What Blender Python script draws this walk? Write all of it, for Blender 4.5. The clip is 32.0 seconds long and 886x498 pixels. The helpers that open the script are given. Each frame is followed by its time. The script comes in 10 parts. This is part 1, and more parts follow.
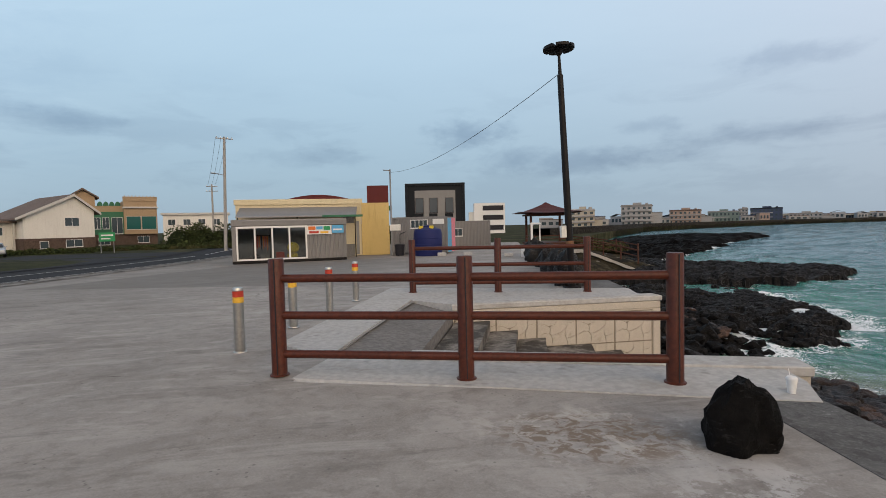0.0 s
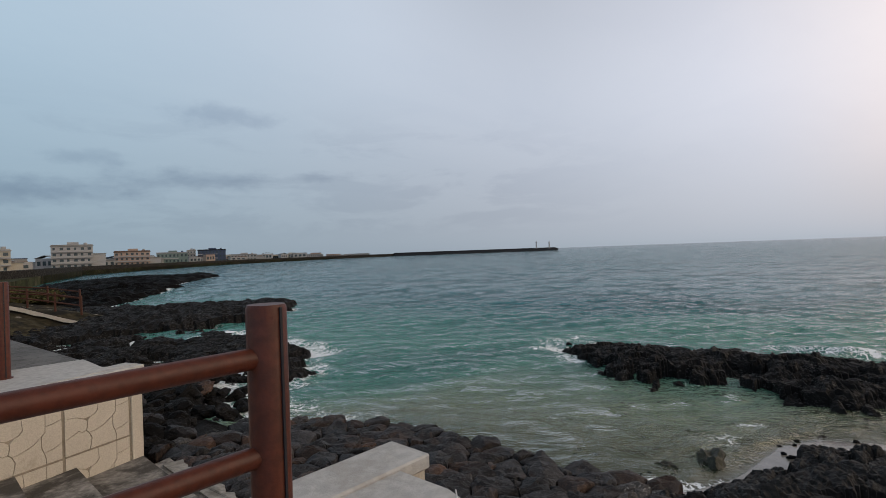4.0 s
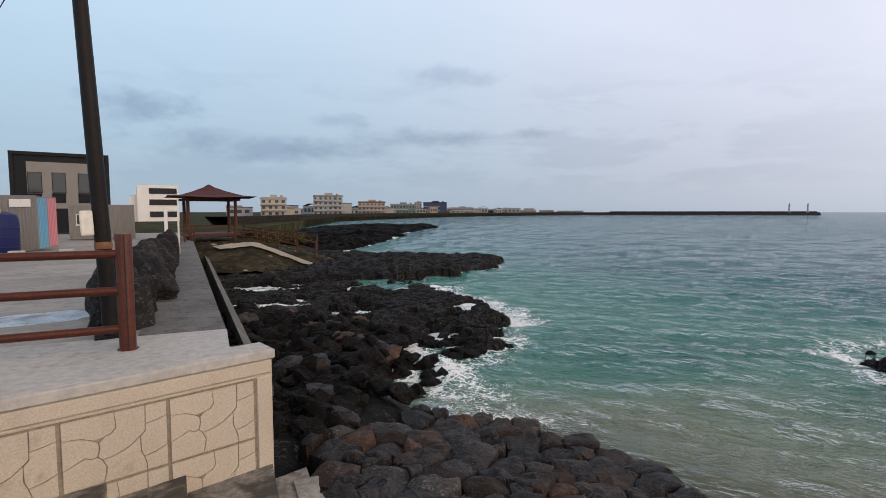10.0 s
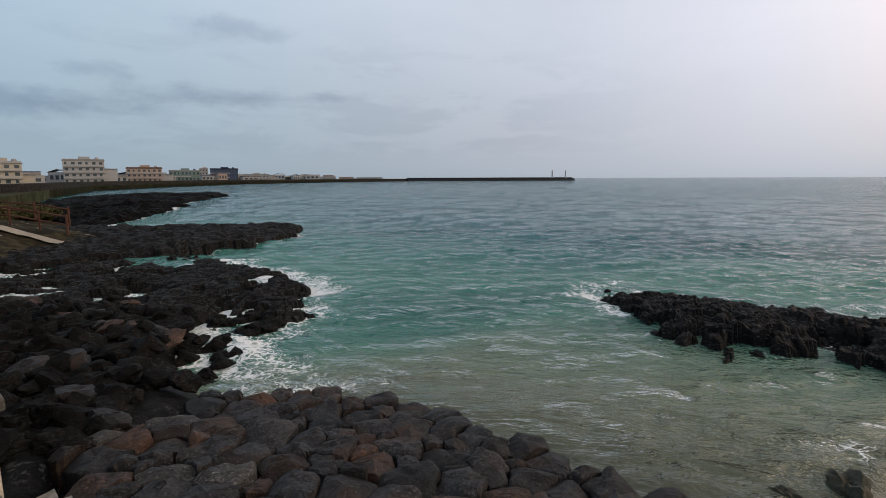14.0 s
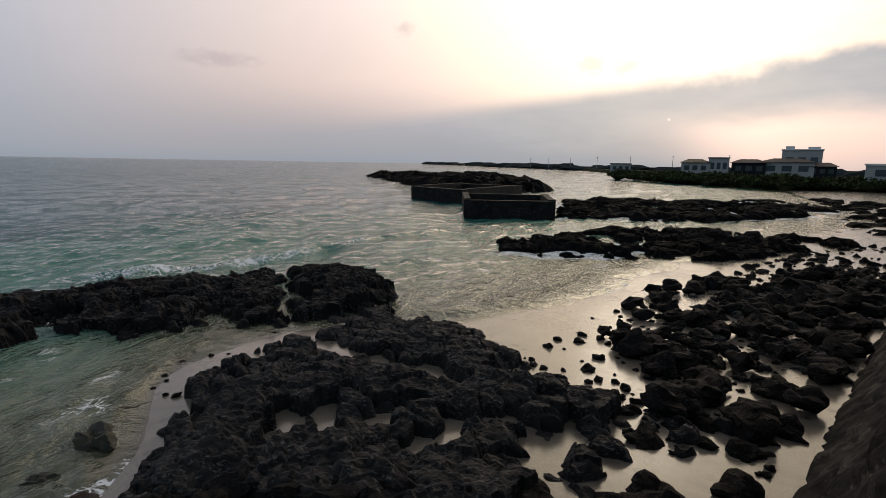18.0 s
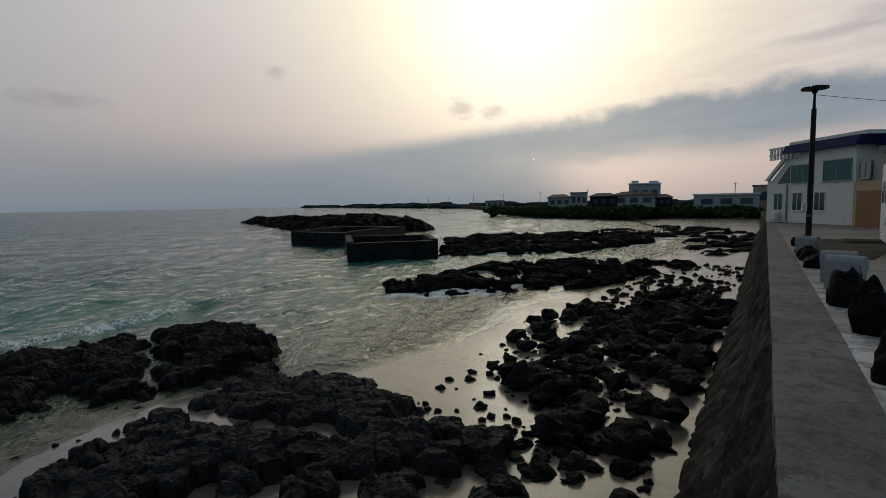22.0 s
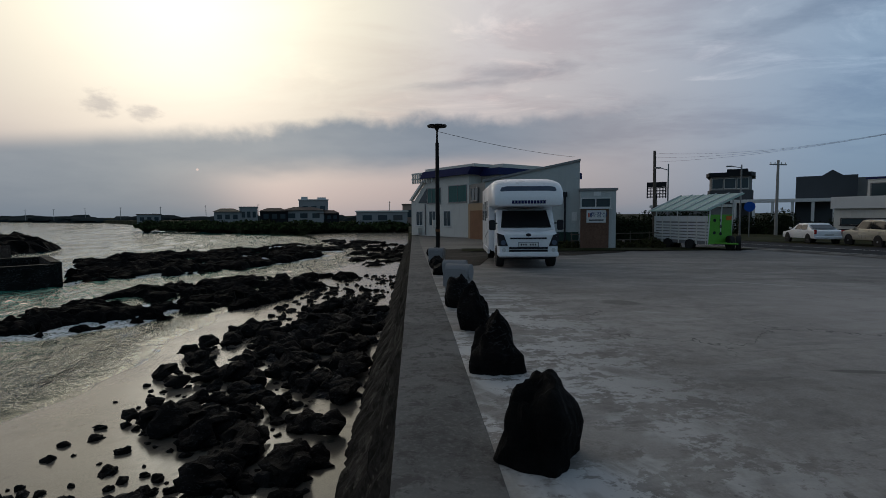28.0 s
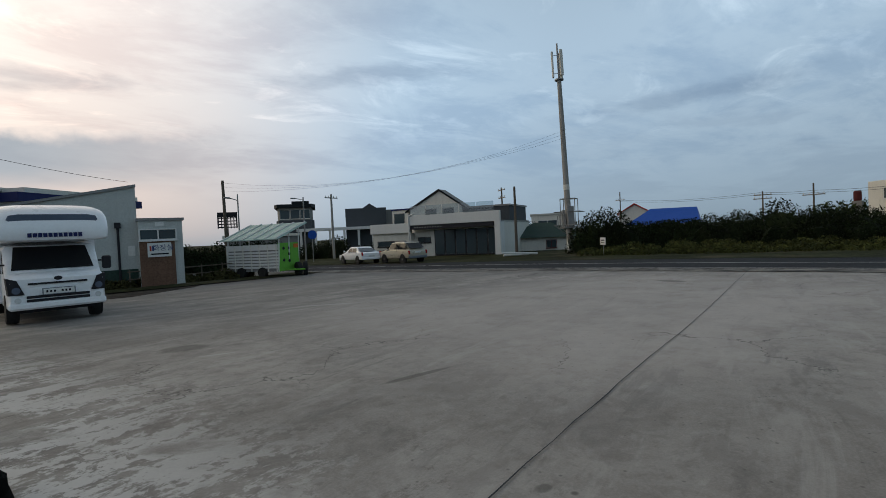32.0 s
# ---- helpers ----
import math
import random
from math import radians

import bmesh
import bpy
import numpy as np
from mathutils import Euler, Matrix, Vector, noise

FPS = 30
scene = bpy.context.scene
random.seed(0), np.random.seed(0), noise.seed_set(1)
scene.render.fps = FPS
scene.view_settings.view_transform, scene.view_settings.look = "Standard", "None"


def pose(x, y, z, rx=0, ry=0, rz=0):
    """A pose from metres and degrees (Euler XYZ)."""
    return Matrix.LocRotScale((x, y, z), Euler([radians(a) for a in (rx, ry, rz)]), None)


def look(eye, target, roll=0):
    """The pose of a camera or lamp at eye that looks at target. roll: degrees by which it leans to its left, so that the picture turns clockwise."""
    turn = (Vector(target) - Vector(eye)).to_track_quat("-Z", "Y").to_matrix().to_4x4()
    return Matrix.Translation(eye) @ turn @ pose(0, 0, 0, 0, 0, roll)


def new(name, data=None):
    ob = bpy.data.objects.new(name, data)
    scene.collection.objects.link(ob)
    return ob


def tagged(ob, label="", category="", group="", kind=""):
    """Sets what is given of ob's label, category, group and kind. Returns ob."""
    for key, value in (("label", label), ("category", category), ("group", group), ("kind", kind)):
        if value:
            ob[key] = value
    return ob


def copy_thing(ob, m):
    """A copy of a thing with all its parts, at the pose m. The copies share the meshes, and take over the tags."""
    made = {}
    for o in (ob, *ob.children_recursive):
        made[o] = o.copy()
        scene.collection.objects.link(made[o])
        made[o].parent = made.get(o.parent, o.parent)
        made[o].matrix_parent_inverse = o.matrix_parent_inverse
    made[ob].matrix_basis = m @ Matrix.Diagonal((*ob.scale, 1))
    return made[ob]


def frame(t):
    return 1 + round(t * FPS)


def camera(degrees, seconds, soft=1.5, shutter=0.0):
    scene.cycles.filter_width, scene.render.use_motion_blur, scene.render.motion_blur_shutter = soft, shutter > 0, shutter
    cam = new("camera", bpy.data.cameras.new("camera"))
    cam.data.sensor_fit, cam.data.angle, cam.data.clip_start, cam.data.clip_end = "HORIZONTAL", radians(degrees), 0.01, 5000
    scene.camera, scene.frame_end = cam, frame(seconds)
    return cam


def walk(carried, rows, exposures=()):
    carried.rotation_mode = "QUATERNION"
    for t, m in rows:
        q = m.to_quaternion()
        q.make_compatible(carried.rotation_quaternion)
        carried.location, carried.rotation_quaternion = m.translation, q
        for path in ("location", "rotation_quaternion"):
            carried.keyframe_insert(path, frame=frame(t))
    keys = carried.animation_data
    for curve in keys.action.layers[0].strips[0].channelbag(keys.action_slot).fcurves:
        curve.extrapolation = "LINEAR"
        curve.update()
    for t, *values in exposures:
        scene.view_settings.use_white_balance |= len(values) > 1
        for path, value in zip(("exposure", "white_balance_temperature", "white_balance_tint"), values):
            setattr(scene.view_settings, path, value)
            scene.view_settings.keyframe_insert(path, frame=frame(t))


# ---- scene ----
cam = camera(82.5, 32.0, soft=0.5)
PATH = [  # seconds, x, y, z, yaw, pitch, roll
    (0.0, 0.713, 0.09, 1.509, 9.97, -2.59, 1.35),
    (0.5, 0.572, 0.547, 1.488, 14.38, -2.67, 1.05),
    (1.0, 0.476, 0.885, 1.475, 9.75, -2.47, 1.55),
    (1.5, 0.420, 1.338, 1.456, 0.54, -2.98, 2.40),
    (2.0, 0.399, 1.786, 1.449, -14.00, -2.87, 2.70),
    (2.5, 0.436, 2.151, 1.418, -24.94, -1.25, 2.02),
    (3.0, 0.547, 2.572, 1.429, -35.13, 0.69, 1.88),
    (3.5, 0.787, 2.836, 1.426, -43.44, 1.41, 2.48),
    (4.0, 1.008, 3.131, 1.401, -47.30, 0.27, 2.04),
    (4.5, 1.229, 3.497, 1.389, -49.25, -1.66, 1.50),
    (6.5, 2.126, 4.425, 1.401, -52.08, -3.63, 3.42),
    (7.0, 2.427, 4.746, 1.383, -51.27, -6.39, 2.96),
    (7.5, 2.651, 5.051, 1.343, -48.30, -11.40, 2.35),
    (8.0, 2.715, 5.199, 1.296, -43.72, -15.46, 2.85),
    (8.5, 2.804, 5.325, 1.303, -42.33, -15.75, 2.30),
    (9.0, 2.837, 5.360, 1.349, -39.82, -13.36, 1.08),
    (9.5, 2.821, 5.356, 1.418, -31.47, -9.24, 1.22),
    (10.0, 2.835, 5.390, 1.442, -23.52, -4.23, 0.02),
    (10.5, 2.897, 5.381, 1.442, -18.66, -2.30, -1.04),
    (11.0, 2.902, 5.367, 1.441, -16.00, -2.08, -0.62),
    (11.5, 2.923, 5.370, 1.446, -17.24, -1.83, 0.14),
    (12.0, 2.937, 5.354, 1.445, -19.98, -2.30, 0.51),
    (12.5, 2.954, 5.351, 1.445, -23.87, -3.03, 0.28),
    (13.0, 3.004, 5.379, 1.440, -29.75, -4.45, 0.14),
    (13.5, 2.994, 5.428, 1.407, -36.30, -6.51, 0.17),
    (14.0, 3.033, 5.432, 1.413, -45.78, -8.01, 0.22),
    (14.5, 3.054, 5.512, 1.423, -60.95, -9.37, 0.23),
    (15.0, 3.062, 5.476, 1.411, -77.32, -10.62, 0.34),
    (15.5, 3.062, 5.413, 1.387, -87.37, -11.58, 0.88),
    (17.5, 2.976, 5.414, 1.313, -116.02, -10.41, 0.50),
    (18.0, 2.964, 5.483, 1.314, -123.47, -9.63, -0.99),
    (18.5, 2.963, 5.495, 1.334, -127.94, -8.15, -0.62),
    (19.0, 2.972, 5.470, 1.371, -130.20, -7.17, 0.05),
    (19.5, 3.035, 5.470, 1.406, -130.94, -6.20, -0.06),
    (20.0, 3.044, 5.457, 1.420, -131.30, -4.96, -0.16),
    (20.5, 3.024, 5.449, 1.418, -132.14, -4.28, 0.05),
    (21.0, 3.003, 5.439, 1.416, -134.43, -4.35, 0.68),
    (21.5, 2.989, 5.442, 1.417, -136.68, -4.54, 1.41),
    (22.0, 2.989, 5.448, 1.417, -136.76, -5.09, 1.04),
    (22.5, 2.978, 5.463, 1.421, -135.88, -5.35, 0.33),
    (23.0, 2.981, 5.429, 1.407, -136.04, -5.14, 0.46),
    (23.5, 2.985, 5.436, 1.397, -138.91, -5.74, 1.40),
    (24.0, 2.957, 5.440, 1.406, -144.67, -6.88, 1.60),
    (24.5, 2.930, 5.433, 1.413, -150.14, -6.94, 1.70),
    (26.5, 2.895, 5.261, 1.429, -150.39, -5.58, 2.80),
    (27.0, 2.860, 5.190, 1.432, -154.23, -4.97, 2.06),
    (27.5, 2.842, 5.134, 1.431, -163.10, -4.46, 1.18),
    (28.0, 2.846, 4.967, 1.435, -172.62, -3.86, 0.39),
    (28.5, 2.804, 4.844, 1.428, -178.00, -3.26, 1.58),
    (29.0, 2.722, 4.716, 1.452, -180.44, -2.50, 3.28),
    (29.5, 2.655, 4.669, 1.457, -184.67, -2.04, 4.09),
    (30.0, 2.630, 4.612, 1.454, -191.26, -1.82, 3.83),
    (30.5, 2.652, 4.532, 1.459, -197.14, -2.44, 2.93),
    (31.0, 2.694, 4.364, 1.429, -203.06, -2.79, 2.93),
    (31.5, 2.668, 4.239, 1.400, -210.25, -2.39, 2.67),
    (32.0, 2.460, 4.220, 1.403, -218.22, -1.64, 2.63),
]
EXPOSURES = [(0.0, -0.13, 6500, 10), (2.0, -0.19, 6500, 10), (3.0, -0.38, 6450, 8), (4.5, -0.42, 6500, 9), (7.0, -0.28, 6850, 11), (8.5, 0.40, 6650, 11), (9.0, 0.42, 6550, 11), (10.0, 0.0, 6550, 13), (11.0, -0.23, 6500, 11),
             (13.0, -0.35, 6500, 10), (14.0, -0.24, 6600, 10), (15.0, -0.35, 6850, 11), (17.5, -0.8, 6500, 10), (19.0, -1.12, 6050, 4), (20.5, -1.38, 5850, 1), (24.0, -1.60, 5750, 1), (28.0, -1.68, 5550, 2), (30.0, -1.56, 5720, 2), (32.0, -0.9, 6100, 1)]
walk(cam, [(t, pose(x, y, z, 90 + pitch, roll, yaw)) for t, x, y, z, yaw, pitch, roll in PATH], EXPOSURES)

# ---- node helpers ----
class Val:
    """A socket of a node tree with arithmetic."""

    def __init__(self, tree, s):
        self.tree, self.s = tree, s

    def math(self, op, *rest):
        n = self.tree.nodes.new("ShaderNodeMath")
        n.operation = op
        for i, v in enumerate((self, *rest)):
            if isinstance(v, Val):
                self.tree.links.new(v.s, n.inputs[i])
            else:
                n.inputs[i].default_value = v
        return Val(self.tree, n.outputs[0])

    def __add__(self, o): return self.math("ADD", o)
    def __radd__(self, o): return self.math("ADD", o)
    def __sub__(self, o): return self.math("SUBTRACT", o)
    def __rsub__(self, o): return (self * -1.0) + o
    def __mul__(self, o): return self.math("MULTIPLY", o)
    def __rmul__(self, o): return self.math("MULTIPLY", o)
    def __truediv__(self, o): return self.math("DIVIDE", o)
    def __pow__(self, o): return self.math("POWER", o)
    def exp(self): return self.math("EXPONENT")
    def max(self, o): return self.math("MAXIMUM", o)
    def min(self, o): return self.math("MINIMUM", o)

    def step(self, a, b):
        """0 below a, 1 above b, smooth between."""
        n = self.tree.nodes.new("ShaderNodeMapRange")
        n.interpolation_type = "SMOOTHSTEP"
        self.tree.links.new(self.s, n.inputs[0])
        n.inputs[1].default_value, n.inputs[2].default_value = a, b
        return Val(self.tree, n.outputs[0])


def put(tree, socket, v):
    if isinstance(v, Val):
        tree.links.new(v.s, socket)
    elif isinstance(v, (tuple, list)):
        socket.default_value = (*v, 1.0)[:4] if len(socket.default_value) == 4 else v
    else:
        socket.default_value = v


def mixc(tree, f, a, b, blend="MIX"):
    n = tree.nodes.new("ShaderNodeMix")
    n.data_type, n.blend_type = "RGBA", blend
    put(tree, n.inputs[0], f), put(tree, n.inputs[6], a), put(tree, n.inputs[7], b)
    return Val(tree, n.outputs[2])


def noisev(tree, vec, scale, detail=4.0, rough=0.55, distort=0.0):
    n = tree.nodes.new("ShaderNodeTexNoise")
    if vec is not None:
        tree.links.new(vec.s, n.inputs["Vector"])
    n.inputs["Scale"].default_value, n.inputs["Detail"].default_value = scale, detail
    n.inputs["Roughness"].default_value, n.inputs["Distortion"].default_value = rough, distort
    return Val(tree, n.outputs["Fac"])


def combine(tree, x, y, z):
    n = tree.nodes.new("ShaderNodeCombineXYZ")
    for i, v in enumerate((x, y, z)):
        put(tree, n.inputs[i], v)
    return Val(tree, n.outputs[0])


def separate(tree, v):
    n = tree.nodes.new("ShaderNodeSeparateXYZ")
    tree.links.new(v.s, n.inputs[0])
    return [Val(tree, n.outputs[i]) for i in range(3)]


# ---- sky, evening sun behind thin cloud ----
SUN_AZ, SUN_EL = 146.0, 20.0   # clockwise from +y, above the horizon
SUN_DIR = Vector((math.sin(radians(SUN_AZ)) * math.cos(radians(SUN_EL)), math.cos(radians(SUN_AZ)) * math.cos(radians(SUN_EL)), math.sin(radians(SUN_EL))))


def make_world():
    w = bpy.data.worlds.new("evening_sky")
    scene.world = w
    w.use_nodes = True
    t = w.node_tree
    t.nodes.clear()
    out, bg = t.nodes.new("ShaderNodeOutputWorld"), t.nodes.new("ShaderNodeBackground")
    t.links.new(bg.outputs[0], out.inputs[0])
    co = Val(t, t.nodes.new("ShaderNodeTexCoord").outputs["Generated"])
    dx, dy, dz = separate(t, co)
    u = dx * SUN_DIR.x + dy * SUN_DIR.y + dz * SUN_DIR.z
    up = dz.max(0.0)
    sky = t.nodes.new("ShaderNodeTexSky")
    sky.sky_type, sky.sun_disc = "NISHITA", False
    sky.sun_elevation, sky.sun_rotation = radians(SUN_EL), radians(SUN_AZ)
    sky.dust_density, sky.air_density = 3.0, 1.0
    clear = Val(t, sky.outputs[0])
    az = dx.math("ARCTAN2", dy)                       # clockwise from +y, radians
    right = Vector((math.cos(radians(SUN_AZ)), -math.sin(radians(SUN_AZ)), 0.0))
    side = dx * right.x + dy * right.y                # positive on the land side of the sun
    # high veil: brighter and yellower round the hidden sun, bluer away from it
    half = ((u + 1.0) * 0.5).max(0.0)
    level = half ** 3.0 * 0.90 + 0.84 + side.step(0.15, 0.8) * 0.32 + (side * -1.0).step(0.3, 0.95) * u.step(0.1, 0.7) * 0.06 + ((u - 1.0) * 9.0).exp() * 1.05 + ((u - 1.0) * 34.0).exp() * 1.1
    level = level * (up.step(0.0, 0.42) * 0.30 + 0.72) * (1.0 - up.step(0.45, 0.9) * 0.55) * (1.0 - up.step(0.18, 0.48) * 0.24 * u.step(-0.15, 0.2) * (1.0 - u.step(0.5, 0.8)))
    tint = mixc(t, u.step(-0.95, 0.15), (0.66, 0.92, 1.13), (0.88, 0.95, 1.10))
    tint = mixc(t, u.step(0.05, 0.60), tint, (0.97, 0.965, 1.07))
    tint = mixc(t, side.step(0.20, 1.0), tint, (0.76, 0.91, 1.12))
    tint = mixc(t, u.step(0.38, 0.92), tint, (1.16, 0.965, 0.86))
    tint = mixc(t, u.step(0.86, 0.985), tint, (1.22, 1.0, 0.70))
    # peach light low down round the sun
    low = (up * -7.0).exp()
    tint = mixc(t, (low * u.step(0.40, 0.88) * 1.15).min(0.85), tint, (1.34, 0.93, 0.80))
    veil = mixc(t, 1.0, tint, combine(t, level, level, level), "MULTIPLY")
    # wispy high cloud on a plane overhead, thicker over the land
    q = (up + 0.12)
    px, py = dx / q, dy / q
    wisp = noisev(t, combine(t, px * 0.9 + py * 0.5, py * 1.5 - px * 0.4, 0.0), 0.9, 8.0, 0.62, 0.7)
    ragged = noisev(t, combine(t, px * 0.7, py * 1.1, 5.0), 2.6, 7.0, 0.62, 0.5)
    sheetc = (wisp * 0.66 + ragged * 0.34).step(0.44, 0.62)
    amount = (side.step(-0.1, 0.75) * 0.62 + 0.07) * up.step(0.05, 0.16)
    veil = mixc(t, sheetc * amount, veil, mixc(t, 1.0, veil, mixc(t, u.step(0.2, 0.9), (0.70, 0.76, 0.84), (0.80, 0.74, 0.76)), "MULTIPLY"))
    bright = (noisev(t, combine(t, px * 1.2, py * 1.9, 9.0), 1.5, 8.0, 0.64, 0.6)).step(0.52, 0.72) * side.step(0.0, 0.7) * up.step(0.10, 0.25)
    veil = mixc(t, bright * 0.55, veil, mixc(t, 1.0, veil, (1.55, 1.45, 1.36), "MULTIPLY"))
    # low puffs over the land and the northern sea
    heap = noisev(t, combine(t, az * 3.4, up * 13.0, 2.0), 1.5, 8.0, 0.60, 0.35)
    lump = noisev(t, combine(t, az * 1.3, up * 4.0, 6.0), 1.4, 3.0, 0.5)
    band = up.step(0.015, 0.07) * (1.0 - up.step(0.16, 0.30))
    puffs = (heap * 0.62 + lump * 0.38).step(0.47, 0.57) * band * (1.0 - u.step(-0.1, 0.35))
    veil = mixc(t, puffs * 0.28, veil, mixc(t, 1.0, veil, (0.62, 0.64, 0.70), "MULTIPLY"))
    # grey-blue murk low over the sea left of the sun
    murk = (1.0 - up.step(0.03, 0.16)) * az.step(1.25, 1.95) * (1.0 - az.step(2.52, 2.72))
    veil = mixc(t, murk * 0.72, veil, (0.60, 0.67, 0.79))
    # long grey bank below the sun, its upper edge climbing towards the land, a warm gap under its landward part
    ahead = dx * (SUN_DIR.x / math.cos(radians(SUN_EL))) + dy * (SUN_DIR.y / math.cos(radians(SUN_EL)))
    rel = side.math("ARCTAN2", ahead)                 # from the sun towards the land, radians
    edge = rel.min(0.0) * 0.135 + rel.step(0.06, 0.26) * 0.032 + (rel - 0.5).max(0.0) * 0.06 + 0.157
    edge = edge + (noisev(t, combine(t, rel * 5.0, up * 6.0, 1.0), 2.4, 8.0, 0.58) - 0.5) * 0.075 * rel.step(-0.25, 0.2)
    foot = rel.max(0.0) * 0.06 + 0.074 + (noisev(t, combine(t, rel * 3.0, up * 9.0, 7.0), 1.6, 5.0) - 0.5) * 0.05
    under = (up - foot).step(-0.03, 0.03)
    under = 1.0 - (1.0 - under) * rel.step(-0.12, 0.10)
    bank = (edge - up).step(-0.008, 0.030) * under * rel.step(-0.85, -0.15) * (1.0 - rel.step(0.50, 1.0))
    mott = noisev(t, combine(t, rel * 6.0, up * 20.0, 3.0), 1.0, 6.0).step(0.3, 0.75)
    bankc = mixc(t, mott, (0.55, 0.64, 0.78), mixc(t, u.step(0.85, 0.985), (0.66, 0.74, 0.88), (0.80, 0.84, 0.92)))
    veil = mixc(t, bank * 0.86, veil, bankc)
    # single small clouds: a few before the glow, the grey ones over the northern shore, streaks over the land
    for a0, e0, w, h, f, k, dark in ((139.0, 0.181, 0.034, 0.026, 40.0, 0.55, (0.40, 0.42, 0.52)), (142.6, 0.172, 0.030, 0.018, 40.0, 0.55, (0.40, 0.42, 0.52)), (119.2, 0.238, 0.026, 0.020, 40.0, 0.4, (0.50, 0.50, 0.58)),
                                     (100.3, 0.170, 0.085, 0.018, 30.0, 0.35, (0.55, 0.55, 0.62)), (-7.0, 0.176, 0.100, 0.042, 16.0, 0.62, (0.50, 0.55, 0.64)), (3.0, 0.118, 0.26, 0.036, 12.0, 0.62, (0.52, 0.56, 0.65)),
                                     (22.0, 0.141, 0.20, 0.024, 14.0, 0.5, (0.54, 0.58, 0.66)), (24.4, 0.255, 0.13, 0.026, 16.0, 0.45, (0.56, 0.60, 0.68)), (34.0, 0.149, 0.07, 0.014, 20.0, 0.4, (0.58, 0.61, 0.68)),
                                     (-46.0, 0.180, 0.10, 0.024, 18.0, 0.45, (0.55, 0.60, 0.68)), (12.0, 0.170, 0.08, 0.020, 18.0, 0.4, (0.56, 0.60, 0.68)), (-24.0, 0.135, 0.16, 0.026, 14.0, 0.4, (0.56, 0.60, 0.68))):
        ax, ay = (az - radians(a0)) / w, (up - e0) / h
        body = 1.0 - (ax * ax + ay * ay) ** 0.5 + (noisev(t, combine(t, az * f, up * f * 1.9, a0), 1.0, 6.0, 0.6) - 0.5) * 1.9
        veil = mixc(t, body.step(0.0, 0.95) * k, veil, mixc(t, 1.0, veil, dark, "MULTIPLY"))
    for r0, e0, w, h, k in ((0.62, 0.262, 0.20, 0.022, 0.5), (0.50, 0.245, 0.16, 0.012, 0.45), (1.15, 0.30, 0.24, 0.026, 0.45), (1.75, 0.22, 0.30, 0.022, 0.4)):
        ax, ay = (rel - r0) / w, (up - e0 - (rel - r0) * 0.05) / h
        body = 1.0 - (ax * ax + ay * ay) ** 0.5 + (noisev(t, combine(t, rel * 9.0, up * 34.0, r0 * 9.0), 1.0, 6.0, 0.6) - 0.5) * 1.9
        veil = mixc(t, body.step(0.0, 0.95) * k, veil, mixc(t, 1.0, veil, (0.46, 0.50, 0.58), "MULTIPLY"))
    # haze on the sea horizon
    veil = mixc(t, (up * -26.0).exp() * (0.78 - u.step(0.70, 0.97) * side.step(0.0, 0.2) * 0.5), veil, mixc(t, u.step(-0.5, 0.6), (0.40, 0.49, 0.58), (0.60, 0.67, 0.77)))
    # the small gap through which the low sun shows
    spot = Vector((math.sin(radians(146.9)), math.cos(radians(146.9)), 0.083)).normalized()
    near = dx * spot.x + dy * spot.y + dz * spot.z
    veil = mixc(t, near.step(0.9999968, 0.9999990) * 0.8, veil, (2.6, 1.75, 1.45))
    final = mixc(t, 0.92, mixc(t, 1.0, clear, (0.10, 0.10, 0.10), "MULTIPLY"), veil)
    t.links.new(final.s, bg.inputs[0])
    bg.inputs[1].default_value = 1.0


make_world()
sun = new("sun", bpy.data.lights.new("sun", "SUN"))
sun.data.energy, sun.data.angle, sun.data.color = 0.15, radians(14), (1.0, 0.86, 0.70)
sun.matrix_world = look(SUN_DIR * 50, (0, 0, 0))

# ---- materials ----
MATS = {}


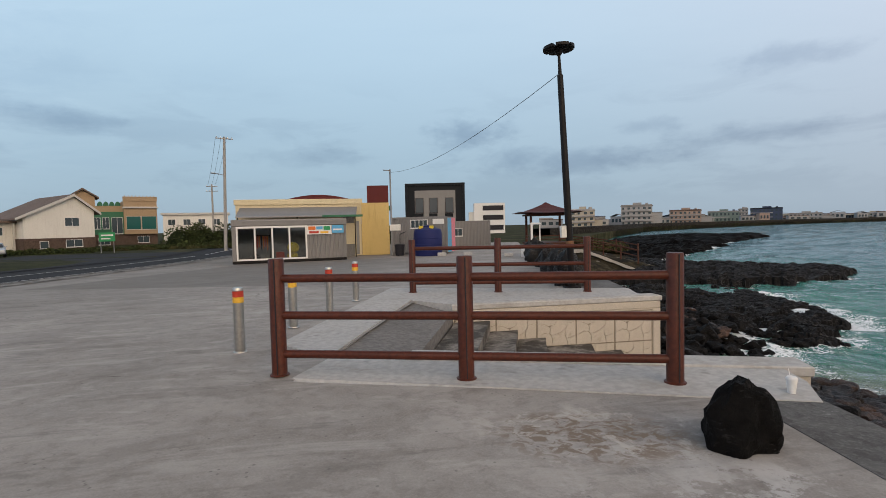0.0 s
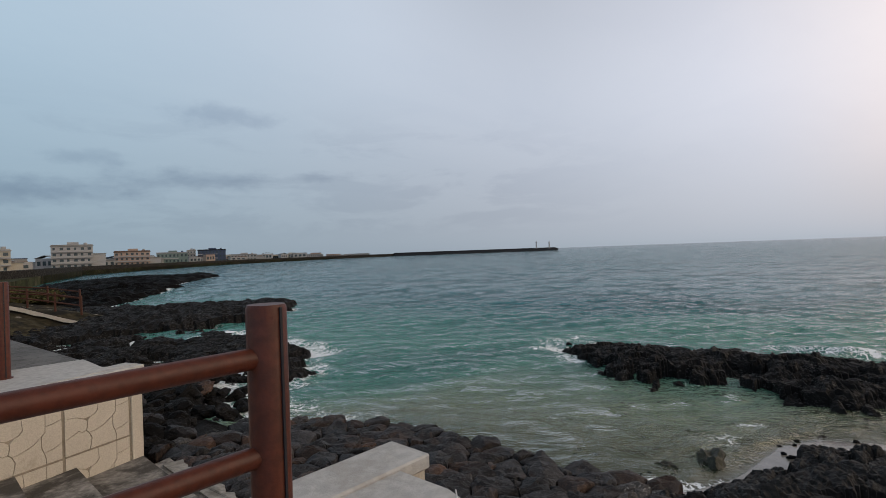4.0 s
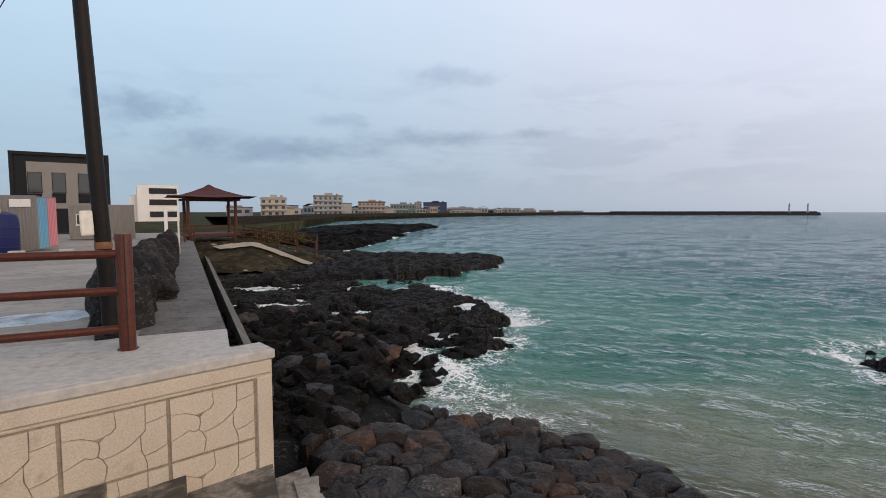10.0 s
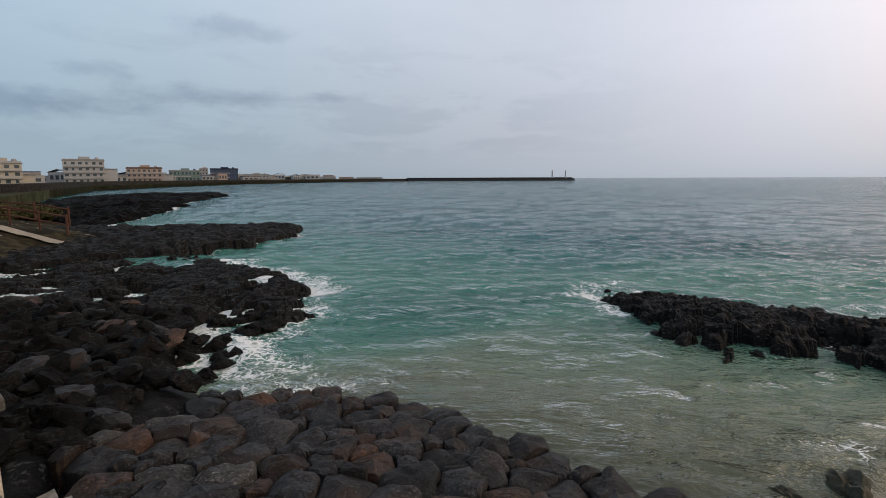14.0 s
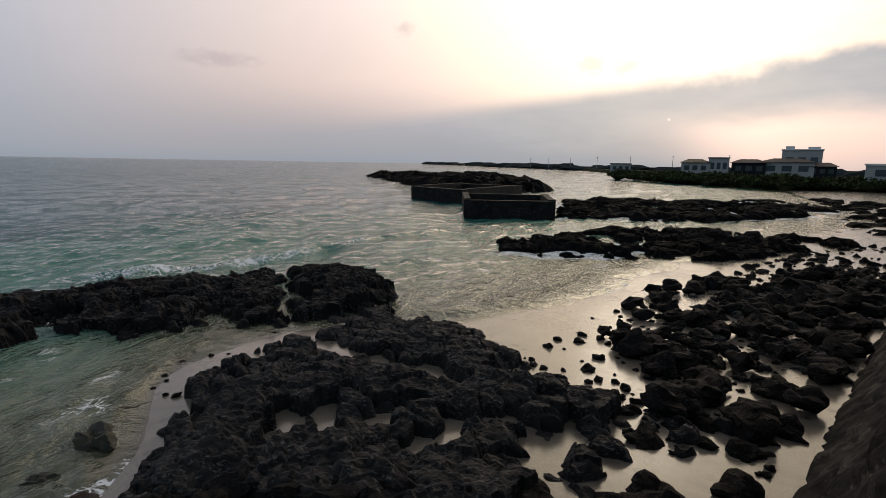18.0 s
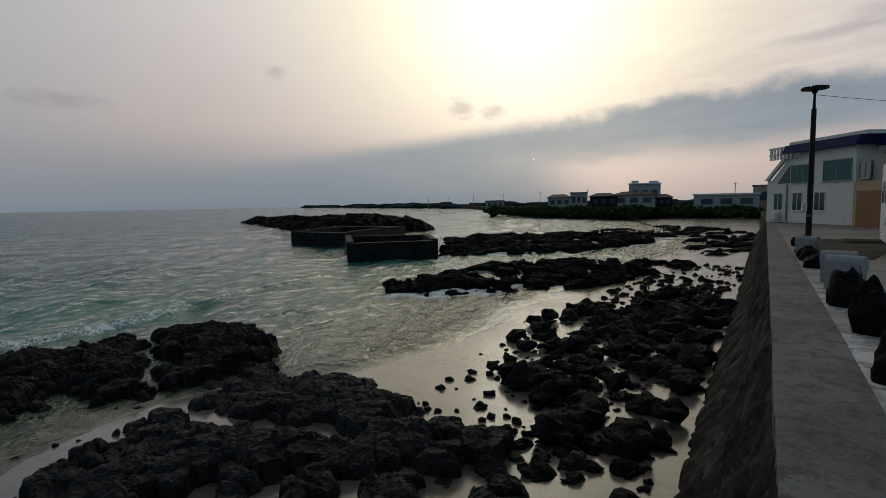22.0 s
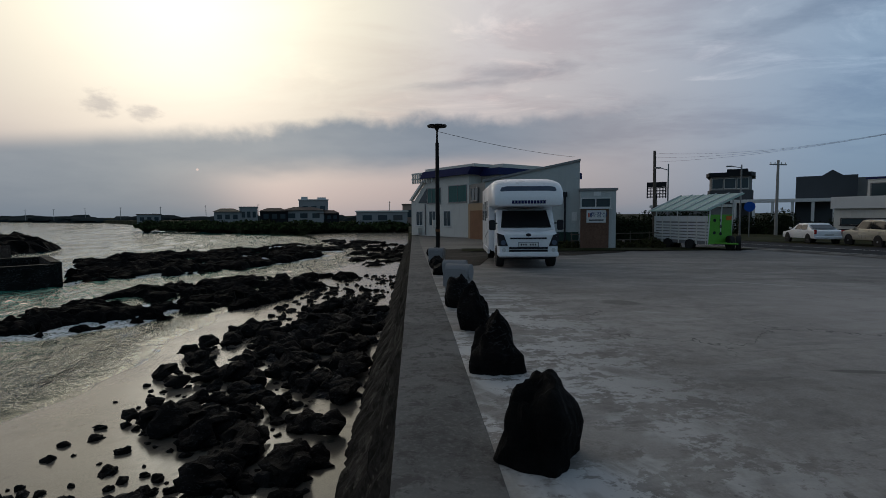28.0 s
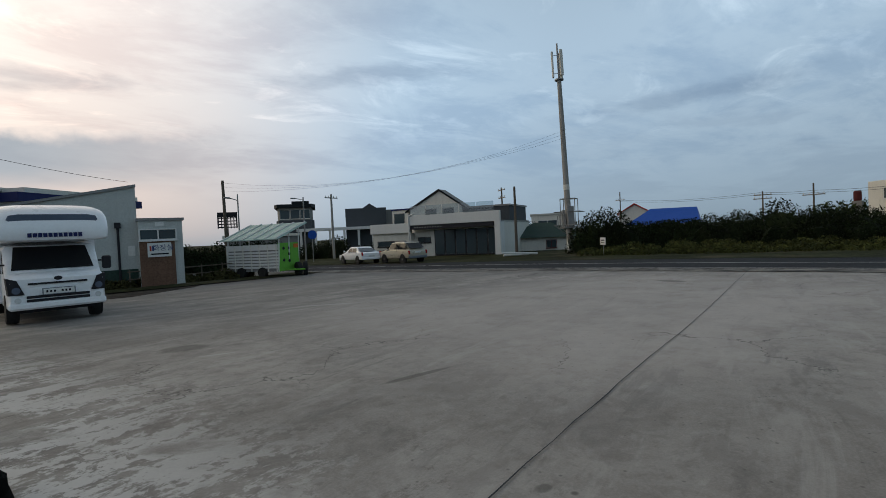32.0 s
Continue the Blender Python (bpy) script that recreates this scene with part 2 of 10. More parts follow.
def surface(name, color, rough=0.7, metal=0.0, vary=0.25, grain=20.0, patch=1.2, bump=0.2, bump_scale=60.0, stain=None, stain_amount=0.0, stain_scale=0.8,
            speck=None, speck_scale=40.0, speck_amount=0.0, per_piece=0.0, island=False, spec=0.25, streak=0.0, coat=0.0):
    """A node material: base colour with grain and patches, an optional stain colour, specks and fine relief, at real size."""
    m = bpy.data.materials.new(name)
    m.use_nodes = True
    t = m.node_tree
    b = t.nodes["Principled BSDF"]
    geo = t.nodes.new("ShaderNodeNewGeometry")
    pos = Val(t, geo.outputs["Position"])
    col = mixc(t, noisev(t, pos, grain, 3.0).step(0.3, 0.7), [c * (1 - vary * 0.6) for c in color], [min(1, c * (1 + vary * 0.5)) for c in color])
    big = noisev(t, pos, patch, 5.0, 0.6).step(0.32, 0.70)
    col = mixc(t, big * min(1.0, vary * 1.6), col, mixc(t, 1.0, col, [1 - vary * 0.9] * 3, "MULTIPLY"))
    if stain:
        s = noisev(t, pos, stain_scale, 7.0, 0.65, 0.4).step(0.62 - stain_amount * 0.3, 0.74 - stain_amount * 0.2)
        col = mixc(t, s * min(1.0, 0.4 + stain_amount), col, stain)
    if streak:
        x, y, z = separate(t, pos)
        run = noisev(t, combine(t, x * 5.0, y * 5.0, z * 0.6), 1.0, 4.0).step(0.48, 0.75)
        col = mixc(t, run * (streak * 0.5), col, mixc(t, 1.0, col, (0.42, 0.37, 0.31), "MULTIPLY"))
    if speck:
        v = t.nodes.new("ShaderNodeTexVoronoi")
        t.links.new(pos.s, v.inputs["Vector"])
        v.inputs["Scale"].default_value = speck_scale
        d = Val(t, v.outputs["Distance"])
        col = mixc(t, (1.0 - d.step(0.12, 0.30)) * speck_amount * noisev(t, pos, speck_scale * 0.2).step(0.45, 0.6), col, speck)
    if per_piece:
        r = Val(t, geo.outputs["Random Per Island"]) if island else Val(t, t.nodes.new("ShaderNodeObjectInfo").outputs["Random"])
        k = (r - 0.5) * (2 * per_piece) + 1.0
        col = mixc(t, 1.0, col, combine(t, k, k * 0.99, k * 0.98), "MULTIPLY")
    t.links.new(col.s, b.inputs["Base Color"])
    b.inputs["Metallic"].default_value = metal
    b.inputs["Specular IOR Level"].default_value = spec
    b.inputs["Coat Weight"].default_value = coat
    r = noisev(t, pos, patch * 3.0, 4.0) * 0.24 + (rough - 0.12)
    t.links.new(r.max(0.03).s, b.inputs["Roughness"])
    if bump:
        bn = t.nodes.new("ShaderNodeBump")
        bn.inputs["Strength"].default_value, bn.inputs["Distance"].default_value = bump, 0.02
        h = noisev(t, pos, bump_scale, 6.0, 0.65) + noisev(t, pos, bump_scale * 0.13, 4.0) * 1.5
        t.links.new(h.s, bn.inputs["Height"])
        t.links.new(bn.outputs[0], b.inputs["Normal"])
    MATS[name] = m
    return m


def glass(name, tint=(0.05, 0.07, 0.08), rough=0.06):
    m = bpy.data.materials.new(name)
    m.use_nodes = True
    b = m.node_tree.nodes["Principled BSDF"]
    b.inputs["Base Color"].default_value = (*tint, 1)
    b.inputs["Roughness"].default_value, b.inputs["Specular IOR Level"].default_value = rough, 0.3
    MATS[name] = m
    return m


def clear_glass(name, tint=(0.75, 0.8, 0.82), see=0.8):
    m = bpy.data.materials.new(name)
    m.use_nodes = True
    t = m.node_tree
    t.nodes.clear()
    out, mx, tr, gl = (t.nodes.new(n) for n in ("ShaderNodeOutputMaterial", "ShaderNodeMixShader", "ShaderNodeBsdfTransparent", "ShaderNodeBsdfGlossy"))
    fr = t.nodes.new("ShaderNodeFresnel")
    tr.inputs[0].default_value, gl.inputs["Roughness"].default_value = (*tint, 1), 0.05
    f = (Val(t, fr.outputs[0]) * 1.0 + (1 - see) * 0.3).min(1.0)
    t.links.new(f.s, mx.inputs[0])
    t.links.new(tr.outputs[0], mx.inputs[1]), t.links.new(gl.outputs[0], mx.inputs[2]), t.links.new(mx.outputs[0], out.inputs[0])
    MATS[name] = m
    return m


# oil stains and pale scrapes on the lot: x, y, half length, half width, turn
STAINS = [(1.0, -3.7, 0.42, 0.30, -20), (-10.9, -2.8, 0.55, 0.30, 70), (0.41, 2.39, 0.07, 0.05, 0), (-1.79, -1.64, 0.06, 0.04, 0), (-0.4, 0.05, 0.5, 0.06, 0)]
SCRAPES = [(0.78, -2.83, 0.35, 0.04, -15), (-2.75, -6.65, 1.0, 0.10, -32)]


def lot_material():
    """Old harbour concrete: cloudy tone, trowel marks, salt stains along the boulders, scuffs, hair cracks, oil spots."""
    m = bpy.data.materials.new("lot_concrete")
    m.use_nodes = True
    t = m.node_tree
    b = t.nodes["Principled BSDF"]
    pos = Val(t, t.nodes.new("ShaderNodeNewGeometry").outputs["Position"])
    x, y, z = separate(t, pos)
    col = mixc(t, noisev(t, pos, 0.30, 6.0, 0.62, 0.4).step(0.36, 0.66), (0.240, 0.222, 0.200), (0.350, 0.325, 0.295))
    col = mixc(t, noisev(t, pos, 1.7, 7.0, 0.68, 0.8).step(0.40, 0.70) * 0.55, col, (0.200, 0.178, 0.158))
    col = mixc(t, noisev(t, pos, 55.0, 3.0).step(0.35, 0.7) * 0.30, col, (0.40, 0.375, 0.345))
    gritty = noisev(t, pos, 5.5, 9.0, 0.74, 0.4)
    col = mixc(t, gritty.step(0.50, 0.62) * 0.35, col, (0.155, 0.140, 0.125))
    col = mixc(t, (1.0 - gritty.step(0.36, 0.46)) * 0.30, col, (0.38, 0.36, 0.335))
    # blotches with ragged edges
    blotch = noisev(t, combine(t, x * 0.55 + y * 0.30, y * 1.10 - x * 0.35, 9.0), 1.0, 9.0, 0.70, 0.5)
    col = mixc(t, blotch.step(0.54, 0.60) * 0.36, col, (0.150, 0.134, 0.120))
    col = mixc(t, (1.0 - blotch.step(0.38, 0.44)) * 0.34, col, (0.45, 0.425, 0.395))
    # sweeping streaks
    sweep = noisev(t, combine(t, x * 0.35 + y * 0.25, y * 2.3 - x * 0.8, 0.0), 1.0, 7.0, 0.66, 0.6)
    col = mixc(t, sweep.step(0.55, 0.66) * 0.45, col, (0.42, 0.40, 0.37))
    col = mixc(t, (1.0 - sweep.step(0.34, 0.44)) * 0.55, col, (0.145, 0.135, 0.125))
    # whitish salt and lime stains along the boulder line
    d = x + y * 0.19 - 3.308
    zone = d.step(-2.8, -0.3) * (1.0 - d.step(0.0, 0.2)) * (1.0 - y.step(2.6, 4.4)) * y.step(-9.0, -2.0)
    zone = zone * (noisev(t, combine(t, x * 1.0 + y * 0.3, y * 0.8, 6.0), 0.85, 5.0, 0.62, 0.8).step(0.40, 0.52) * 0.88 + 0.12)
    # southern half: dark stains, and the backlit view's dimness put into the colour
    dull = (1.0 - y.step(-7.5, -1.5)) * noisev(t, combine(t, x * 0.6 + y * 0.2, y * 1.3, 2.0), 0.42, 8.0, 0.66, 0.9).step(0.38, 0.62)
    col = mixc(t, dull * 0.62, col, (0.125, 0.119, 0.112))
    # a darker bay of old patching beside the road
    bay = (y + (noisev(t, pos, 1.2, 5.0) - 0.5) * 0.3).step(13.45, 13.65) * (x * 1.0 + y * -0.07).step(-16.5, -16.3) * (1.0 - x.step(-8.0, -2.0)) * (1.0 - y.step(24.0, 34.0))
    col = mixc(t, bay * 0.62, col, (0.120, 0.110, 0.098))
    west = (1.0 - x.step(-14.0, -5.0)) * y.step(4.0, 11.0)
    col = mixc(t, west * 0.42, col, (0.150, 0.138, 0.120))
    # far south dimmed, a nearer stretch brightened: view brightness put into the colour
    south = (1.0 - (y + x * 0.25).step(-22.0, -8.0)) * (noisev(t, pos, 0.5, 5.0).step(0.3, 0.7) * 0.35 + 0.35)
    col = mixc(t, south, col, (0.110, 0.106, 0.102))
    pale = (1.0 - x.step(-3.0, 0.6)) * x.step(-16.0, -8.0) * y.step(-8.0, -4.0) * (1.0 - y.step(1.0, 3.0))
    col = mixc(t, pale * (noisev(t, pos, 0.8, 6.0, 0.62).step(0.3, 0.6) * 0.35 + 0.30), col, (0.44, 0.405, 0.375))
    lime = (noisev(t, combine(t, x * 0.8 + y * 0.5, y * 1.9 - x * 0.7, 0.0), 0.9, 10.0, 0.76, 0.3) * 0.62 + noisev(t, pos, 7.5, 8.0, 0.74, 0.2) * 0.38).step(0.475, 0.512)
    col = mixc(t, lime * zone * 0.80, col, (0.62, 0.61, 0.59))
    worn = d.step(-7.0, -1.5) * (1.0 - d.step(-0.4, 0.2)) * (1.0 - y.step(2.0, 3.4)) * y.step(-12.0, -4.0)
    col = mixc(t, worn * (1.0 - lime) * noisev(t, pos, 2.3, 8.0, 0.76, 0.4).step(0.38, 0.70) * 0.50, col, (0.125, 0.115, 0.107))
    # brown scuffs near the first boulder
    ex, ey = (x - 1.1) / 0.85, (y - 3.75) / 0.55
    scuff = (1.0 - (ex * ex + ey * ey)).step(0.0, 0.8) * noisev(t, combine(t, x * 7.0 + y * 5.0, y * 9.0 - x * 4.0, 0.0), 1.0, 5.0, 0.6, 1.0).step(0.45, 0.58)
    col = mixc(t, scuff * 0.85, col, (0.17, 0.125, 0.088))
    light = (1.0 - (ex * ex + ey * ey)).step(-0.6, 0.6) * noisev(t, pos, 3.0, 8.0, 0.7, 0.8).step(0.52, 0.62)
    col = mixc(t, light * 0.7, col, (0.48, 0.45, 0.41))
    # oil stains, and long pale scrape marks
    edge = (noisev(t, pos, 2.6, 6.0, 0.66, 0.5) - 0.5) * 1.1
    for ox, oy, rx, ry, turn in STAINS:
        c, q = math.cos(radians(turn)), math.sin(radians(turn))
        ax, ay = ((x - ox) * c + (y - oy) * q) / rx, ((y - oy) * c - (x - ox) * q) / ry
        col = mixc(t, (1.0 - (ax * ax + ay * ay) + edge).step(0.0, 0.7) * 0.55, col, (0.075, 0.068, 0.060))
    for ox, oy, rx, ry, turn in SCRAPES:
        c, q = math.cos(radians(turn)), math.sin(radians(turn))
        ax, ay = ((x - ox) * c + (y - oy) * q) / rx, ((y - oy) * c - (x - ox) * q) / ry
        col = mixc(t, (1.0 - (ax * ax + ay * ay) + edge).step(0.1, 0.7) * 0.45, col, (0.48, 0.46, 0.43))
    # hair cracks
    v = t.nodes.new("ShaderNodeTexVoronoi")
    v.feature = "DISTANCE_TO_EDGE"
    v.inputs["Scale"].default_value = 0.33
    warp = combine(t, x + (noisev(t, pos, 0.9, 5.0, 0.6) - 0.5) * 1.9, y + (noisev(t, combine(t, y, x, 3.0), 0.9, 5.0, 0.6) - 0.5) * 1.9, 0.0)
    t.links.new(warp.s, v.inputs["Vector"])
    crack = (1.0 - Val(t, v.outputs["Distance"]).step(0.001, 0.0045)) * noisev(t, pos, 0.22, 3.0).step(0.50, 0.60)
    col = mixc(t, crack * 0.75, col, (0.075, 0.068, 0.060))
    # dark drops and grit
    for sc, r0, r1, keep, amt in ((2.3, 0.035, 0.075, 0.60, 0.7), (11.0, 0.06, 0.16, 0.58, 0.5)):
        w = t.nodes.new("ShaderNodeTexVoronoi")
        w.inputs["Scale"].default_value = sc
        t.links.new(pos.s, w.inputs["Vector"])
        col = mixc(t, (1.0 - Val(t, w.outputs["Distance"]).step(r0, r1)) * noisev(t, pos, sc * 0.23, 2.0).step(keep - 0.08, keep) * amt, col, (0.06, 0.055, 0.05))
    t.links.new(col.s, b.inputs["Base Color"])
    b.inputs["Specular IOR Level"].default_value = 0.35
    t.links.new((noisev(t, pos, 1.1, 5.0) * 0.35 + 0.62).s, b.inputs["Roughness"])
    bn = t.nodes.new("ShaderNodeBump")
    bn.inputs["Strength"].default_value, bn.inputs["Distance"].default_value = 0.30, 0.012
    t.links.new((noisev(t, pos, 90.0, 5.0, 0.65) * 0.5 + noisev(t, pos, 14.0, 5.0) * 0.6 - crack * 0.8).s, bn.inputs["Height"])
    t.links.new(bn.outputs[0], b.inputs["Normal"])
    MATS["lot_concrete"] = m
    return m


def rock_material(name, dry, wet, glint=0.25, scale=1.0, pale=0.085):
    """Porous black lava: pitted, blotched, damp on some faces."""
    m = bpy.data.materials.new(name)
    m.use_nodes = True
    t = m.node_tree
    b = t.nodes["Principled BSDF"]
    pos = Val(t, t.nodes.new("ShaderNodeNewGeometry").outputs["Position"])
    big = noisev(t, pos, 0.9 * scale, 6.0, 0.65, 0.3)
    col = mixc(t, big.step(0.35, 0.68), wet, dry)
    col = mixc(t, noisev(t, pos, 9.0 * scale, 5.0, 0.7).step(0.45, 0.75) * 0.7, col, [c * 0.45 for c in wet])
    col = mixc(t, noisev(t, pos, 3.1 * scale, 6.0, 0.7, 0.6).step(0.60, 0.72) * 0.5, col, (0.022, 0.018, 0.011))
    # flat-lying pale flecks: wet glints put into the rock colour
    glint_fleck = noisev(t, combine(t, *[k * f for k, f in zip(separate(t, pos), (1.0, 1.0, 2.5))]), 11.0 * scale, 4.0, 0.65, 0.5).step(0.55, 0.63) * noisev(t, pos, 1.6 * scale, 3.0).step(0.38, 0.58)
    col = mixc(t, glint_fleck * 0.85, col, (pale, pale * 0.97, pale * 0.95))
    t.links.new(col.s, b.inputs["Base Color"])
    b.inputs["Specular IOR Level"].default_value = glint
    t.links.new((noisev(t, pos, 2.2 * scale, 5.0, 0.65) * 0.9 + 0.22).s, b.inputs["Roughness"])
    bn = t.nodes.new("ShaderNodeBump")
    bn.inputs["Strength"].default_value, bn.inputs["Distance"].default_value = 1.0, 0.05 / scale
    t.links.new((noisev(t, pos, 26.0 * scale, 6.0, 0.7) * 0.5 + noisev(t, pos, 6.0 * scale, 6.0, 0.68) * 1.3).s, bn.inputs["Height"])
    t.links.new(bn.outputs[0], b.inputs["Normal"])
    MATS[name] = m
    return m


M_LOT = lot_material()
M_APRON = surface("apron_concrete", (0.44, 0.43, 0.41), 0.8, vary=0.20, grain=12, patch=1.3, bump=0.35, stain=(0.33, 0.31, 0.28), stain_amount=0.30, stain_scale=2.2, speck=(0.08, 0.075, 0.07), speck_scale=5, speck_amount=0.3)


def walltop_material():
    """Grey coping concrete: cloudy, pitted, a dark crack along it, lime run out over its inner edge, a worn sea edge."""
    m = bpy.data.materials.new("seawall_concrete")
    m.use_nodes = True
    t = m.node_tree
    b = t.nodes["Principled BSDF"]
    pos = Val(t, t.nodes.new("ShaderNodeNewGeometry").outputs["Position"])
    x, y, z = separate(t, pos)
    col = mixc(t, noisev(t, pos, 0.9, 7.0, 0.66, 0.5).step(0.36, 0.66), (0.098, 0.096, 0.092), (0.165, 0.162, 0.155))
    col = mixc(t, noisev(t, pos, 26.0, 4.0, 0.7).step(0.45, 0.70) * 0.5, col, (0.215, 0.21, 0.20))
    col = mixc(t, noisev(t, pos, 6.0, 8.0, 0.74, 0.4).step(0.50, 0.60) * 0.70, col, (0.060, 0.057, 0.054))
    d = x + y * 0.19 - 3.308
    zone = (1.0 - d.step(-0.50, -0.22)) * (1.0 - y.step(7.0, 9.0))
    lime = (noisev(t, combine(t, x * 1.6, y * 0.8, 0.0), 1.5, 10.0, 0.74, 0.4) * 0.7 + noisev(t, pos, 9.0, 6.0, 0.7) * 0.3).step(0.46, 0.52)
    col = mixc(t, lime * zone * 0.9, col, (0.52, 0.51, 0.49))
    spots = noisev(t, pos, 2.2, 8.0, 0.72, 0.3).step(0.64, 0.69)
    col = mixc(t, spots * 0.65, col, (0.36, 0.355, 0.34))
    crack = 1.0 - (d + 0.36 + (noisev(t, combine(t, 0.0, y, 0.0), 1.3, 5.0) - 0.5) * 0.10).math("ABSOLUTE").step(0.003, 0.009)
    crack = crack * noisev(t, combine(t, 0.0, y, 3.0), 0.5, 3.0).step(0.40, 0.50) * (1.0 - y.step(7.0, 9.0))
    col = mixc(t, crack * 0.85, col, (0.03, 0.028, 0.026))
    t.links.new(col.s, b.inputs["Base Color"])
    b.inputs["Specular IOR Level"].default_value = 0.25
    t.links.new((noisev(t, pos, 1.4, 5.0) * 0.3 + 0.68).s, b.inputs["Roughness"])
    bn = t.nodes.new("ShaderNodeBump")
    bn.inputs["Strength"].default_value, bn.inputs["Distance"].default_value = 0.45, 0.012
    t.links.new((noisev(t, pos, 60.0, 6.0, 0.7) + noisev(t, pos, 8.0, 5.0) * 0.8 - crack * 0.8).s, bn.inputs["Height"])
    t.links.new(bn.outputs[0], b.inputs["Normal"])
    MATS["seawall_concrete"] = m
    return m


M_WALLTOP = walltop_material()
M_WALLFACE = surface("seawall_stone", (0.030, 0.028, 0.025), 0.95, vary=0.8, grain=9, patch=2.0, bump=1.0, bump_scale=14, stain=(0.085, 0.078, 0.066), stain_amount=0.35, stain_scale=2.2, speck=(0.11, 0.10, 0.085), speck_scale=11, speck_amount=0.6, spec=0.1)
M_STEP = surface("step_concrete", (0.27, 0.25, 0.222), 0.85, vary=0.45, grain=16, patch=1.6, bump=0.45, stain=(0.062, 0.056, 0.048), stain_amount=0.70, stain_scale=1.9, speck=(0.06, 0.05, 0.04), speck_scale=7, speck_amount=0.5)
M_RAMP = surface("dark_concrete", (0.19, 0.18, 0.168), 0.88, vary=0.35, grain=14, patch=1.0, bump=0.4, stain=(0.20, 0.185, 0.17), stain_amount=0.2, stain_scale=1.5)
M_BEIGE = surface("beige_render", (0.50, 0.45, 0.375), 0.75, vary=0.20, grain=70, patch=1.8, bump=0.22, bump_scale=70, streak=0.28, stain=(0.30, 0.25, 0.19), stain_amount=0.12, stain_scale=2.5)
M_GROOVE = surface("groove_dark", (0.27, 0.23, 0.18), 0.9, vary=0.3)
M_RAIL = surface("rail_brown", (0.078, 0.019, 0.009), 0.45, vary=0.35, grain=25, patch=3.0, bump=0.15, bump_scale=40, streak=0.3, spec=0.3)
M_STEEL = surface("stainless", (0.42, 0.41, 0.38), 0.34, metal=0.9, vary=0.15, bump=0.03)
M_RED = surface("reflective_red", (0.45, 0.05, 0.03), 0.4, vary=0.15)
M_YELLOW = surface("reflective_yellow", (0.72, 0.42, 0.05), 0.4, vary=0.15)
M_WHITE = surface("white_paint", (0.70, 0.70, 0.68), 0.55, vary=0.1, patch=0.9, bump=0.06, streak=0.12)
M_BASALT = rock_material("basalt", (0.013, 0.0122, 0.0118), (0.005, 0.005, 0.005), 0.05, 1.6, 0.04)
M_BASALT_WET = rock_material("wet_basalt", (0.0115, 0.011, 0.0108), (0.004, 0.004, 0.0042), 0.12, 1.0)
# foot, link and wall reefs: lifted backlit shadows put into this paler colour
M_BASALT_PALE = rock_material("shelf_basalt", (0.022, 0.021, 0.020), (0.008, 0.008, 0.0085), 0.20, 1.3, 0.11)
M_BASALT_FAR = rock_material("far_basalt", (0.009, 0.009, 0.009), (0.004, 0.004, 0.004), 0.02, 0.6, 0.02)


def stone_material(name, dark, light, rust, rust_amount, crust=0.0):
    """Weathered basalt block: blotched, pitted, rust and salt crust in places, damp sheen in others."""
    m = bpy.data.materials.new(name)
    m.use_nodes = True
    t = m.node_tree
    b = t.nodes["Principled BSDF"]
    pos = Val(t, t.nodes.new("ShaderNodeNewGeometry").outputs["Position"])
    rnd = Val(t, t.nodes.new("ShaderNodeObjectInfo").outputs["Random"])
    blotch = noisev(t, pos, 5.0, 8.0, 0.70, 0.3)
    col = mixc(t, blotch.step(0.38, 0.66), dark, light)
    col = mixc(t, noisev(t, pos, 1.1, 4.0, 0.6).step(0.52, 0.66) * rust_amount, col, rust)
    col = mixc(t, noisev(t, pos, 30.0, 5.0, 0.72).step(0.52, 0.64) * 0.75, col, [c * 3.0 for c in light])
    v = t.nodes.new("ShaderNodeTexVoronoi")
    v.inputs["Scale"].default_value = 38.0
    t.links.new(pos.s, v.inputs["Vector"])
    pit = (1.0 - Val(t, v.outputs["Distance"]).step(0.16, 0.34)) * noisev(t, pos, 3.0, 4.0).step(0.40, 0.60)
    col = mixc(t, pit * 0.85, col, [c * 0.25 for c in dark])
    if crust:
        col = mixc(t, noisev(t, pos, 17.0, 6.0, 0.72).step(0.58, 0.66) * crust, col, (0.30, 0.29, 0.27))
    k = rnd * 0.9 + 0.55
    col = mixc(t, 1.0, col, combine(t, k, k * 0.99, k * 0.98), "MULTIPLY")
    t.links.new(col.s, b.inputs["Base Color"])
    b.inputs["Specular IOR Level"].default_value = 0.25
    t.links.new((noisev(t, pos, 2.6, 5.0, 0.6) * 0.7 + 0.26).s, b.inputs["Roughness"])
    bn = t.nodes.new("ShaderNodeBump")
    bn.inputs["Strength"].default_value, bn.inputs["Distance"].default_value = 1.0, 0.035
    t.links.new((blotch * 1.2 + noisev(t, pos, 30.0, 6.0, 0.7) * 0.45 - pit * 0.5).s, bn.inputs["Height"])
    t.links.new(bn.outputs[0], b.inputs["Normal"])
    MATS[name] = m
    return m


M_STONE = stone_material("revetment_stone", (0.007, 0.0068, 0.0072), (0.028, 0.0266, 0.0278), (0.055, 0.030, 0.020), 0.45)
M_STONE_PALE = stone_material("barnacled_stone", (0.020, 0.019, 0.018), (0.055, 0.052, 0.050), (0.06, 0.035, 0.024), 0.3, 0.8)
M_STONE_BROWN = stone_material("rusty_stone", (0.016, 0.010, 0.008), (0.044, 0.028, 0.021), (0.07, 0.035, 0.02), 0.6)
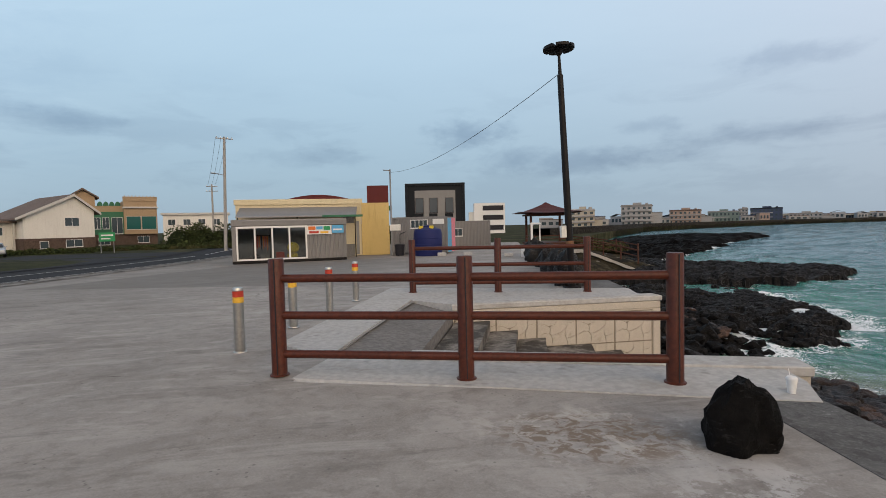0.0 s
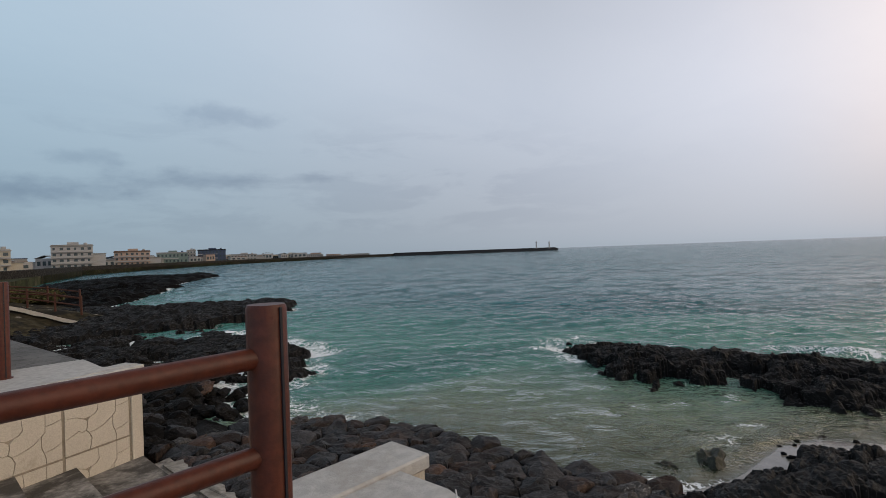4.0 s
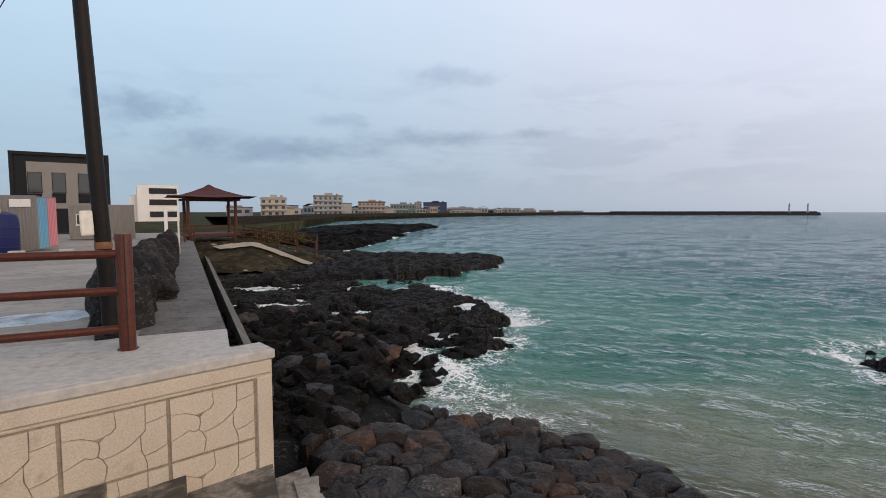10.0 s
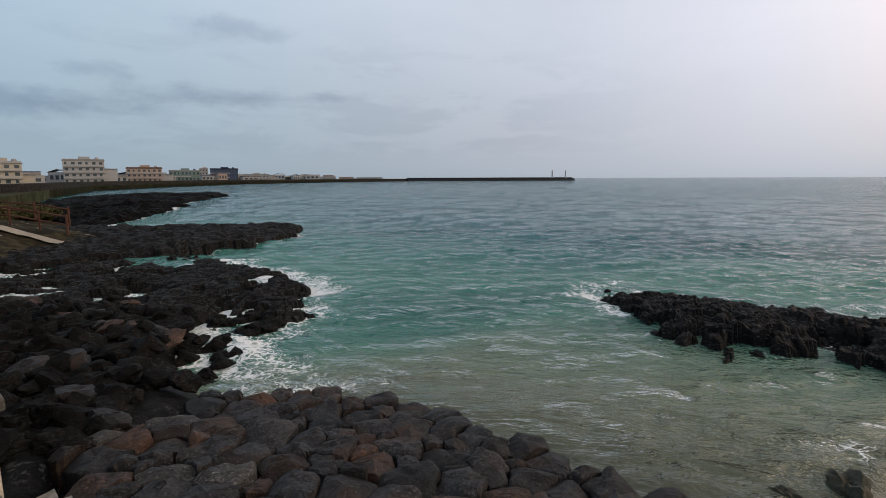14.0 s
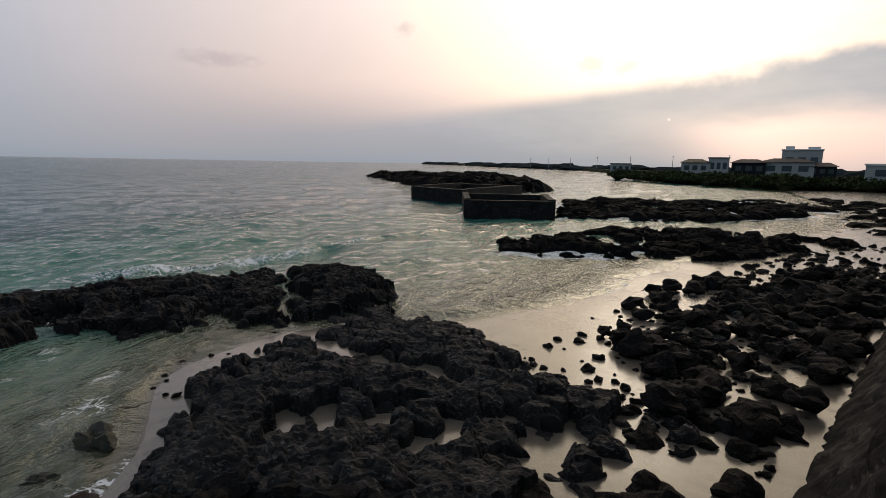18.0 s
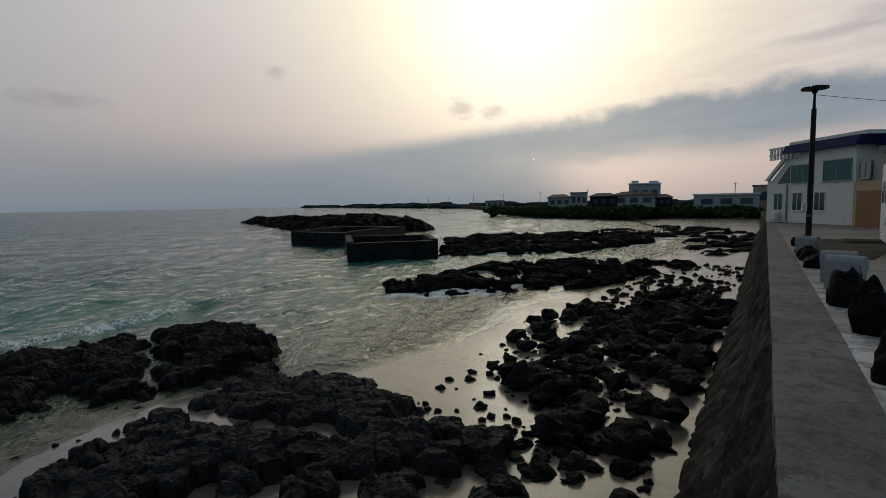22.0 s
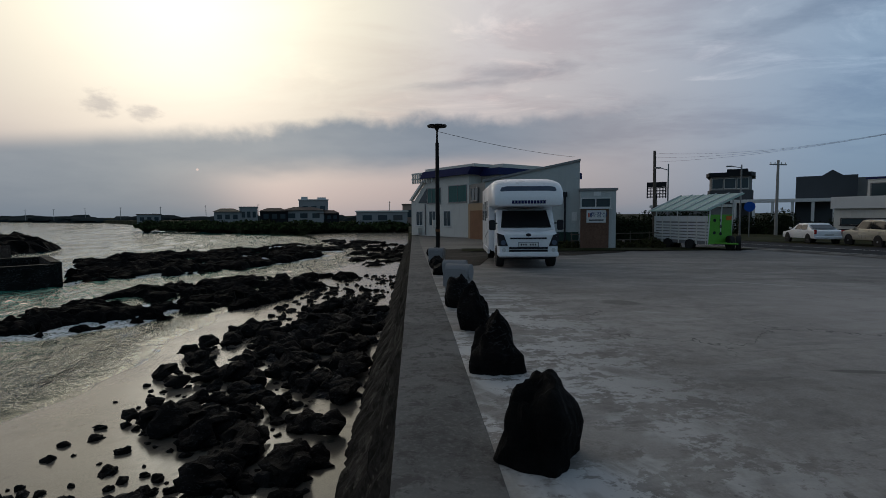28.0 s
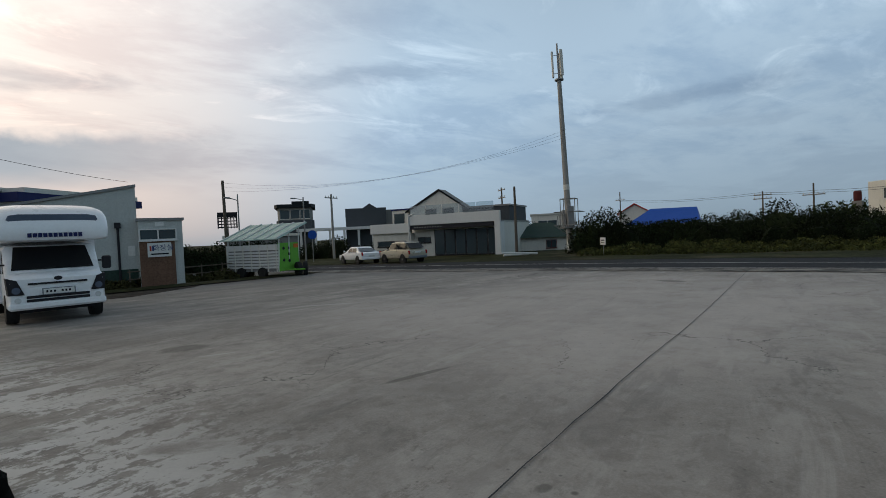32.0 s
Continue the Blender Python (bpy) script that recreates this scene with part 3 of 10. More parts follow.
M_WEED = surface("weedy_rock", (0.022, 0.024, 0.012), 0.6, vary=0.6, grain=14, patch=3.0, bump=1.0, bump_scale=14, stain=(0.075, 0.070, 0.045), stain_amount=0.3, stain_scale=3.0, spec=0.3)
M_DIRT = surface("damp_dirt", (0.046, 0.039, 0.031), 0.92, vary=0.5, grain=12, patch=0.8, bump=0.5, bump_scale=30, stain=(0.09, 0.08, 0.066), stain_amount=0.3, stain_scale=1.1, spec=0.15)
M_STONE_J = surface("wet_revetment_stone", (0.019, 0.0185, 0.0195), 0.50, vary=0.8, grain=26, patch=2.2, bump=1.0, bump_scale=24, stain=(0.045, 0.027, 0.019), stain_amount=0.15, stain_scale=0.9, per_piece=0.55, island=True, spec=0.32)
M_SAND = surface("sand", (0.185, 0.160, 0.128), 0.20, vary=0.35, grain=50, patch=0.45, bump=0.06, bump_scale=9, stain=(0.105, 0.090, 0.072), stain_amount=0.45, stain_scale=0.55, spec=0.7, speck=(0.03, 0.03, 0.03), speck_scale=3.0, speck_amount=0.6)
M_ASPHALT = surface("asphalt", (0.026, 0.026, 0.029), 0.9, vary=0.35, grain=60, patch=0.5, bump=0.3, bump_scale=80, spec=0.15)
M_ROADLINE = surface("road_paint", (0.55, 0.54, 0.5), 0.7, vary=0.3, patch=2.0, bump=0.1)
M_OLDKERB = surface("broken_kerb_concrete", (0.30, 0.285, 0.255), 0.9, vary=0.35, grain=14, patch=2.0, bump=0.5, stain=(0.13, 0.12, 0.10), stain_amount=0.35, stain_scale=3.0)
M_KERB = surface("kerb_concrete", (0.42, 0.41, 0.39), 0.85, vary=0.25, bump=0.2)
M_GRASS = surface("grass_ground", (0.048, 0.052, 0.024), 0.95, vary=0.6, grain=3.0, patch=0.25, bump=0.8, bump_scale=8, stain=(0.095, 0.080, 0.050), stain_amount=0.35, stain_scale=0.2, spec=0.05)
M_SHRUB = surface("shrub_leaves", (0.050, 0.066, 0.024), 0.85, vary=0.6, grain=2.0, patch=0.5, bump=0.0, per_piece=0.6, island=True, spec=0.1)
M_VERGE = surface("verge_grass_leaves", (0.072, 0.082, 0.026), 0.85, vary=0.5, grain=2.0, patch=0.3, bump=0.0, per_piece=0.5, island=True, spec=0.1)
M_SLATE = surface("slate_grey_wall", (0.075, 0.082, 0.090), 0.75, vary=0.2, bump=0.05, spec=0.2)
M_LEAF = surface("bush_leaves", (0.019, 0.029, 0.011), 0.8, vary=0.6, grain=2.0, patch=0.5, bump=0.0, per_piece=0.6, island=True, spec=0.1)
M_LEAF_DRY = surface("dry_grass_leaves", (0.075, 0.072, 0.030), 0.85, vary=0.5, grain=2.0, patch=0.5, bump=0.0, per_piece=0.5, island=True, spec=0.1)
M_PAVROOF = surface("maroon_tiles", (0.075, 0.022, 0.020), 0.7, vary=0.3, grain=8, bump=0.3, bump_scale=12)
# white of the far town, distance haze mixed into the colour
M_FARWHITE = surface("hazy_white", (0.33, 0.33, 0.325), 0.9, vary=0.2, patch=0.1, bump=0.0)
M_PAINTBLUE = surface("pale_blue_paint", (0.46, 0.55, 0.64), 0.6, vary=0.3, grain=20, patch=2.0, bump=0.1, stain=(0.17, 0.18, 0.20), stain_amount=0.45, stain_scale=1.1)
M_BANK = surface("dry_bank", (0.062, 0.052, 0.030), 0.95, vary=0.7, grain=2.5, patch=0.5, bump=1.0, bump_scale=6, stain=(0.016, 0.015, 0.014), stain_amount=0.5, stain_scale=0.9, spec=0.05, speck=(0.33, 0.29, 0.24), speck_scale=1.6, speck_amount=0.9)
M_TRAIL = surface("sandy_trail", (0.36, 0.32, 0.26), 0.9, vary=0.3, grain=9, patch=0.8, bump=0.4, bump_scale=12, spec=0.1)
# town wall and roof colours with the haze of distance painted in
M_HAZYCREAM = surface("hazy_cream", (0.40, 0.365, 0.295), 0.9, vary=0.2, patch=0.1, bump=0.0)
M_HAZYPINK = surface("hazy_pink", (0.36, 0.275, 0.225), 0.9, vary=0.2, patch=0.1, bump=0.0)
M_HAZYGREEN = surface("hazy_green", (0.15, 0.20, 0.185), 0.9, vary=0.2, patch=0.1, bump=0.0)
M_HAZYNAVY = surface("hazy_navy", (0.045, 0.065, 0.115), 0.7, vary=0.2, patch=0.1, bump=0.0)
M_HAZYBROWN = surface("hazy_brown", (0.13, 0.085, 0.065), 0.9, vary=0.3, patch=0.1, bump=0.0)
M_GREYROOF = surface("greygreen_roof", (0.035, 0.062, 0.050), 0.8, vary=0.3, bump=0.1)
M_GREYGREEN = surface("greygreen_wall", (0.50, 0.52, 0.505), 0.8, vary=0.15, patch=0.6, bump=0.1, streak=0.2)
M_VISOR = surface("smoked_visor", (0.09, 0.115, 0.17), 0.2, vary=0.1, bump=0.0, coat=0.5)
M_TRIM = surface("old_white_trim", (0.50, 0.49, 0.46), 0.7, vary=0.15, bump=0.05)
M_NAVY = surface("navy_roof", (0.012, 0.018, 0.095), 0.6, vary=0.2, bump=0.04)
M_BARK = surface("pole_wood", (0.14, 0.115, 0.09), 0.85, vary=0.4, grain=9, patch=1.5, bump=0.4, streak=0.4)
M_DARKMETAL = surface("dark_metal", (0.012, 0.011, 0.011), 0.5, vary=0.3, bump=0.05, spec=0.15)
M_GREYMETAL = surface("grey_metal", (0.26, 0.26, 0.26), 0.5, metal=0.4, vary=0.2, bump=0.06, streak=0.15)
M_CONPOLE = surface("concrete_pole", (0.33, 0.32, 0.30), 0.85, vary=0.25, bump=0.15, streak=0.3)
M_CONTAINER = surface("container_grey", (0.205, 0.20, 0.195), 0.55, vary=0.18, patch=0.6, bump=0.05, streak=0.4)
M_CREAM = surface("cream_wall", (0.60, 0.52, 0.34), 0.75, vary=0.18, patch=0.5, bump=0.1, streak=0.3)
M_YELLOWWALL = surface("yellow_wall", (0.58, 0.43, 0.17), 0.8, vary=0.25, patch=0.6, bump=0.1, streak=0.55)
M_OFFWHITE = surface("offwhite_wall", (0.68, 0.665, 0.61), 0.8, vary=0.16, patch=0.4, bump=0.08, streak=0.3)
M_TAN = surface("tan_wall", (0.36, 0.265, 0.165), 0.8, vary=0.18, patch=0.5, bump=0.1, streak=0.25)
M_GREEN = surface("green_wall", (0.045, 0.15, 0.085), 0.7, vary=0.2, bump=0.08)
M_BRICK = surface("brown_stone_base", (0.10, 0.07, 0.055), 0.85, vary=0.45, grain=9, patch=2.0, bump=0.6, bump_scale=12)
M_ROOF = surface("brown_shingles", (0.15, 0.115, 0.095), 0.85, vary=0.35, grain=8, patch=0.8, bump=0.4, bump_scale=18)
M_REDROOF = surface("red_roof", (0.095, 0.016, 0.016), 0.65, vary=0.25, bump=0.1)
M_BLACK = surface("charcoal_cladding", (0.012, 0.0145, 0.018), 0.6, vary=0.25, bump=0.05, spec=0.15)
M_GREYWALL = surface("grey_wall", (0.23, 0.225, 0.215), 0.8, vary=0.2, patch=0.5, bump=0.1, streak=0.25)
M_BLUEROOF = surface("blue_roof", (0.02, 0.085, 0.42), 0.6, vary=0.15, bump=0.04)
M_SKYBLUE = surface("sky_blue_paint", (0.10, 0.36, 0.60), 0.6, vary=0.15, bump=0.04)
M_PINK = surface("pink_paint", (0.62, 0.20, 0.26), 0.6, vary=0.15, bump=0.04)
M_TEXT = surface("dark_lettering", (0.02, 0.02, 0.025), 0.6, vary=0.1, bump=0.0)
M_TEXTBLUE = surface("blue_lettering", (0.03, 0.05, 0.16), 0.6, vary=0.1, bump=0.0)
M_RUBBER = surface("rubber", (0.022, 0.022, 0.022), 0.8, vary=0.3, bump=0.1)
M_CARWHITE = surface("vehicle_white", (0.90, 0.91, 0.93), 0.3, vary=0.04, patch=0.6, bump=0.0, coat=0.3, spec=0.5)
M_CARBEIGE = surface("vehicle_beige", (0.46, 0.42, 0.34), 0.3, metal=0.2, vary=0.05, bump=0.0, coat=0.5)
M_CARSILVER = surface("vehicle_silver", (0.42, 0.45, 0.50), 0.3, metal=0.4, vary=0.05, bump=0.0, coat=0.4)
M_TILE = surface("brown_tiles", (0.17, 0.098, 0.066), 0.75, vary=0.35, grain=14, patch=1.5, bump=0.3, bump_scale=20)
M_CARGREY = surface("vehicle_grey", (0.16, 0.18, 0.21), 0.35, metal=0.3, vary=0.05, bump=0.0, coat=0.4)
M_LIMEGREEN = surface("lime_green_panel", (0.16, 0.42, 0.05), 0.6, vary=0.2, bump=0.05, streak=0.2)
M_CLEARROOF = surface("pale_green_sheet", (0.42, 0.55, 0.50), 0.5, vary=0.15, bump=0.04)
M_WOODBROWN = surface("brown_boards", (0.22, 0.11, 0.055), 0.7, vary=0.35, grain=12, bump=0.2, streak=0.25)
M_PAVWOOD = surface("dark_stained_wood", (0.085, 0.034, 0.020), 0.7, vary=0.4, grain=12, bump=0.2, streak=0.3)
M_CABLE = surface("cable", (0.04, 0.04, 0.045), 0.7, vary=0.1, bump=0.0)
M_LAMPLENS = surface("lens", (0.65, 0.66, 0.66), 0.2, vary=0.1, bump=0.0)
M_TAIL = surface("tail_lens", (0.35, 0.02, 0.02), 0.25, vary=0.1, bump=0.0)
M_SIGNGREEN = surface("green_sign", (0.03, 0.26, 0.10), 0.6, vary=0.15, bump=0.03)
M_ORANGE = surface("orange_cloth", (0.62, 0.17, 0.04), 0.8, vary=0.25, bump=0.15)
M_PLASTICYELLOW = surface("yellow_plastic", (0.68, 0.50, 0.05), 0.5, vary=0.15, bump=0.05)
M_GRANITE = surface("granite", (0.25, 0.25, 0.255), 0.75, vary=0.25, grain=70, bump=0.2, speck=(0.06, 0.06, 0.06), speck_scale=120, speck_amount=0.4)
M_DISTANT = surface("distant_land", (0.045, 0.052, 0.052), 0.95, vary=0.4, grain=0.03, patch=0.01, bump=0.0, spec=0.0)
G_DARK = glass("window_glass")
G_TEAL = glass("tinted_glass", (0.02, 0.10, 0.09), 0.08)
G_WIND = glass("windscreen", (0.012, 0.013, 0.015), 0.05)
G_CLEAR = clear_glass("door_glass")


# ---- mesh helpers ----
class Geo:
    """Collects faces of one mesh."""

    def __init__(self):
        self.v, self.f = [], []

    def add(self, verts, faces, m=None):
        k = len(self.v)
        self.v += [tuple(m @ Vector(p)) if m is not None else tuple(p) for p in verts]
        self.f += [tuple(i + k for i in q) for q in faces]
        return self

    def box(self, x0, x1, y0, y1, z0, z1, c=0.0, m=None):
        """A box, with chamfer c."""
        if c <= 0:
            p = [(x, y, z) for z in (z0, z1) for y in (y0, y1) for x in (x0, x1)]
            return self.add(p, [(0, 2, 3, 1), (4, 5, 7, 6), (0, 1, 5, 4), (2, 6, 7, 3), (0, 4, 6, 2), (1, 3, 7, 5)], m)
        c = min(c, (x1 - x0) * 0.45, (y1 - y0) * 0.45, (z1 - z0) * 0.45)
        bm = bmesh.new()
        bmesh.ops.create_cube(bm, size=1.0)
        for q in bm.verts:
            q.co = ((x0 + x1) / 2 + q.co.x * (x1 - x0), (y0 + y1) / 2 + q.co.y * (y1 - y0), (z0 + z1) / 2 + q.co.z * (z1 - z0))
        bmesh.ops.bevel(bm, geom=bm.edges[:], offset=c, segments=1, affect="EDGES", profile=0.5)
        return self.bm(bm, m)

    def bm(self, bm, m=None):
        bm.verts.index_update()
        self.add([q.co.copy() for q in bm.verts], [[q.index for q in fc.verts] for fc in bm.faces], m)
        bm.free()
        return self

    def prism(self, poly, z0, z1, m=None, cap=True):
        """An upright prism on a plan polygon (anticlockwise); z0, z1 numbers or functions of x, y."""
        n = len(poly)
        a = z0 if callable(z0) else (lambda x, y: z0)
        b = z1 if callable(z1) else (lambda x, y: z1)
        p = [(x, y, a(x, y)) for x, y in poly] + [(x, y, b(x, y)) for x, y in poly]
        fs = [(i, (i + 1) % n, n + (i + 1) % n, n + i) for i in range(n)]
        if cap:
            fs += [tuple(range(n, 2 * n)), tuple(range(n - 1, -1, -1))]
        return self.add(p, fs, m)

    def cyl(self, x, y, z0, z1, r0, r1=None, n=16, m=None):
        r1 = r0 if r1 is None else r1
        p = [(x + r * math.cos(2 * math.pi * i / n), y + r * math.sin(2 * math.pi * i / n), z) for z, r in ((z0, r0), (z1, r1)) for i in range(n)]
        fs = [(i, (i + 1) % n, n + (i + 1) % n, n + i) for i in range(n)] + [tuple(range(n - 1, -1, -1)), tuple(range(n, 2 * n))]
        return self.add(p, fs, m)

    def rod(self, a, b, r0, r1=None, n=8):
        """A round bar from a to b."""
        a, b = Vector(a), Vector(b)
        m = Matrix.Translation(a) @ (b - a).to_track_quat("Z", "Y").to_matrix().to_4x4()
        return self.cyl(0, 0, 0, (b - a).length, r0, r1, n, m)

    def lathe(self, prof, n=20, m=None):
        """Turned about z: prof is rows of radius, height."""
        p = [(r * math.cos(2 * math.pi * i / n), r * math.sin(2 * math.pi * i / n), z) for r, z in prof for i in range(n)]
        fs = [(k * n + i, k * n + (i + 1) % n, (k + 1) * n + (i + 1) % n, (k + 1) * n + i) for k in range(len(prof) - 1) for i in range(n)]
        fs += [tuple(range(n - 1, -1, -1)), tuple((len(prof) - 1) * n + i for i in range(n))]
        return self.add(p, fs, m)

    def slab_y(self, poly, y0, y1, m=None):
        """A plate across y from an outline in x, z."""
        n = len(poly)
        p = [(x, y0, z) for x, z in poly] + [(x, y1, z) for x, z in poly]
        fs = [(i, n + i, n + (i + 1) % n, (i + 1) % n) for i in range(n)] + [tuple(range(n)), tuple(range(2 * n - 1, n - 1, -1))]
        return self.add(p, fs, m)

    def ob(self, name, mat, parent=None, label="", smooth=0.0, m=None):
        me = bpy.data.meshes.new(name)
        me.from_pydata(self.v, [], self.f)
        me.validate()
        fix = bmesh.new()
        fix.from_mesh(me)
        bmesh.ops.recalc_face_normals(fix, faces=fix.faces[:])
        fix.to_mesh(me)
        fix.free()
        if smooth:
            me.polygons.foreach_set("use_smooth", [True] * len(me.polygons))
            me.set_sharp_from_angle(angle=radians(smooth))
        me.materials.append(mat)
        o = new(name, me)
        if m is not None:
            o.matrix_basis = m
        o.parent = parent
        if label:
            o["label"] = label
        return o


def part(name, geo, mat, parent, label="", smooth=0.0, m=None):
    return geo.ob(name, mat, parent, label, smooth, m)


def thing(name, m, label, category, group="", kind=""):
    e = new(name)
    e.empty_display_size = 0.2
    e.matrix_basis = m
    return tagged(e, label, category, group, kind)


def lettering(text, size, mat, parent, m, name="lettering", depth=0.004):
    cu = bpy.data.curves.new(name, "FONT")
    cu.body, cu.size, cu.extrude, cu.align_x, cu.align_y = text, size, depth, "CENTER", "CENTER"
    cu.materials.append(mat)
    tmp = bpy.data.objects.new(name, cu)
    me = bpy.data.meshes.new_from_object(tmp)
    bpy.data.objects.remove(tmp)
    o = new(name, me)
    o.matrix_basis, o.parent = m, parent
    return o


def ground_z(x, y):
    """The lot falls gently away from the head of the steps."""
    return -min(0.7, 0.016 * max(0.0, math.hypot(x - 2.5, y - 5.0) - 6.0))


def edge_x(y):
    """Sea-side edge of the seawall's top."""
    return 3.13 + 0.19 * (4.2 - y) if y < 8 else 2.90 - 0.060 * (y - 11.0)

# ---- shore plan ----
SEA = -2.58


def lattice(ix, iy, seed):
    h = np.sin(ix * 127.1 + iy * 311.7 + seed * 74.7) * 43758.5453
    return h - np.floor(h)


def vnoise(x, y, seed=0.0):
    ix, iy = np.floor(x), np.floor(y)
    fx, fy = x - ix, y - iy
    fx, fy = fx * fx * (3 - 2 * fx), fy * fy * (3 - 2 * fy)
    a, b = lattice(ix, iy, seed), lattice(ix + 1, iy, seed)
    c, d = lattice(ix, iy + 1, seed), lattice(ix + 1, iy + 1, seed)
    return (a + (b - a) * fx) * (1 - fy) + (c + (d - c) * fx) * fy


def fbm(x, y, octaves=4, seed=0.0):
    s, k, total = 0.0, 0.5, 0.0
    for i in range(octaves):
        s, total = s + k * vnoise(x * 2 ** i, y * 2 ** i, seed + i), total + k
        k *= 0.5
    return s / total


def cells(x, y, seed=0.0):
    """Nearest and second nearest distance to scattered points, and the nearest one's number and place."""
    ix, iy = np.floor(x), np.floor(y)
    f1, f2, own = np.full(x.shape, 9.0), np.full(x.shape, 9.0), np.zeros(x.shape)
    px, py = np.zeros(x.shape), np.zeros(x.shape)
    for i in (-1, 0, 1):
        for j in (-1, 0, 1):
            cx, cy = ix + i, iy + j
            qx, qy = cx + lattice(cx, cy, seed), cy + lattice(cx, cy, seed + 7.3)
            d = np.hypot(qx - x, qy - y)
            closer = d < f1
            f2 = np.where(closer, f1, np.minimum(f2, d))
            own = np.where(closer, lattice(cx, cy, seed + 3.1), own)
            px, py = np.where(closer, qx, px), np.where(closer, qy, py)
            f1 = np.where(closer, d, f1)
    return f1, f2, own, px, py


def inside(poly, x, y):
    """Signed distance to a plan polygon, positive inside."""
    d2, odd = np.full(x.shape, 1e12), np.zeros(x.shape, bool)
    n = len(poly)
    for i in range(n):
        (ax, ay), (bx, by) = poly[i], poly[(i + 1) % n]
        ex, ey = bx - ax, by - ay
        t = np.clip(((x - ax) * ex + (y - ay) * ey) / (ex * ex + ey * ey), 0, 1)
        d2 = np.minimum(d2, (x - ax - t * ex) ** 2 + (y - ay - t * ey) ** 2)
        cross = ((ay > y) != (by > y)) & (x < ex * (y - ay) / (ey if ey else 1e-9) + ax)
        odd ^= cross
    return np.where(odd, 1, -1) * np.sqrt(d2)


# reefs: outline, height above the sea, mesh step
REEFS = {
    "north_shelf": ([(2.6, 19.6), (5.4, 18.2), (6.9, 17.4), (7.7, 18.6), (8.2, 19.8), (9.3, 21.4), (9.2, 19.4), (9.8, 18.4), (11.9, 19.8), (13.0, 22), (13.4, 25.2), (13.0, 29), (12.7, 33), (10, 34.5), (2.0, 35)], 0.34, 0.08),
    "north_point": ([(1.6, 34), (12.7, 33.8), (17, 34.9), (20.6, 36.4), (24.6, 42.4), (22.4, 43.4), (18, 47), (12, 53), (1.0, 53)], 0.60, 0.15),
    "far_shelf": ([(0.5, 54), (13, 55), (20, 66), (31, 86.8), (27, 92), (14, 86), (3, 70)], 0.9, 0.45),
    "far_point": ([(10, 86), (32, 92), (53, 124), (40, 140), (22, 125)], 1.0, 0.9),
    "bay_reef": ([(19.7, 13.7), (16.9, 11.1), (15.6, 10.0), (15.1, 8.4), (16.3, 7.2), (16.1, 5.7), (15.3, 4.6), (15.6, 3.8), (16.5, 3.5), (15.2, 2.9), (14.5, 1.9), (14.4, 0.8), (14.3, -0.5), (16.3, -1.5), (18.2, -1.8), (19.6, -1.2), (20.5, 2.0), (20.9, 3.8), (20.5, 6.8), (20.2, 10.9), (19.8, 12.2)], 0.50, 0.06),
    "foot_reef": ([(8.4, 6.2), (9.6, 5.6), (10.4, 5.0), (11.7, 4.55), (12.5, 4.0), (13.3, 3.2), (13.6, 1.9), (13.2, 0.4), (12.9, -0.8), (11.9, -1.0), (11.0, -0.7), (9.8, -1.2), (8.9, -1.35), (8.2, -1.0), (7.2, -0.45), (6.7, 0.3), (6.0, 1.6), (5.6, 3.2), (6.8, 5.2)], 0.36, 0.042),
    "link_reef": ([(12.6, -0.7), (12.9, 1.6), (14.0, 2.5), (15.2, 1.2), (14.6, -0.6), (13.2, -0.9)], 0.30, 0.05),
    "wall_reef": ([(6.2, -0.2), (6.7, -0.5), (7.3, -1.6), (8.0, -2.5), (9.2, -3.1), (9.5, -4.2), (9.9, -5.6), (10.9, -7.2), (11.2, -9), (10.6, -12), (9.8, -14), (9.6, -18), (8.4, -20), (7.2, -15), (6.4, -9), (5.9, -4), (5.4, -1.0)], 0.34, 0.05),
    "beach_bar": ([(22.6, -11), (20.2, -8.3), (18.6, -10), (15, -14.9), (13.6, -15.7), (12.4, -26), (16.8, -28), (20, -24), (23.4, -20.7), (22.9, -14)], 0.50, 0.15),
    "pen_bar": ([(29, -22), (25, -26.7), (22.2, -33.8), (20.5, -44), (31.6, -52.8), (40, -46), (42, -36), (35, -28)], 0.70, 0.28),
    "sunset_reef": ([(133, -55), (90, -42), (66, -37), (56, -43), (60, -53), (80, -70), (119, -88)], 1.9, 0.7),
    "corner_flat": ([(38, -58), (30.5, -74), (17, -60), (12, -46), (10.4, -35), (14, -32), (20, -46)], 0.45, 0.40),
}
REVET = [(3.75, 12.4), (6.0, 13.7), (7.8, 13.0), (8.5, 10.8), (8.6, 8.6), (8.9, 7.0), (9.4, 6.0), (8.2, 5.2), (6.6, 4.0), (5.1, 2.2), (4.5, 1.5), (3.8, 4.0), (3.4, 4.9), (3.6, 6.0)]
SHORE_Y = [-140, -60, -43, -33, -21, -12, -7.5, -5, -2, -0.8, 1, 3, 4.6, 5.2, 6, 13, 15, 20, 30, 45, 80, 200]
SHORE_X = [70, 24, 15.5, 14.8, 14.8, 13.7, 12.5, 12.1, 12.3, 12.6, 13.4, 13.7, 11.9, 10.5, 9.0, 6.6, 4.5, 4, 4, 4, 4, 4]



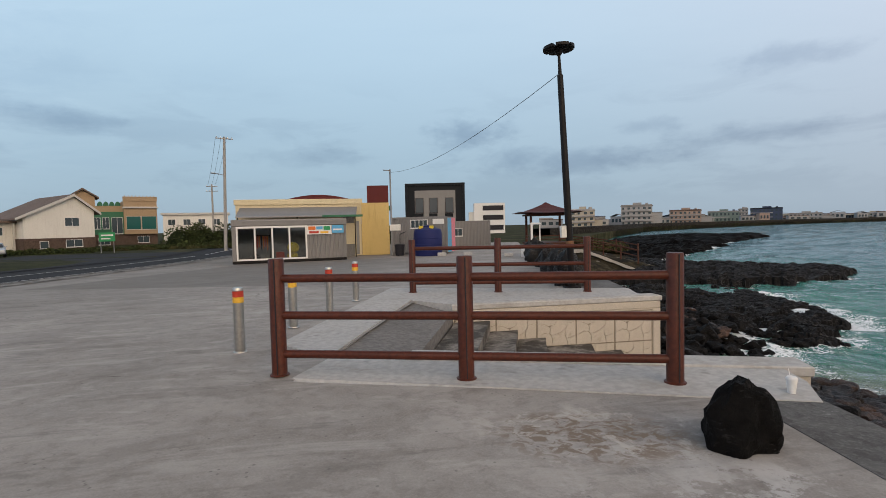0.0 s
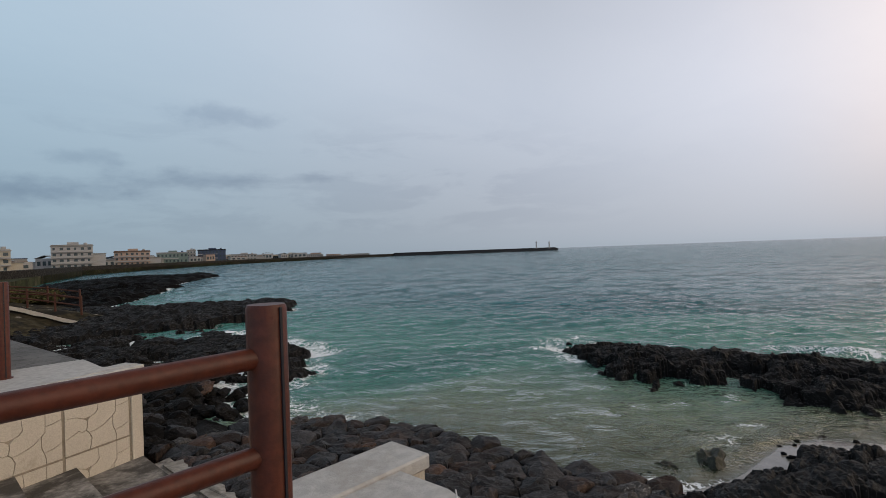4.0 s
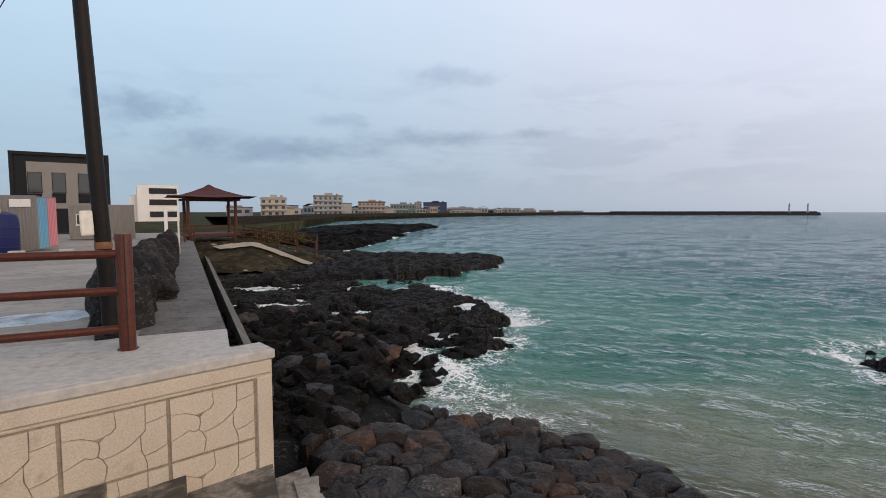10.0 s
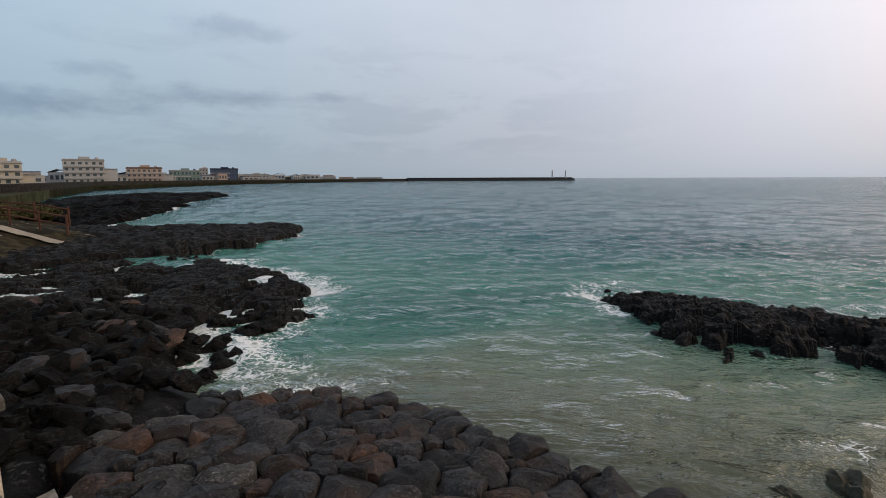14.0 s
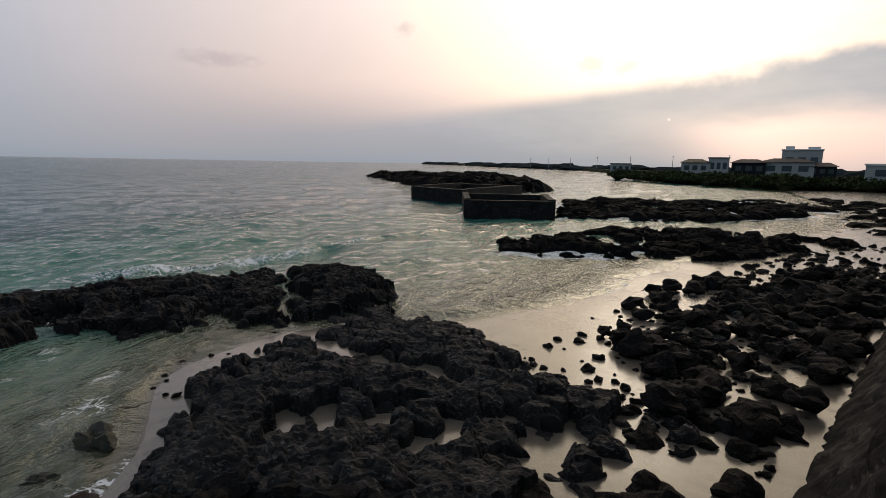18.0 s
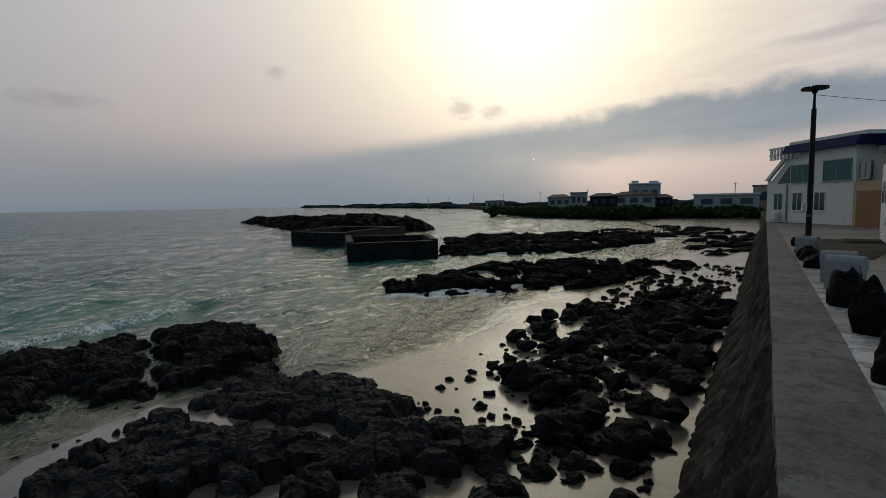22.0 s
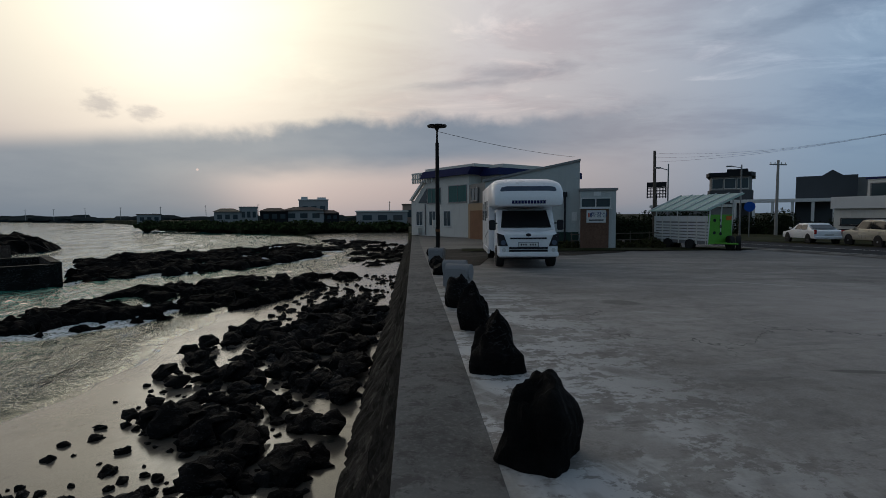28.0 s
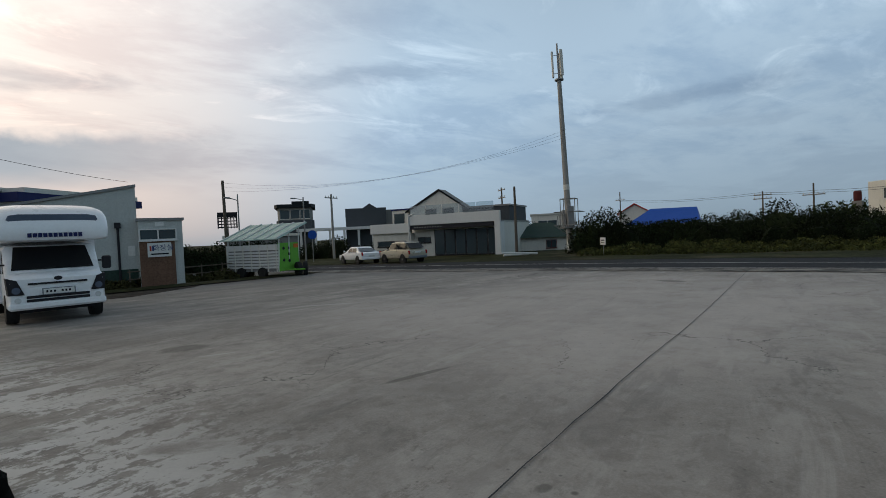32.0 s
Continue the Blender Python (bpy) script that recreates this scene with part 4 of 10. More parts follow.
def sand_z(x, y):
    s = x - np.interp(y, SHORE_Y, SHORE_X)
    deep = np.where(s > 0, 0.060 * np.minimum(s, 14) + 0.075 * np.maximum(s - 14, 0), np.maximum(0.035 * s, -0.35))
    deep = deep + np.clip((y - 13.0) / 4.0, 0, 1) * 0.45
    # a bank of wet sand in the channel between the two nearest reefs
    deep = deep - 0.085 * np.exp(-(((x - 12.5) / 1.3) ** 2 + ((y - 4.4) / 1.2) ** 2))
    return SEA + 0.03 - np.minimum(deep, 7.0) + 0.05 * (fbm(x * 0.5, y * 0.5, 3, 5.0) - 0.5)


def rock_sd(x, y):
    d = inside(REVET, x, y)
    for outline, _, _ in REEFS.values():
        d = np.maximum(d, inside(outline, x, y))
    return d


def sheet(name, verts, faces, mat, smooth=True, attrs=()):
    me = bpy.data.meshes.new(name)
    me.from_pydata(verts.tolist(), [], faces.tolist())
    if smooth:
        me.polygons.foreach_set("use_smooth", np.ones(len(me.polygons), bool))
    for key, values in attrs:
        a = me.attributes.new(key, "FLOAT", "POINT")
        a.data.foreach_set("value", np.asarray(values, np.float32))
    me.materials.append(mat)
    me.update()
    return new(name, me)


def grid_faces(nr, nc, keep=None):
    r, c = np.meshgrid(np.arange(nr - 1), np.arange(nc - 1), indexing="ij")
    a = r * nc + c
    f = np.stack([a, a + 1, a + nc + 1, a + nc], -1)
    return f[keep] if keep is not None else f.reshape(-1, 4)


def compact(verts, faces):
    used = np.unique(faces)
    back = np.full(len(verts), -1)
    back[used] = np.arange(len(used))
    return verts[used], back[faces]


HOLES = [(17.3, 1.2, 0.75, 0.25), (12.5, 1.7, 0.7, 0.3), (10.1, 0.9, 0.3, 0.14), (9.1, 2.6, 0.16, 0.4), (9.3, -0.4, 0.4, 0.35), (8.2, 1.5, 0.14, 0.6), (7.8, -3.75, 0.8, 0.5), (6.6, -1.7, 0.45, 0.5),
         (7.3, 0.8, 0.18, 0.5), (7.5, -4.9, 0.5, 0.35), (15.7, 2.0, 0.5, 0.3), (8.6, -6.5, 0.8, 0.5), (9.6, -8.6, 0.9, 0.6), (7.9, -9.5, 0.5, 0.7), (9.6, -5.7, 0.6, 0.4), (7.4, -6.6, 0.4, 0.5), (8.9, -11.6, 0.8, 0.7), (8.6, -14.6, 0.6, 0.9)]


def reef(name, outline, high, step, label, fill=0.0, mat=M_BASALT_WET, gaps=0.0, loose=0.3):
    """A lava reef: tilted broken blocks of two sizes, ragged rims with loose pieces, cracks and pools, feet below the sand."""
    xs, ys = [p[0] for p in outline], [p[1] for p in outline]
    gx, gy = np.meshgrid(np.arange(min(xs) - 1.2, max(xs) + 1.2, step), np.arange(min(ys) - 1.2, max(ys) + 1.2, step))
    wide = math.sqrt((max(xs) - min(xs)) * (max(ys) - min(ys)))
    big = max(1.0, wide / 22) ** 0.85
    near = step < 0.07
    base = np.maximum(SEA - 0.02, sand_z(gx, gy))

    def room(x, y):
        """Distance inside the rim, less the pools and channels."""
        d = inside(outline, x, y) + 1.1 * big * (fbm(x * 0.6 / big, y * 0.6 / big, 4, 3.0) - 0.5)
        if gaps:
            d = np.minimum(d, (fbm(x * 0.85 / big, y * 0.85 / big, 4, 91.0) - gaps) * 3.4 * big)
        ax, ay = 0.9 * (fbm(x * 1.2, y * 1.2, 3, 31.0) - 0.5), 0.9 * (fbm(x * 1.2, y * 1.2, 3, 37.0) - 0.5)
        for hx, hy, rx, ry in HOLES if near else ():
            e = np.hypot((x + ax - hx) / rx, (y + ay - hy) / ry)
            d = np.minimum(d, (e - 1) * min(rx, ry) * 1.4)
        return d

    k1, k2 = 1.0 / (1.25 * big), 1.0 / (0.37 * big)
    wx, wy = gx + 0.45 * big * (fbm(gx * 1.3 / big, gy * 1.3 / big, 3, 81.0) - 0.5), gy + 0.45 * big * (fbm(gx * 1.3 / big, gy * 1.3 / big, 3, 83.0) - 0.5)
    wx, wy = wx + 0.20 * big * (fbm(gx * 4.3 / big, gy * 4.3 / big, 3, 85.0) - 0.5), wy + 0.20 * big * (fbm(gx * 4.3 / big, gy * 4.3 / big, 3, 87.0) - 0.5)
    f1, f2, own1, cx1, cy1 = cells(wx * k1, wy * k1 * 1.2, 5.0)
    g1, g2, own2, cx2, cy2 = cells(wx * k2 * 0.8, wy * k2 * 1.2, 9.0)
    d2 = room(cx2 / (k2 * 0.8), cy2 / (k2 * 1.2))
    d = room(gx, gy)
    # a small block stands or is missing as a whole, so that the rim breaks along its cracks
    stands = np.clip((d2 + (own2 - 0.55) * 0.7 * big) / (0.10 * big) + 0.5, 0, 1) * np.clip((d + 0.75 * big) / (0.9 * big), 0, 1) ** 0.8
    rim = np.clip(1 - d2 / (loose * big), 0, 1)
    stands = stands * (1 - rim * (1 - np.clip((g2 - g1) / 0.45, 0, 1)) ** 2)
    gap1, gap2 = np.clip((f2 - f1) / 0.14, 0, 1), np.clip((g2 - g1) / 0.26, 0, 1)
    dome = np.clip((0.5 * d2 + 0.5 * d) / (1.2 * big) + 0.10, 0.0, 1) ** 0.75
    lump = fbm(gx * 0.7 / big, gy * 0.7 / big, 3, 11.0)
    top = high * (0.12 + dome * (0.38 + 0.95 * np.clip(lump - 0.2, 0, 1)))
    tilt1 = (lattice(np.floor(cx1 * 9), np.floor(cy1 * 9), 2.0) - 0.5) * (wx - cx1 / k1) + (lattice(np.floor(cx1 * 9), np.floor(cy1 * 9), 4.0) - 0.5) * (wy - cy1 / (k1 * 1.2))
    tilt2 = (lattice(np.floor(cx2 * 9), np.floor(cy2 * 9), 6.0) - 0.5) * (wx - cx2 / (k2 * 0.8)) + (lattice(np.floor(cx2 * 9), np.floor(cy2 * 9), 8.0) - 0.5) * (wy - cy2 / (k2 * 1.2))
    rugged = high ** 0.6 * (0.86 if near else 0.8)
    top = top + rugged * (0.16 * (own1 - 0.5) + 0.30 * (own2 - 0.5) * (0.35 + 0.65 * own1) + 0.22 * tilt1 + 0.42 * tilt2 - 0.10 * (1 - gap1) ** 2 - 0.08 * (1 - gap2) ** 2)
    top = top * np.clip(d2 / (0.5 * big) + 0.35, 0.3, 1)
    # thin layers, clinker and grain
    layer = 0.055 * big
    top = 0.45 * top + 0.55 * layer * (np.floor(top / layer + 0.7 * fbm(gx * 2.2 / big, gy * 2.2 / big, 3, 17.0)) + 0.2)
    knots = 1 - np.abs(2 * fbm(gx * 3.2 / big, gy * 4.6 / big, 4, 57.0) - 1)
    grain = 1 - np.abs(2 * fbm(gx * 8.5 / big, gy * 8.5 / big, 3, 63.0) - 1)
    top = top + rugged * (0.25 * (knots - 0.72) + 0.11 * (grain - 0.72)) * big ** 0.3
    z = base - 0.30 + stands * (0.30 + fill + np.maximum(top, 0.02))
    jx, jy = (fbm(gx * 3, gy * 3, 2, 41.0) - 0.5) * step * 1.2, (fbm(gx * 3, gy * 3, 2, 47.0) - 0.5) * step * 1.2
    ok = d > -0.8 * big
    ok &= stands > 0.0
    keep = ok[:-1, :-1] | ok[1:, :-1] | ok[:-1, 1:] | ok[1:, 1:]
    v = np.stack([gx + jx, gy + jy, z], -1).reshape(-1, 3)
    v, f = compact(v, grid_faces(*gx.shape, keep))
    o = sheet(name, v, f, mat, smooth=False)
    return tagged(o, label, "reef", "lava reefs", "stuff")


for key, (outline, high, step) in REEFS.items():
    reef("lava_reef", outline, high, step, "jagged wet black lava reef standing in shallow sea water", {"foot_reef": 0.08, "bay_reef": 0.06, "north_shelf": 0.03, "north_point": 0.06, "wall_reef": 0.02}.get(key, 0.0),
         M_BASALT_PALE if key in ("foot_reef", "link_reef", "wall_reef") else M_BASALT_FAR if key in ("beach_bar", "pen_bar", "sunset_reef", "corner_flat", "far_point", "far_shelf") else M_BASALT_WET, {"wall_reef": 0.49, "foot_reef": 0.27, "bay_reef": 0.31, "beach_bar": 0.40, "pen_bar": 0.38, "sunset_reef": 0.32, "far_shelf": 0.34, "link_reef": 0.30, "corner_flat": 0.47, "north_shelf": 0.40}.get(key, 0.0), 0.9 if key == "wall_reef" else 0.3)

# sand and sea bed
gx, gy = np.meshgrid(np.concatenate([np.arange(1.5, 40, 0.6), np.arange(40, 130, 4.0)]), np.concatenate([np.arange(-150, -40, 3.0), np.arange(-40, 24, 0.6), np.arange(24, 140, 4.0)]))
sz = sand_z(gx, gy)
inland = gx < np.vectorize(edge_x)(gy)
sz = np.where(inland, np.minimum(sz, -2.4), sz)
tagged(sheet("sand", np.stack([gx, gy, sz], -1).reshape(-1, 3), grid_faces(*gx.shape), M_SAND), "pale wet beach sand under and beside the sea", "sand", kind="structure")


def water_material():
    m = bpy.data.materials.new("sea_water")
    m.use_nodes = True
    t = m.node_tree
    t.nodes.clear()
    out = t.nodes.new("ShaderNodeOutputMaterial")
    pos = Val(t, t.nodes.new("ShaderNodeNewGeometry").outputs["Position"])

    def attr(key):
        n = t.nodes.new("ShaderNodeAttribute")
        n.attribute_name = key
        return Val(t, n.outputs["Fac"])
    depth, foam, far = attr("depth"), attr("foam"), attr("far")
    px, py, pz = separate(t, pos)
    # wavelets in rows that run in from the open sea; short ones near, longer far out
    run, row = px * 0.82 + py * 0.57, py * 0.82 - px * 0.57
    fine = noisev(t, combine(t, run * 1.0, row * 0.55, 4.0), 6.5, 3.0, 0.6, 0.2)
    near = noisev(t, combine(t, run * 1.0, row * 0.50, 0.0), 2.2, 4.0, 0.62, 0.3)
    wide = noisev(t, combine(t, run * 1.0, row * 0.42, 0.0), 0.75, 4.0, 0.60, 0.35)
    swell = noisev(t, combine(t, run * 1.0, row * 0.35, 8.0), 0.16, 5.0, 0.62, 0.3)
    calm = depth.step(0.0, 0.10) * 0.75 + 0.25
    bump = t.nodes.new("ShaderNodeBump")
    bump.inputs["Distance"].default_value, bump.inputs["Strength"].default_value = 0.55, 1.0
    t.links.new(((fine * 0.15 * (1.0 - far * 0.8) + near * 0.60) * calm * (1.0 - far * 0.45) + wide * (far * 0.35 + 0.22) * calm + swell * far * 1.0).s, bump.inputs["Height"])
    body = t.nodes.new("ShaderNodeBsdfDiffuse")
    col = mixc(t, depth.step(0.0, 0.70), (0.240, 0.262, 0.162), (0.050, 0.205, 0.150))
    col = mixc(t, depth.step(0.6, 2.6), col, (0.008, 0.108, 0.128))
    # weed beds and deeper pools on the bottom
    weed = noisev(t, combine(t, run * 0.6, row * 0.35, 0.0), 0.13, 5.0, 0.6).step(0.46, 0.66) * depth.step(0.15, 0.8)
    col = mixc(t, weed * 0.55, col, (0.008, 0.066, 0.076))
    t.links.new(col.s, body.inputs[0]), t.links.new(bump.outputs[0], body.inputs["Normal"])
    seen, mix1, mix2, mix3 = t.nodes.new("ShaderNodeBsdfTransparent"), *(t.nodes.new("ShaderNodeMixShader") for _ in range(3))
    seen.inputs[0].default_value = (0.80, 0.92, 0.80, 1)
    t.links.new((1.0 - (depth.max(0.0) * -4.0).exp() * 0.9).s, mix1.inputs[0])
    t.links.new(seen.outputs[0], mix1.inputs[1]), t.links.new(body.outputs[0], mix1.inputs[2])
    gloss, fres = t.nodes.new("ShaderNodeBsdfGlossy"), t.nodes.new("ShaderNodeFresnel")
    gloss.inputs["Roughness"].default_value, fres.inputs["IOR"].default_value = 0.05, 1.50
    t.links.new(bump.outputs[0], gloss.inputs["Normal"]), t.links.new(bump.outputs[0], fres.inputs["Normal"])
    t.links.new((Val(t, fres.outputs[0]) * 1.1).min(0.92).s, mix2.inputs[0])
    t.links.new(mix1.outputs[0], mix2.inputs[1]), t.links.new(gloss.outputs[0], mix2.inputs[2])
    white = t.nodes.new("ShaderNodeBsdfDiffuse")
    white.inputs[0].default_value = (0.78, 0.81, 0.82, 1)
    # lace: thin walls between bubbles, torn by a slower pattern
    vor = t.nodes.new("ShaderNodeTexVoronoi")
    vor.feature = "DISTANCE_TO_EDGE"
    vor.inputs["Scale"].default_value = 5.5
    warp = combine(t, px + (noisev(t, pos, 2.2, 4.0) - 0.5) * 0.9, py + (noisev(t, combine(t, py, px, 2.0), 2.2, 4.0) - 0.5) * 0.9, 0.0)
    t.links.new(warp.s, vor.inputs["Vector"])
    web = 1.0 - Val(t, vor.outputs["Distance"]).step(0.0, 0.16)
    torn = noisev(t, pos, 0.9, 7.0, 0.70, 1.0)
    lace = torn * 0.62 + web * 0.13 + noisev(t, pos, 9.0, 4.0, 0.65) * 0.22
    t.links.new(((lace + foam * 0.33).step(0.72, 0.86) * foam.step(0.05, 0.30)).s, mix3.inputs[0])
    t.links.new(mix2.outputs[0], mix3.inputs[1]), t.links.new(white.outputs[0], mix3.inputs[2])
    t.links.new(mix3.outputs[0], out.inputs[0])
    return m


def make_sea():
    """The sea as one sheet round the bay, out to the horizon, with swell where it is near."""
    ang = np.radians(np.concatenate([np.linspace(-22, 4, 60, endpoint=False), np.linspace(4, 176, 620)]))
    rad = np.concatenate([np.linspace(0.6, 40, 290, endpoint=False), np.geomspace(40, 4200, 130)])
    r, a = np.meshgrid(rad, ang, indexing="ij")
    x, y = 3.0 + r * np.sin(a), 5.0 + r * np.cos(a)
    depth = SEA - sand_z(x, y)
    sd = rock_sd(x, y)
    rows = np.random.RandomState(4)
    swell = 0.07 * np.sin(0.62 * (x + 0.25 * y) + 3.2 * fbm(x * 0.06, y * 0.06, 2, 3.0)) * np.clip(1 - r / 260, 0, 1)
    group = 0.45 + 1.1 * fbm(x * 0.13, y * 0.13, 3, 9.0)
    for length in np.geomspace(0.75, 9.0, 22):
        way = 0.61 + rows.normal() * 0.62
        phase = (x * math.cos(way) + y * math.sin(way)) * 2 * math.pi / length + rows.uniform(0, 6.3) + 1.6 * vnoise(x * 0.35 / length, y * 0.35 / length, length * 7)
        swell = swell + group * (0.065 if length < 2 else 0.03) * length / (2 * math.pi) * (2 * (0.5 + 0.5 * np.sin(phase)) ** 1.7 - 0.9) * np.clip(length / (0.014 * r + 0.15) - 1, 0, 1)
    # the wave that is about to break beyond the bay reef
    front = x - np.interp(y, (-14, -6.5, -1.5, 1.7, 5.4, 12), (29, 26.3, 24.5, 23.0, 22.2, 22.5))
    swell = swell + 0.26 * np.exp(-np.where(front < 0, (front / 0.35) ** 2, (front / 1.1) ** 2)) * np.clip((y + 13) / 5, 0, 1) * np.clip((9 - y) / 4, 0, 1)
    z = SEA + swell * np.clip(depth / 0.5, 0.06, 1)
    calm = np.clip((x - 9.0) / 5.0, 0.2, 1)
    north = (y > 12.5) & (x < 16)
    calm = np.where(north, 1.0, calm)
    patchy = np.clip((fbm(x * 0.22, y * 0.22, 3, 51.0) - 0.36) * 3.4, 0, 1)
    foam = np.exp(-np.clip(-sd, 0, 50) / np.where(north, 1.3, 0.6)) * np.clip(depth / 0.15, 0, 1) * np.where(north, np.clip(patchy * 1.3 + 0.1, 0, 1), patchy) * 1.25 * calm
    lee = (y > -2) & (y < 7.5) & (x < 17.8)
    foam = np.where(lee, foam * 0.10, foam)
    foam += 0.75 * np.exp(-((inside(REVET, x, y) + 0.25) / 0.35) ** 2) * (y > 5.4) * (y < 12) * np.clip((fbm(x * 0.7, y * 0.7, 2, 67.0) - 0.45) * 7, 0, 1)
    foam += 0.9 * np.exp(-((x - np.interp(y, SHORE_Y, SHORE_X)) / 0.7) ** 2) * ((y > -30) & ((y < -1) | (y > 5.5))) * np.clip((fbm(x * 0.4, y * 0.4, 2, 61.0) - 0.42) * 8, 0, 1)
    # the inlet north of the stones, where the waves run up
    foam += 0.80 * np.exp(-(((x - 7.4) / 2.0) ** 2 + ((y - 16.4) / 2.0) ** 2)) * np.clip((fbm(x * 0.8, y * 0.8, 2, 77.0) - 0.36) * 5, 0, 1)
    foam += 0.9 * np.exp(-(((x - 12.0) / 0.8) ** 2 + ((y - 6.0) / 0.45) ** 2)) * np.clip((fbm(x * 0.9, y * 0.9, 2, 73.0) - 0.34) * 5, 0, 1)
    # a breaking line west of the bay reef
    foam += 0.95 * np.exp(-((front + 0.25) / 0.45) ** 2) * (y > -5) * (y < 7) * np.clip((fbm(x * 0.5, y * 0.3, 2, 79.0) - 0.36) * 5, 0, 1)
    # broken water round the seaward end of the bay reef
    bay = inside(REEFS["bay_reef"][0], x, y)
    foam += 1.0 * np.exp(-np.abs(np.clip(bay, -9, 0.3) + 0.35) / 0.9) * (y > 3) * (x > 17.2) * np.clip((fbm(x * 0.6, y * 0.6, 3, 85.0) - 0.36) * 5, 0, 1)
    foam += 0.8 * np.exp(-(((x - 19.6) / 2.2) ** 2 + ((y - 13.6) / 1.6) ** 2)) * np.clip((fbm(x * 0.9, y * 0.9, 3, 87.0) - 0.38) * 5, 0, 1)
    crest = np.exp(-((x - (23 + 0.35 * (y - 14) + 2 * np.sin(y * 0.2))) / 0.5) ** 2) * np.clip(fbm(x * 0.1, y * 0.09, 2, 71.0) - 0.50, 0, 1) * 5 * (y > 8) * (y < 60)
    foam = np.clip(foam + crest, 0, 1.1) * (r < 220)
    return tagged(sheet("water", np.stack([x, y, z], -1).reshape(-1, 3), grid_faces(*x.shape), water_material(),
                        attrs=[("depth", depth.ravel()), ("foam", foam.ravel()), ("far", np.clip(r / 60, 0, 1).ravel())]),
                  "turquoise sea with low waves and white foam round the reefs", "sea", kind="structure")


make_sea()

# ---- lot, road and land ----
ROAD = [(10, -75), (0, -52), (-8, -37), (-13.5, -24), (-18.2, -10), (-21.0, 2), (-22.2, 13), (-24.4, 26), (-28.6, 40), (-36.5, 60), (-57, 100), (-120, 190)]


def lot_piece(name, y0, y1, right):
    ys = np.linspace(y0, y1, max(2, int((y1 - y0) / 1.5) + 2))
    us = np.linspace(0, 1, 26)
    west = lambda y: min(-17.0, float(np.interp(y, [q[1] for q in ROAD], [q[0] for q in ROAD])) + 3.2)
    v = [(west(y) + (right(y) - west(y)) * u, y) for y in ys for u in us]
    v = np.array([(x, y, ground_z(x, y)) for x, y in v])
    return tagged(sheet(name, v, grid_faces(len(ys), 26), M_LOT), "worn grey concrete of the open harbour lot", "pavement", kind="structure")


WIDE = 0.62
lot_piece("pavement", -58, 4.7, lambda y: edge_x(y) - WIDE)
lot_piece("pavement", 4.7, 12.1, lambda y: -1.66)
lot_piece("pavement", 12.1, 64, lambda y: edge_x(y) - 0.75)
joint = Geo()
JOINT = [(1.6, 2.56), (0.99, 2.36), (-0.49, 1.92), (-4.94, 0.67), (-11.69, -1.41), (-16.5, -2.9)]
for (ax, ay), (bx, by) in zip(JOINT, JOINT[1:]):
    n = Vector((by - ay, ax - bx)).normalized()
    many = max(4, int(math.hypot(bx - ax, by - ay) / 0.35))
    rowv = []
    for i in range(many + 1):
        u = i / many
        x, y = ax + (bx - ax) * u, ay + (by - ay) * u
        wob = 0.02 * noise.noise(Vector((x * 1.9, y, 4))) + 0.008 * noise.noise(Vector((x * 9, y, 1)))
        wd = 0.005 + 0.003 * noise.noise(Vector((x * 3, y * 3, 7)))
        for k in (wob - wd, wob + wd):
            rowv.append((x + n.x * k, y + n.y * k, ground_z(x, y) + 0.009))
    joint.add(rowv, [(2 * i, 2 * i + 1, 2 * i + 3, 2 * i + 2) for i in range(many)])
tagged(joint.ob("expansion_joint", M_TEXT), "dark tarred joint line across the concrete", "joint", kind="structure")



def ribbon(points, a, b, z, mat, name, label, category):
    """A strip beside a line, from offset a to offset b to its left."""
    fine = []
    for i in range(len(points) - 1):
        for k in range(6):
            u = k / 6
            fine.append(tuple(points[i][j] * (1 - u) + points[i + 1][j] * u for j in (0, 1)))
    fine.append(points[-1])
    for _ in range(4):
        fine = [fine[0]] + [tuple((fine[i - 1][j] + 2 * fine[i][j] + fine[i + 1][j]) / 4 for j in (0, 1)) for i in range(1, len(fine) - 1)] + [fine[-1]]
    v, f = [], []
    for i, p in enumerate(fine):
        q, o = fine[min(i + 1, len(fine) - 1)], fine[max(i - 1, 0)]
        n = Vector((-(q[1] - o[1]), q[0] - o[0])).normalized()
        for s in (a, b):
            x, y = p[0] + n.x * s, p[1] + n.y * s
            v.append((x, y, z(x, y)))
        if i:
            f.append((2 * i - 2, 2 * i - 1, 2 * i + 1, 2 * i))
    return tagged(sheet(name, np.array(v), np.array(f), mat), label, category, kind="structure")


road_z = lambda x, y: ground_z(x, y) + 0.012
ribbon(ROAD, -3.6, 3.6, road_z, M_ASPHALT, "road", "dark asphalt road beside the lot", "road")
ribbon(ROAD, -3.33, -3.23, lambda x, y: road_z(x, y) + 0.004, M_ROADLINE, "road_marking", "worn white edge line on asphalt", "road marking")
ribbon(ROAD, -0.07, 0.07, lambda x, y: road_z(x, y) + 0.004, M_ROADLINE, "road_marking", "worn centre line on asphalt", "road marking")
ribbon(ROAD, -5.0, -3.6, lambda x, y: ground_z(x, y) + 0.02, M_STEP, "pavement", "worn concrete strip between road and lot", "pavement")
ribbon(ROAD, 3.6, 30.0, lambda x, y: ground_z(x, y) + 0.03 + 0.004 * max(0, -x - 24), M_GRASS, "ground", "rough grass and dry scrub beside the road", "grass")
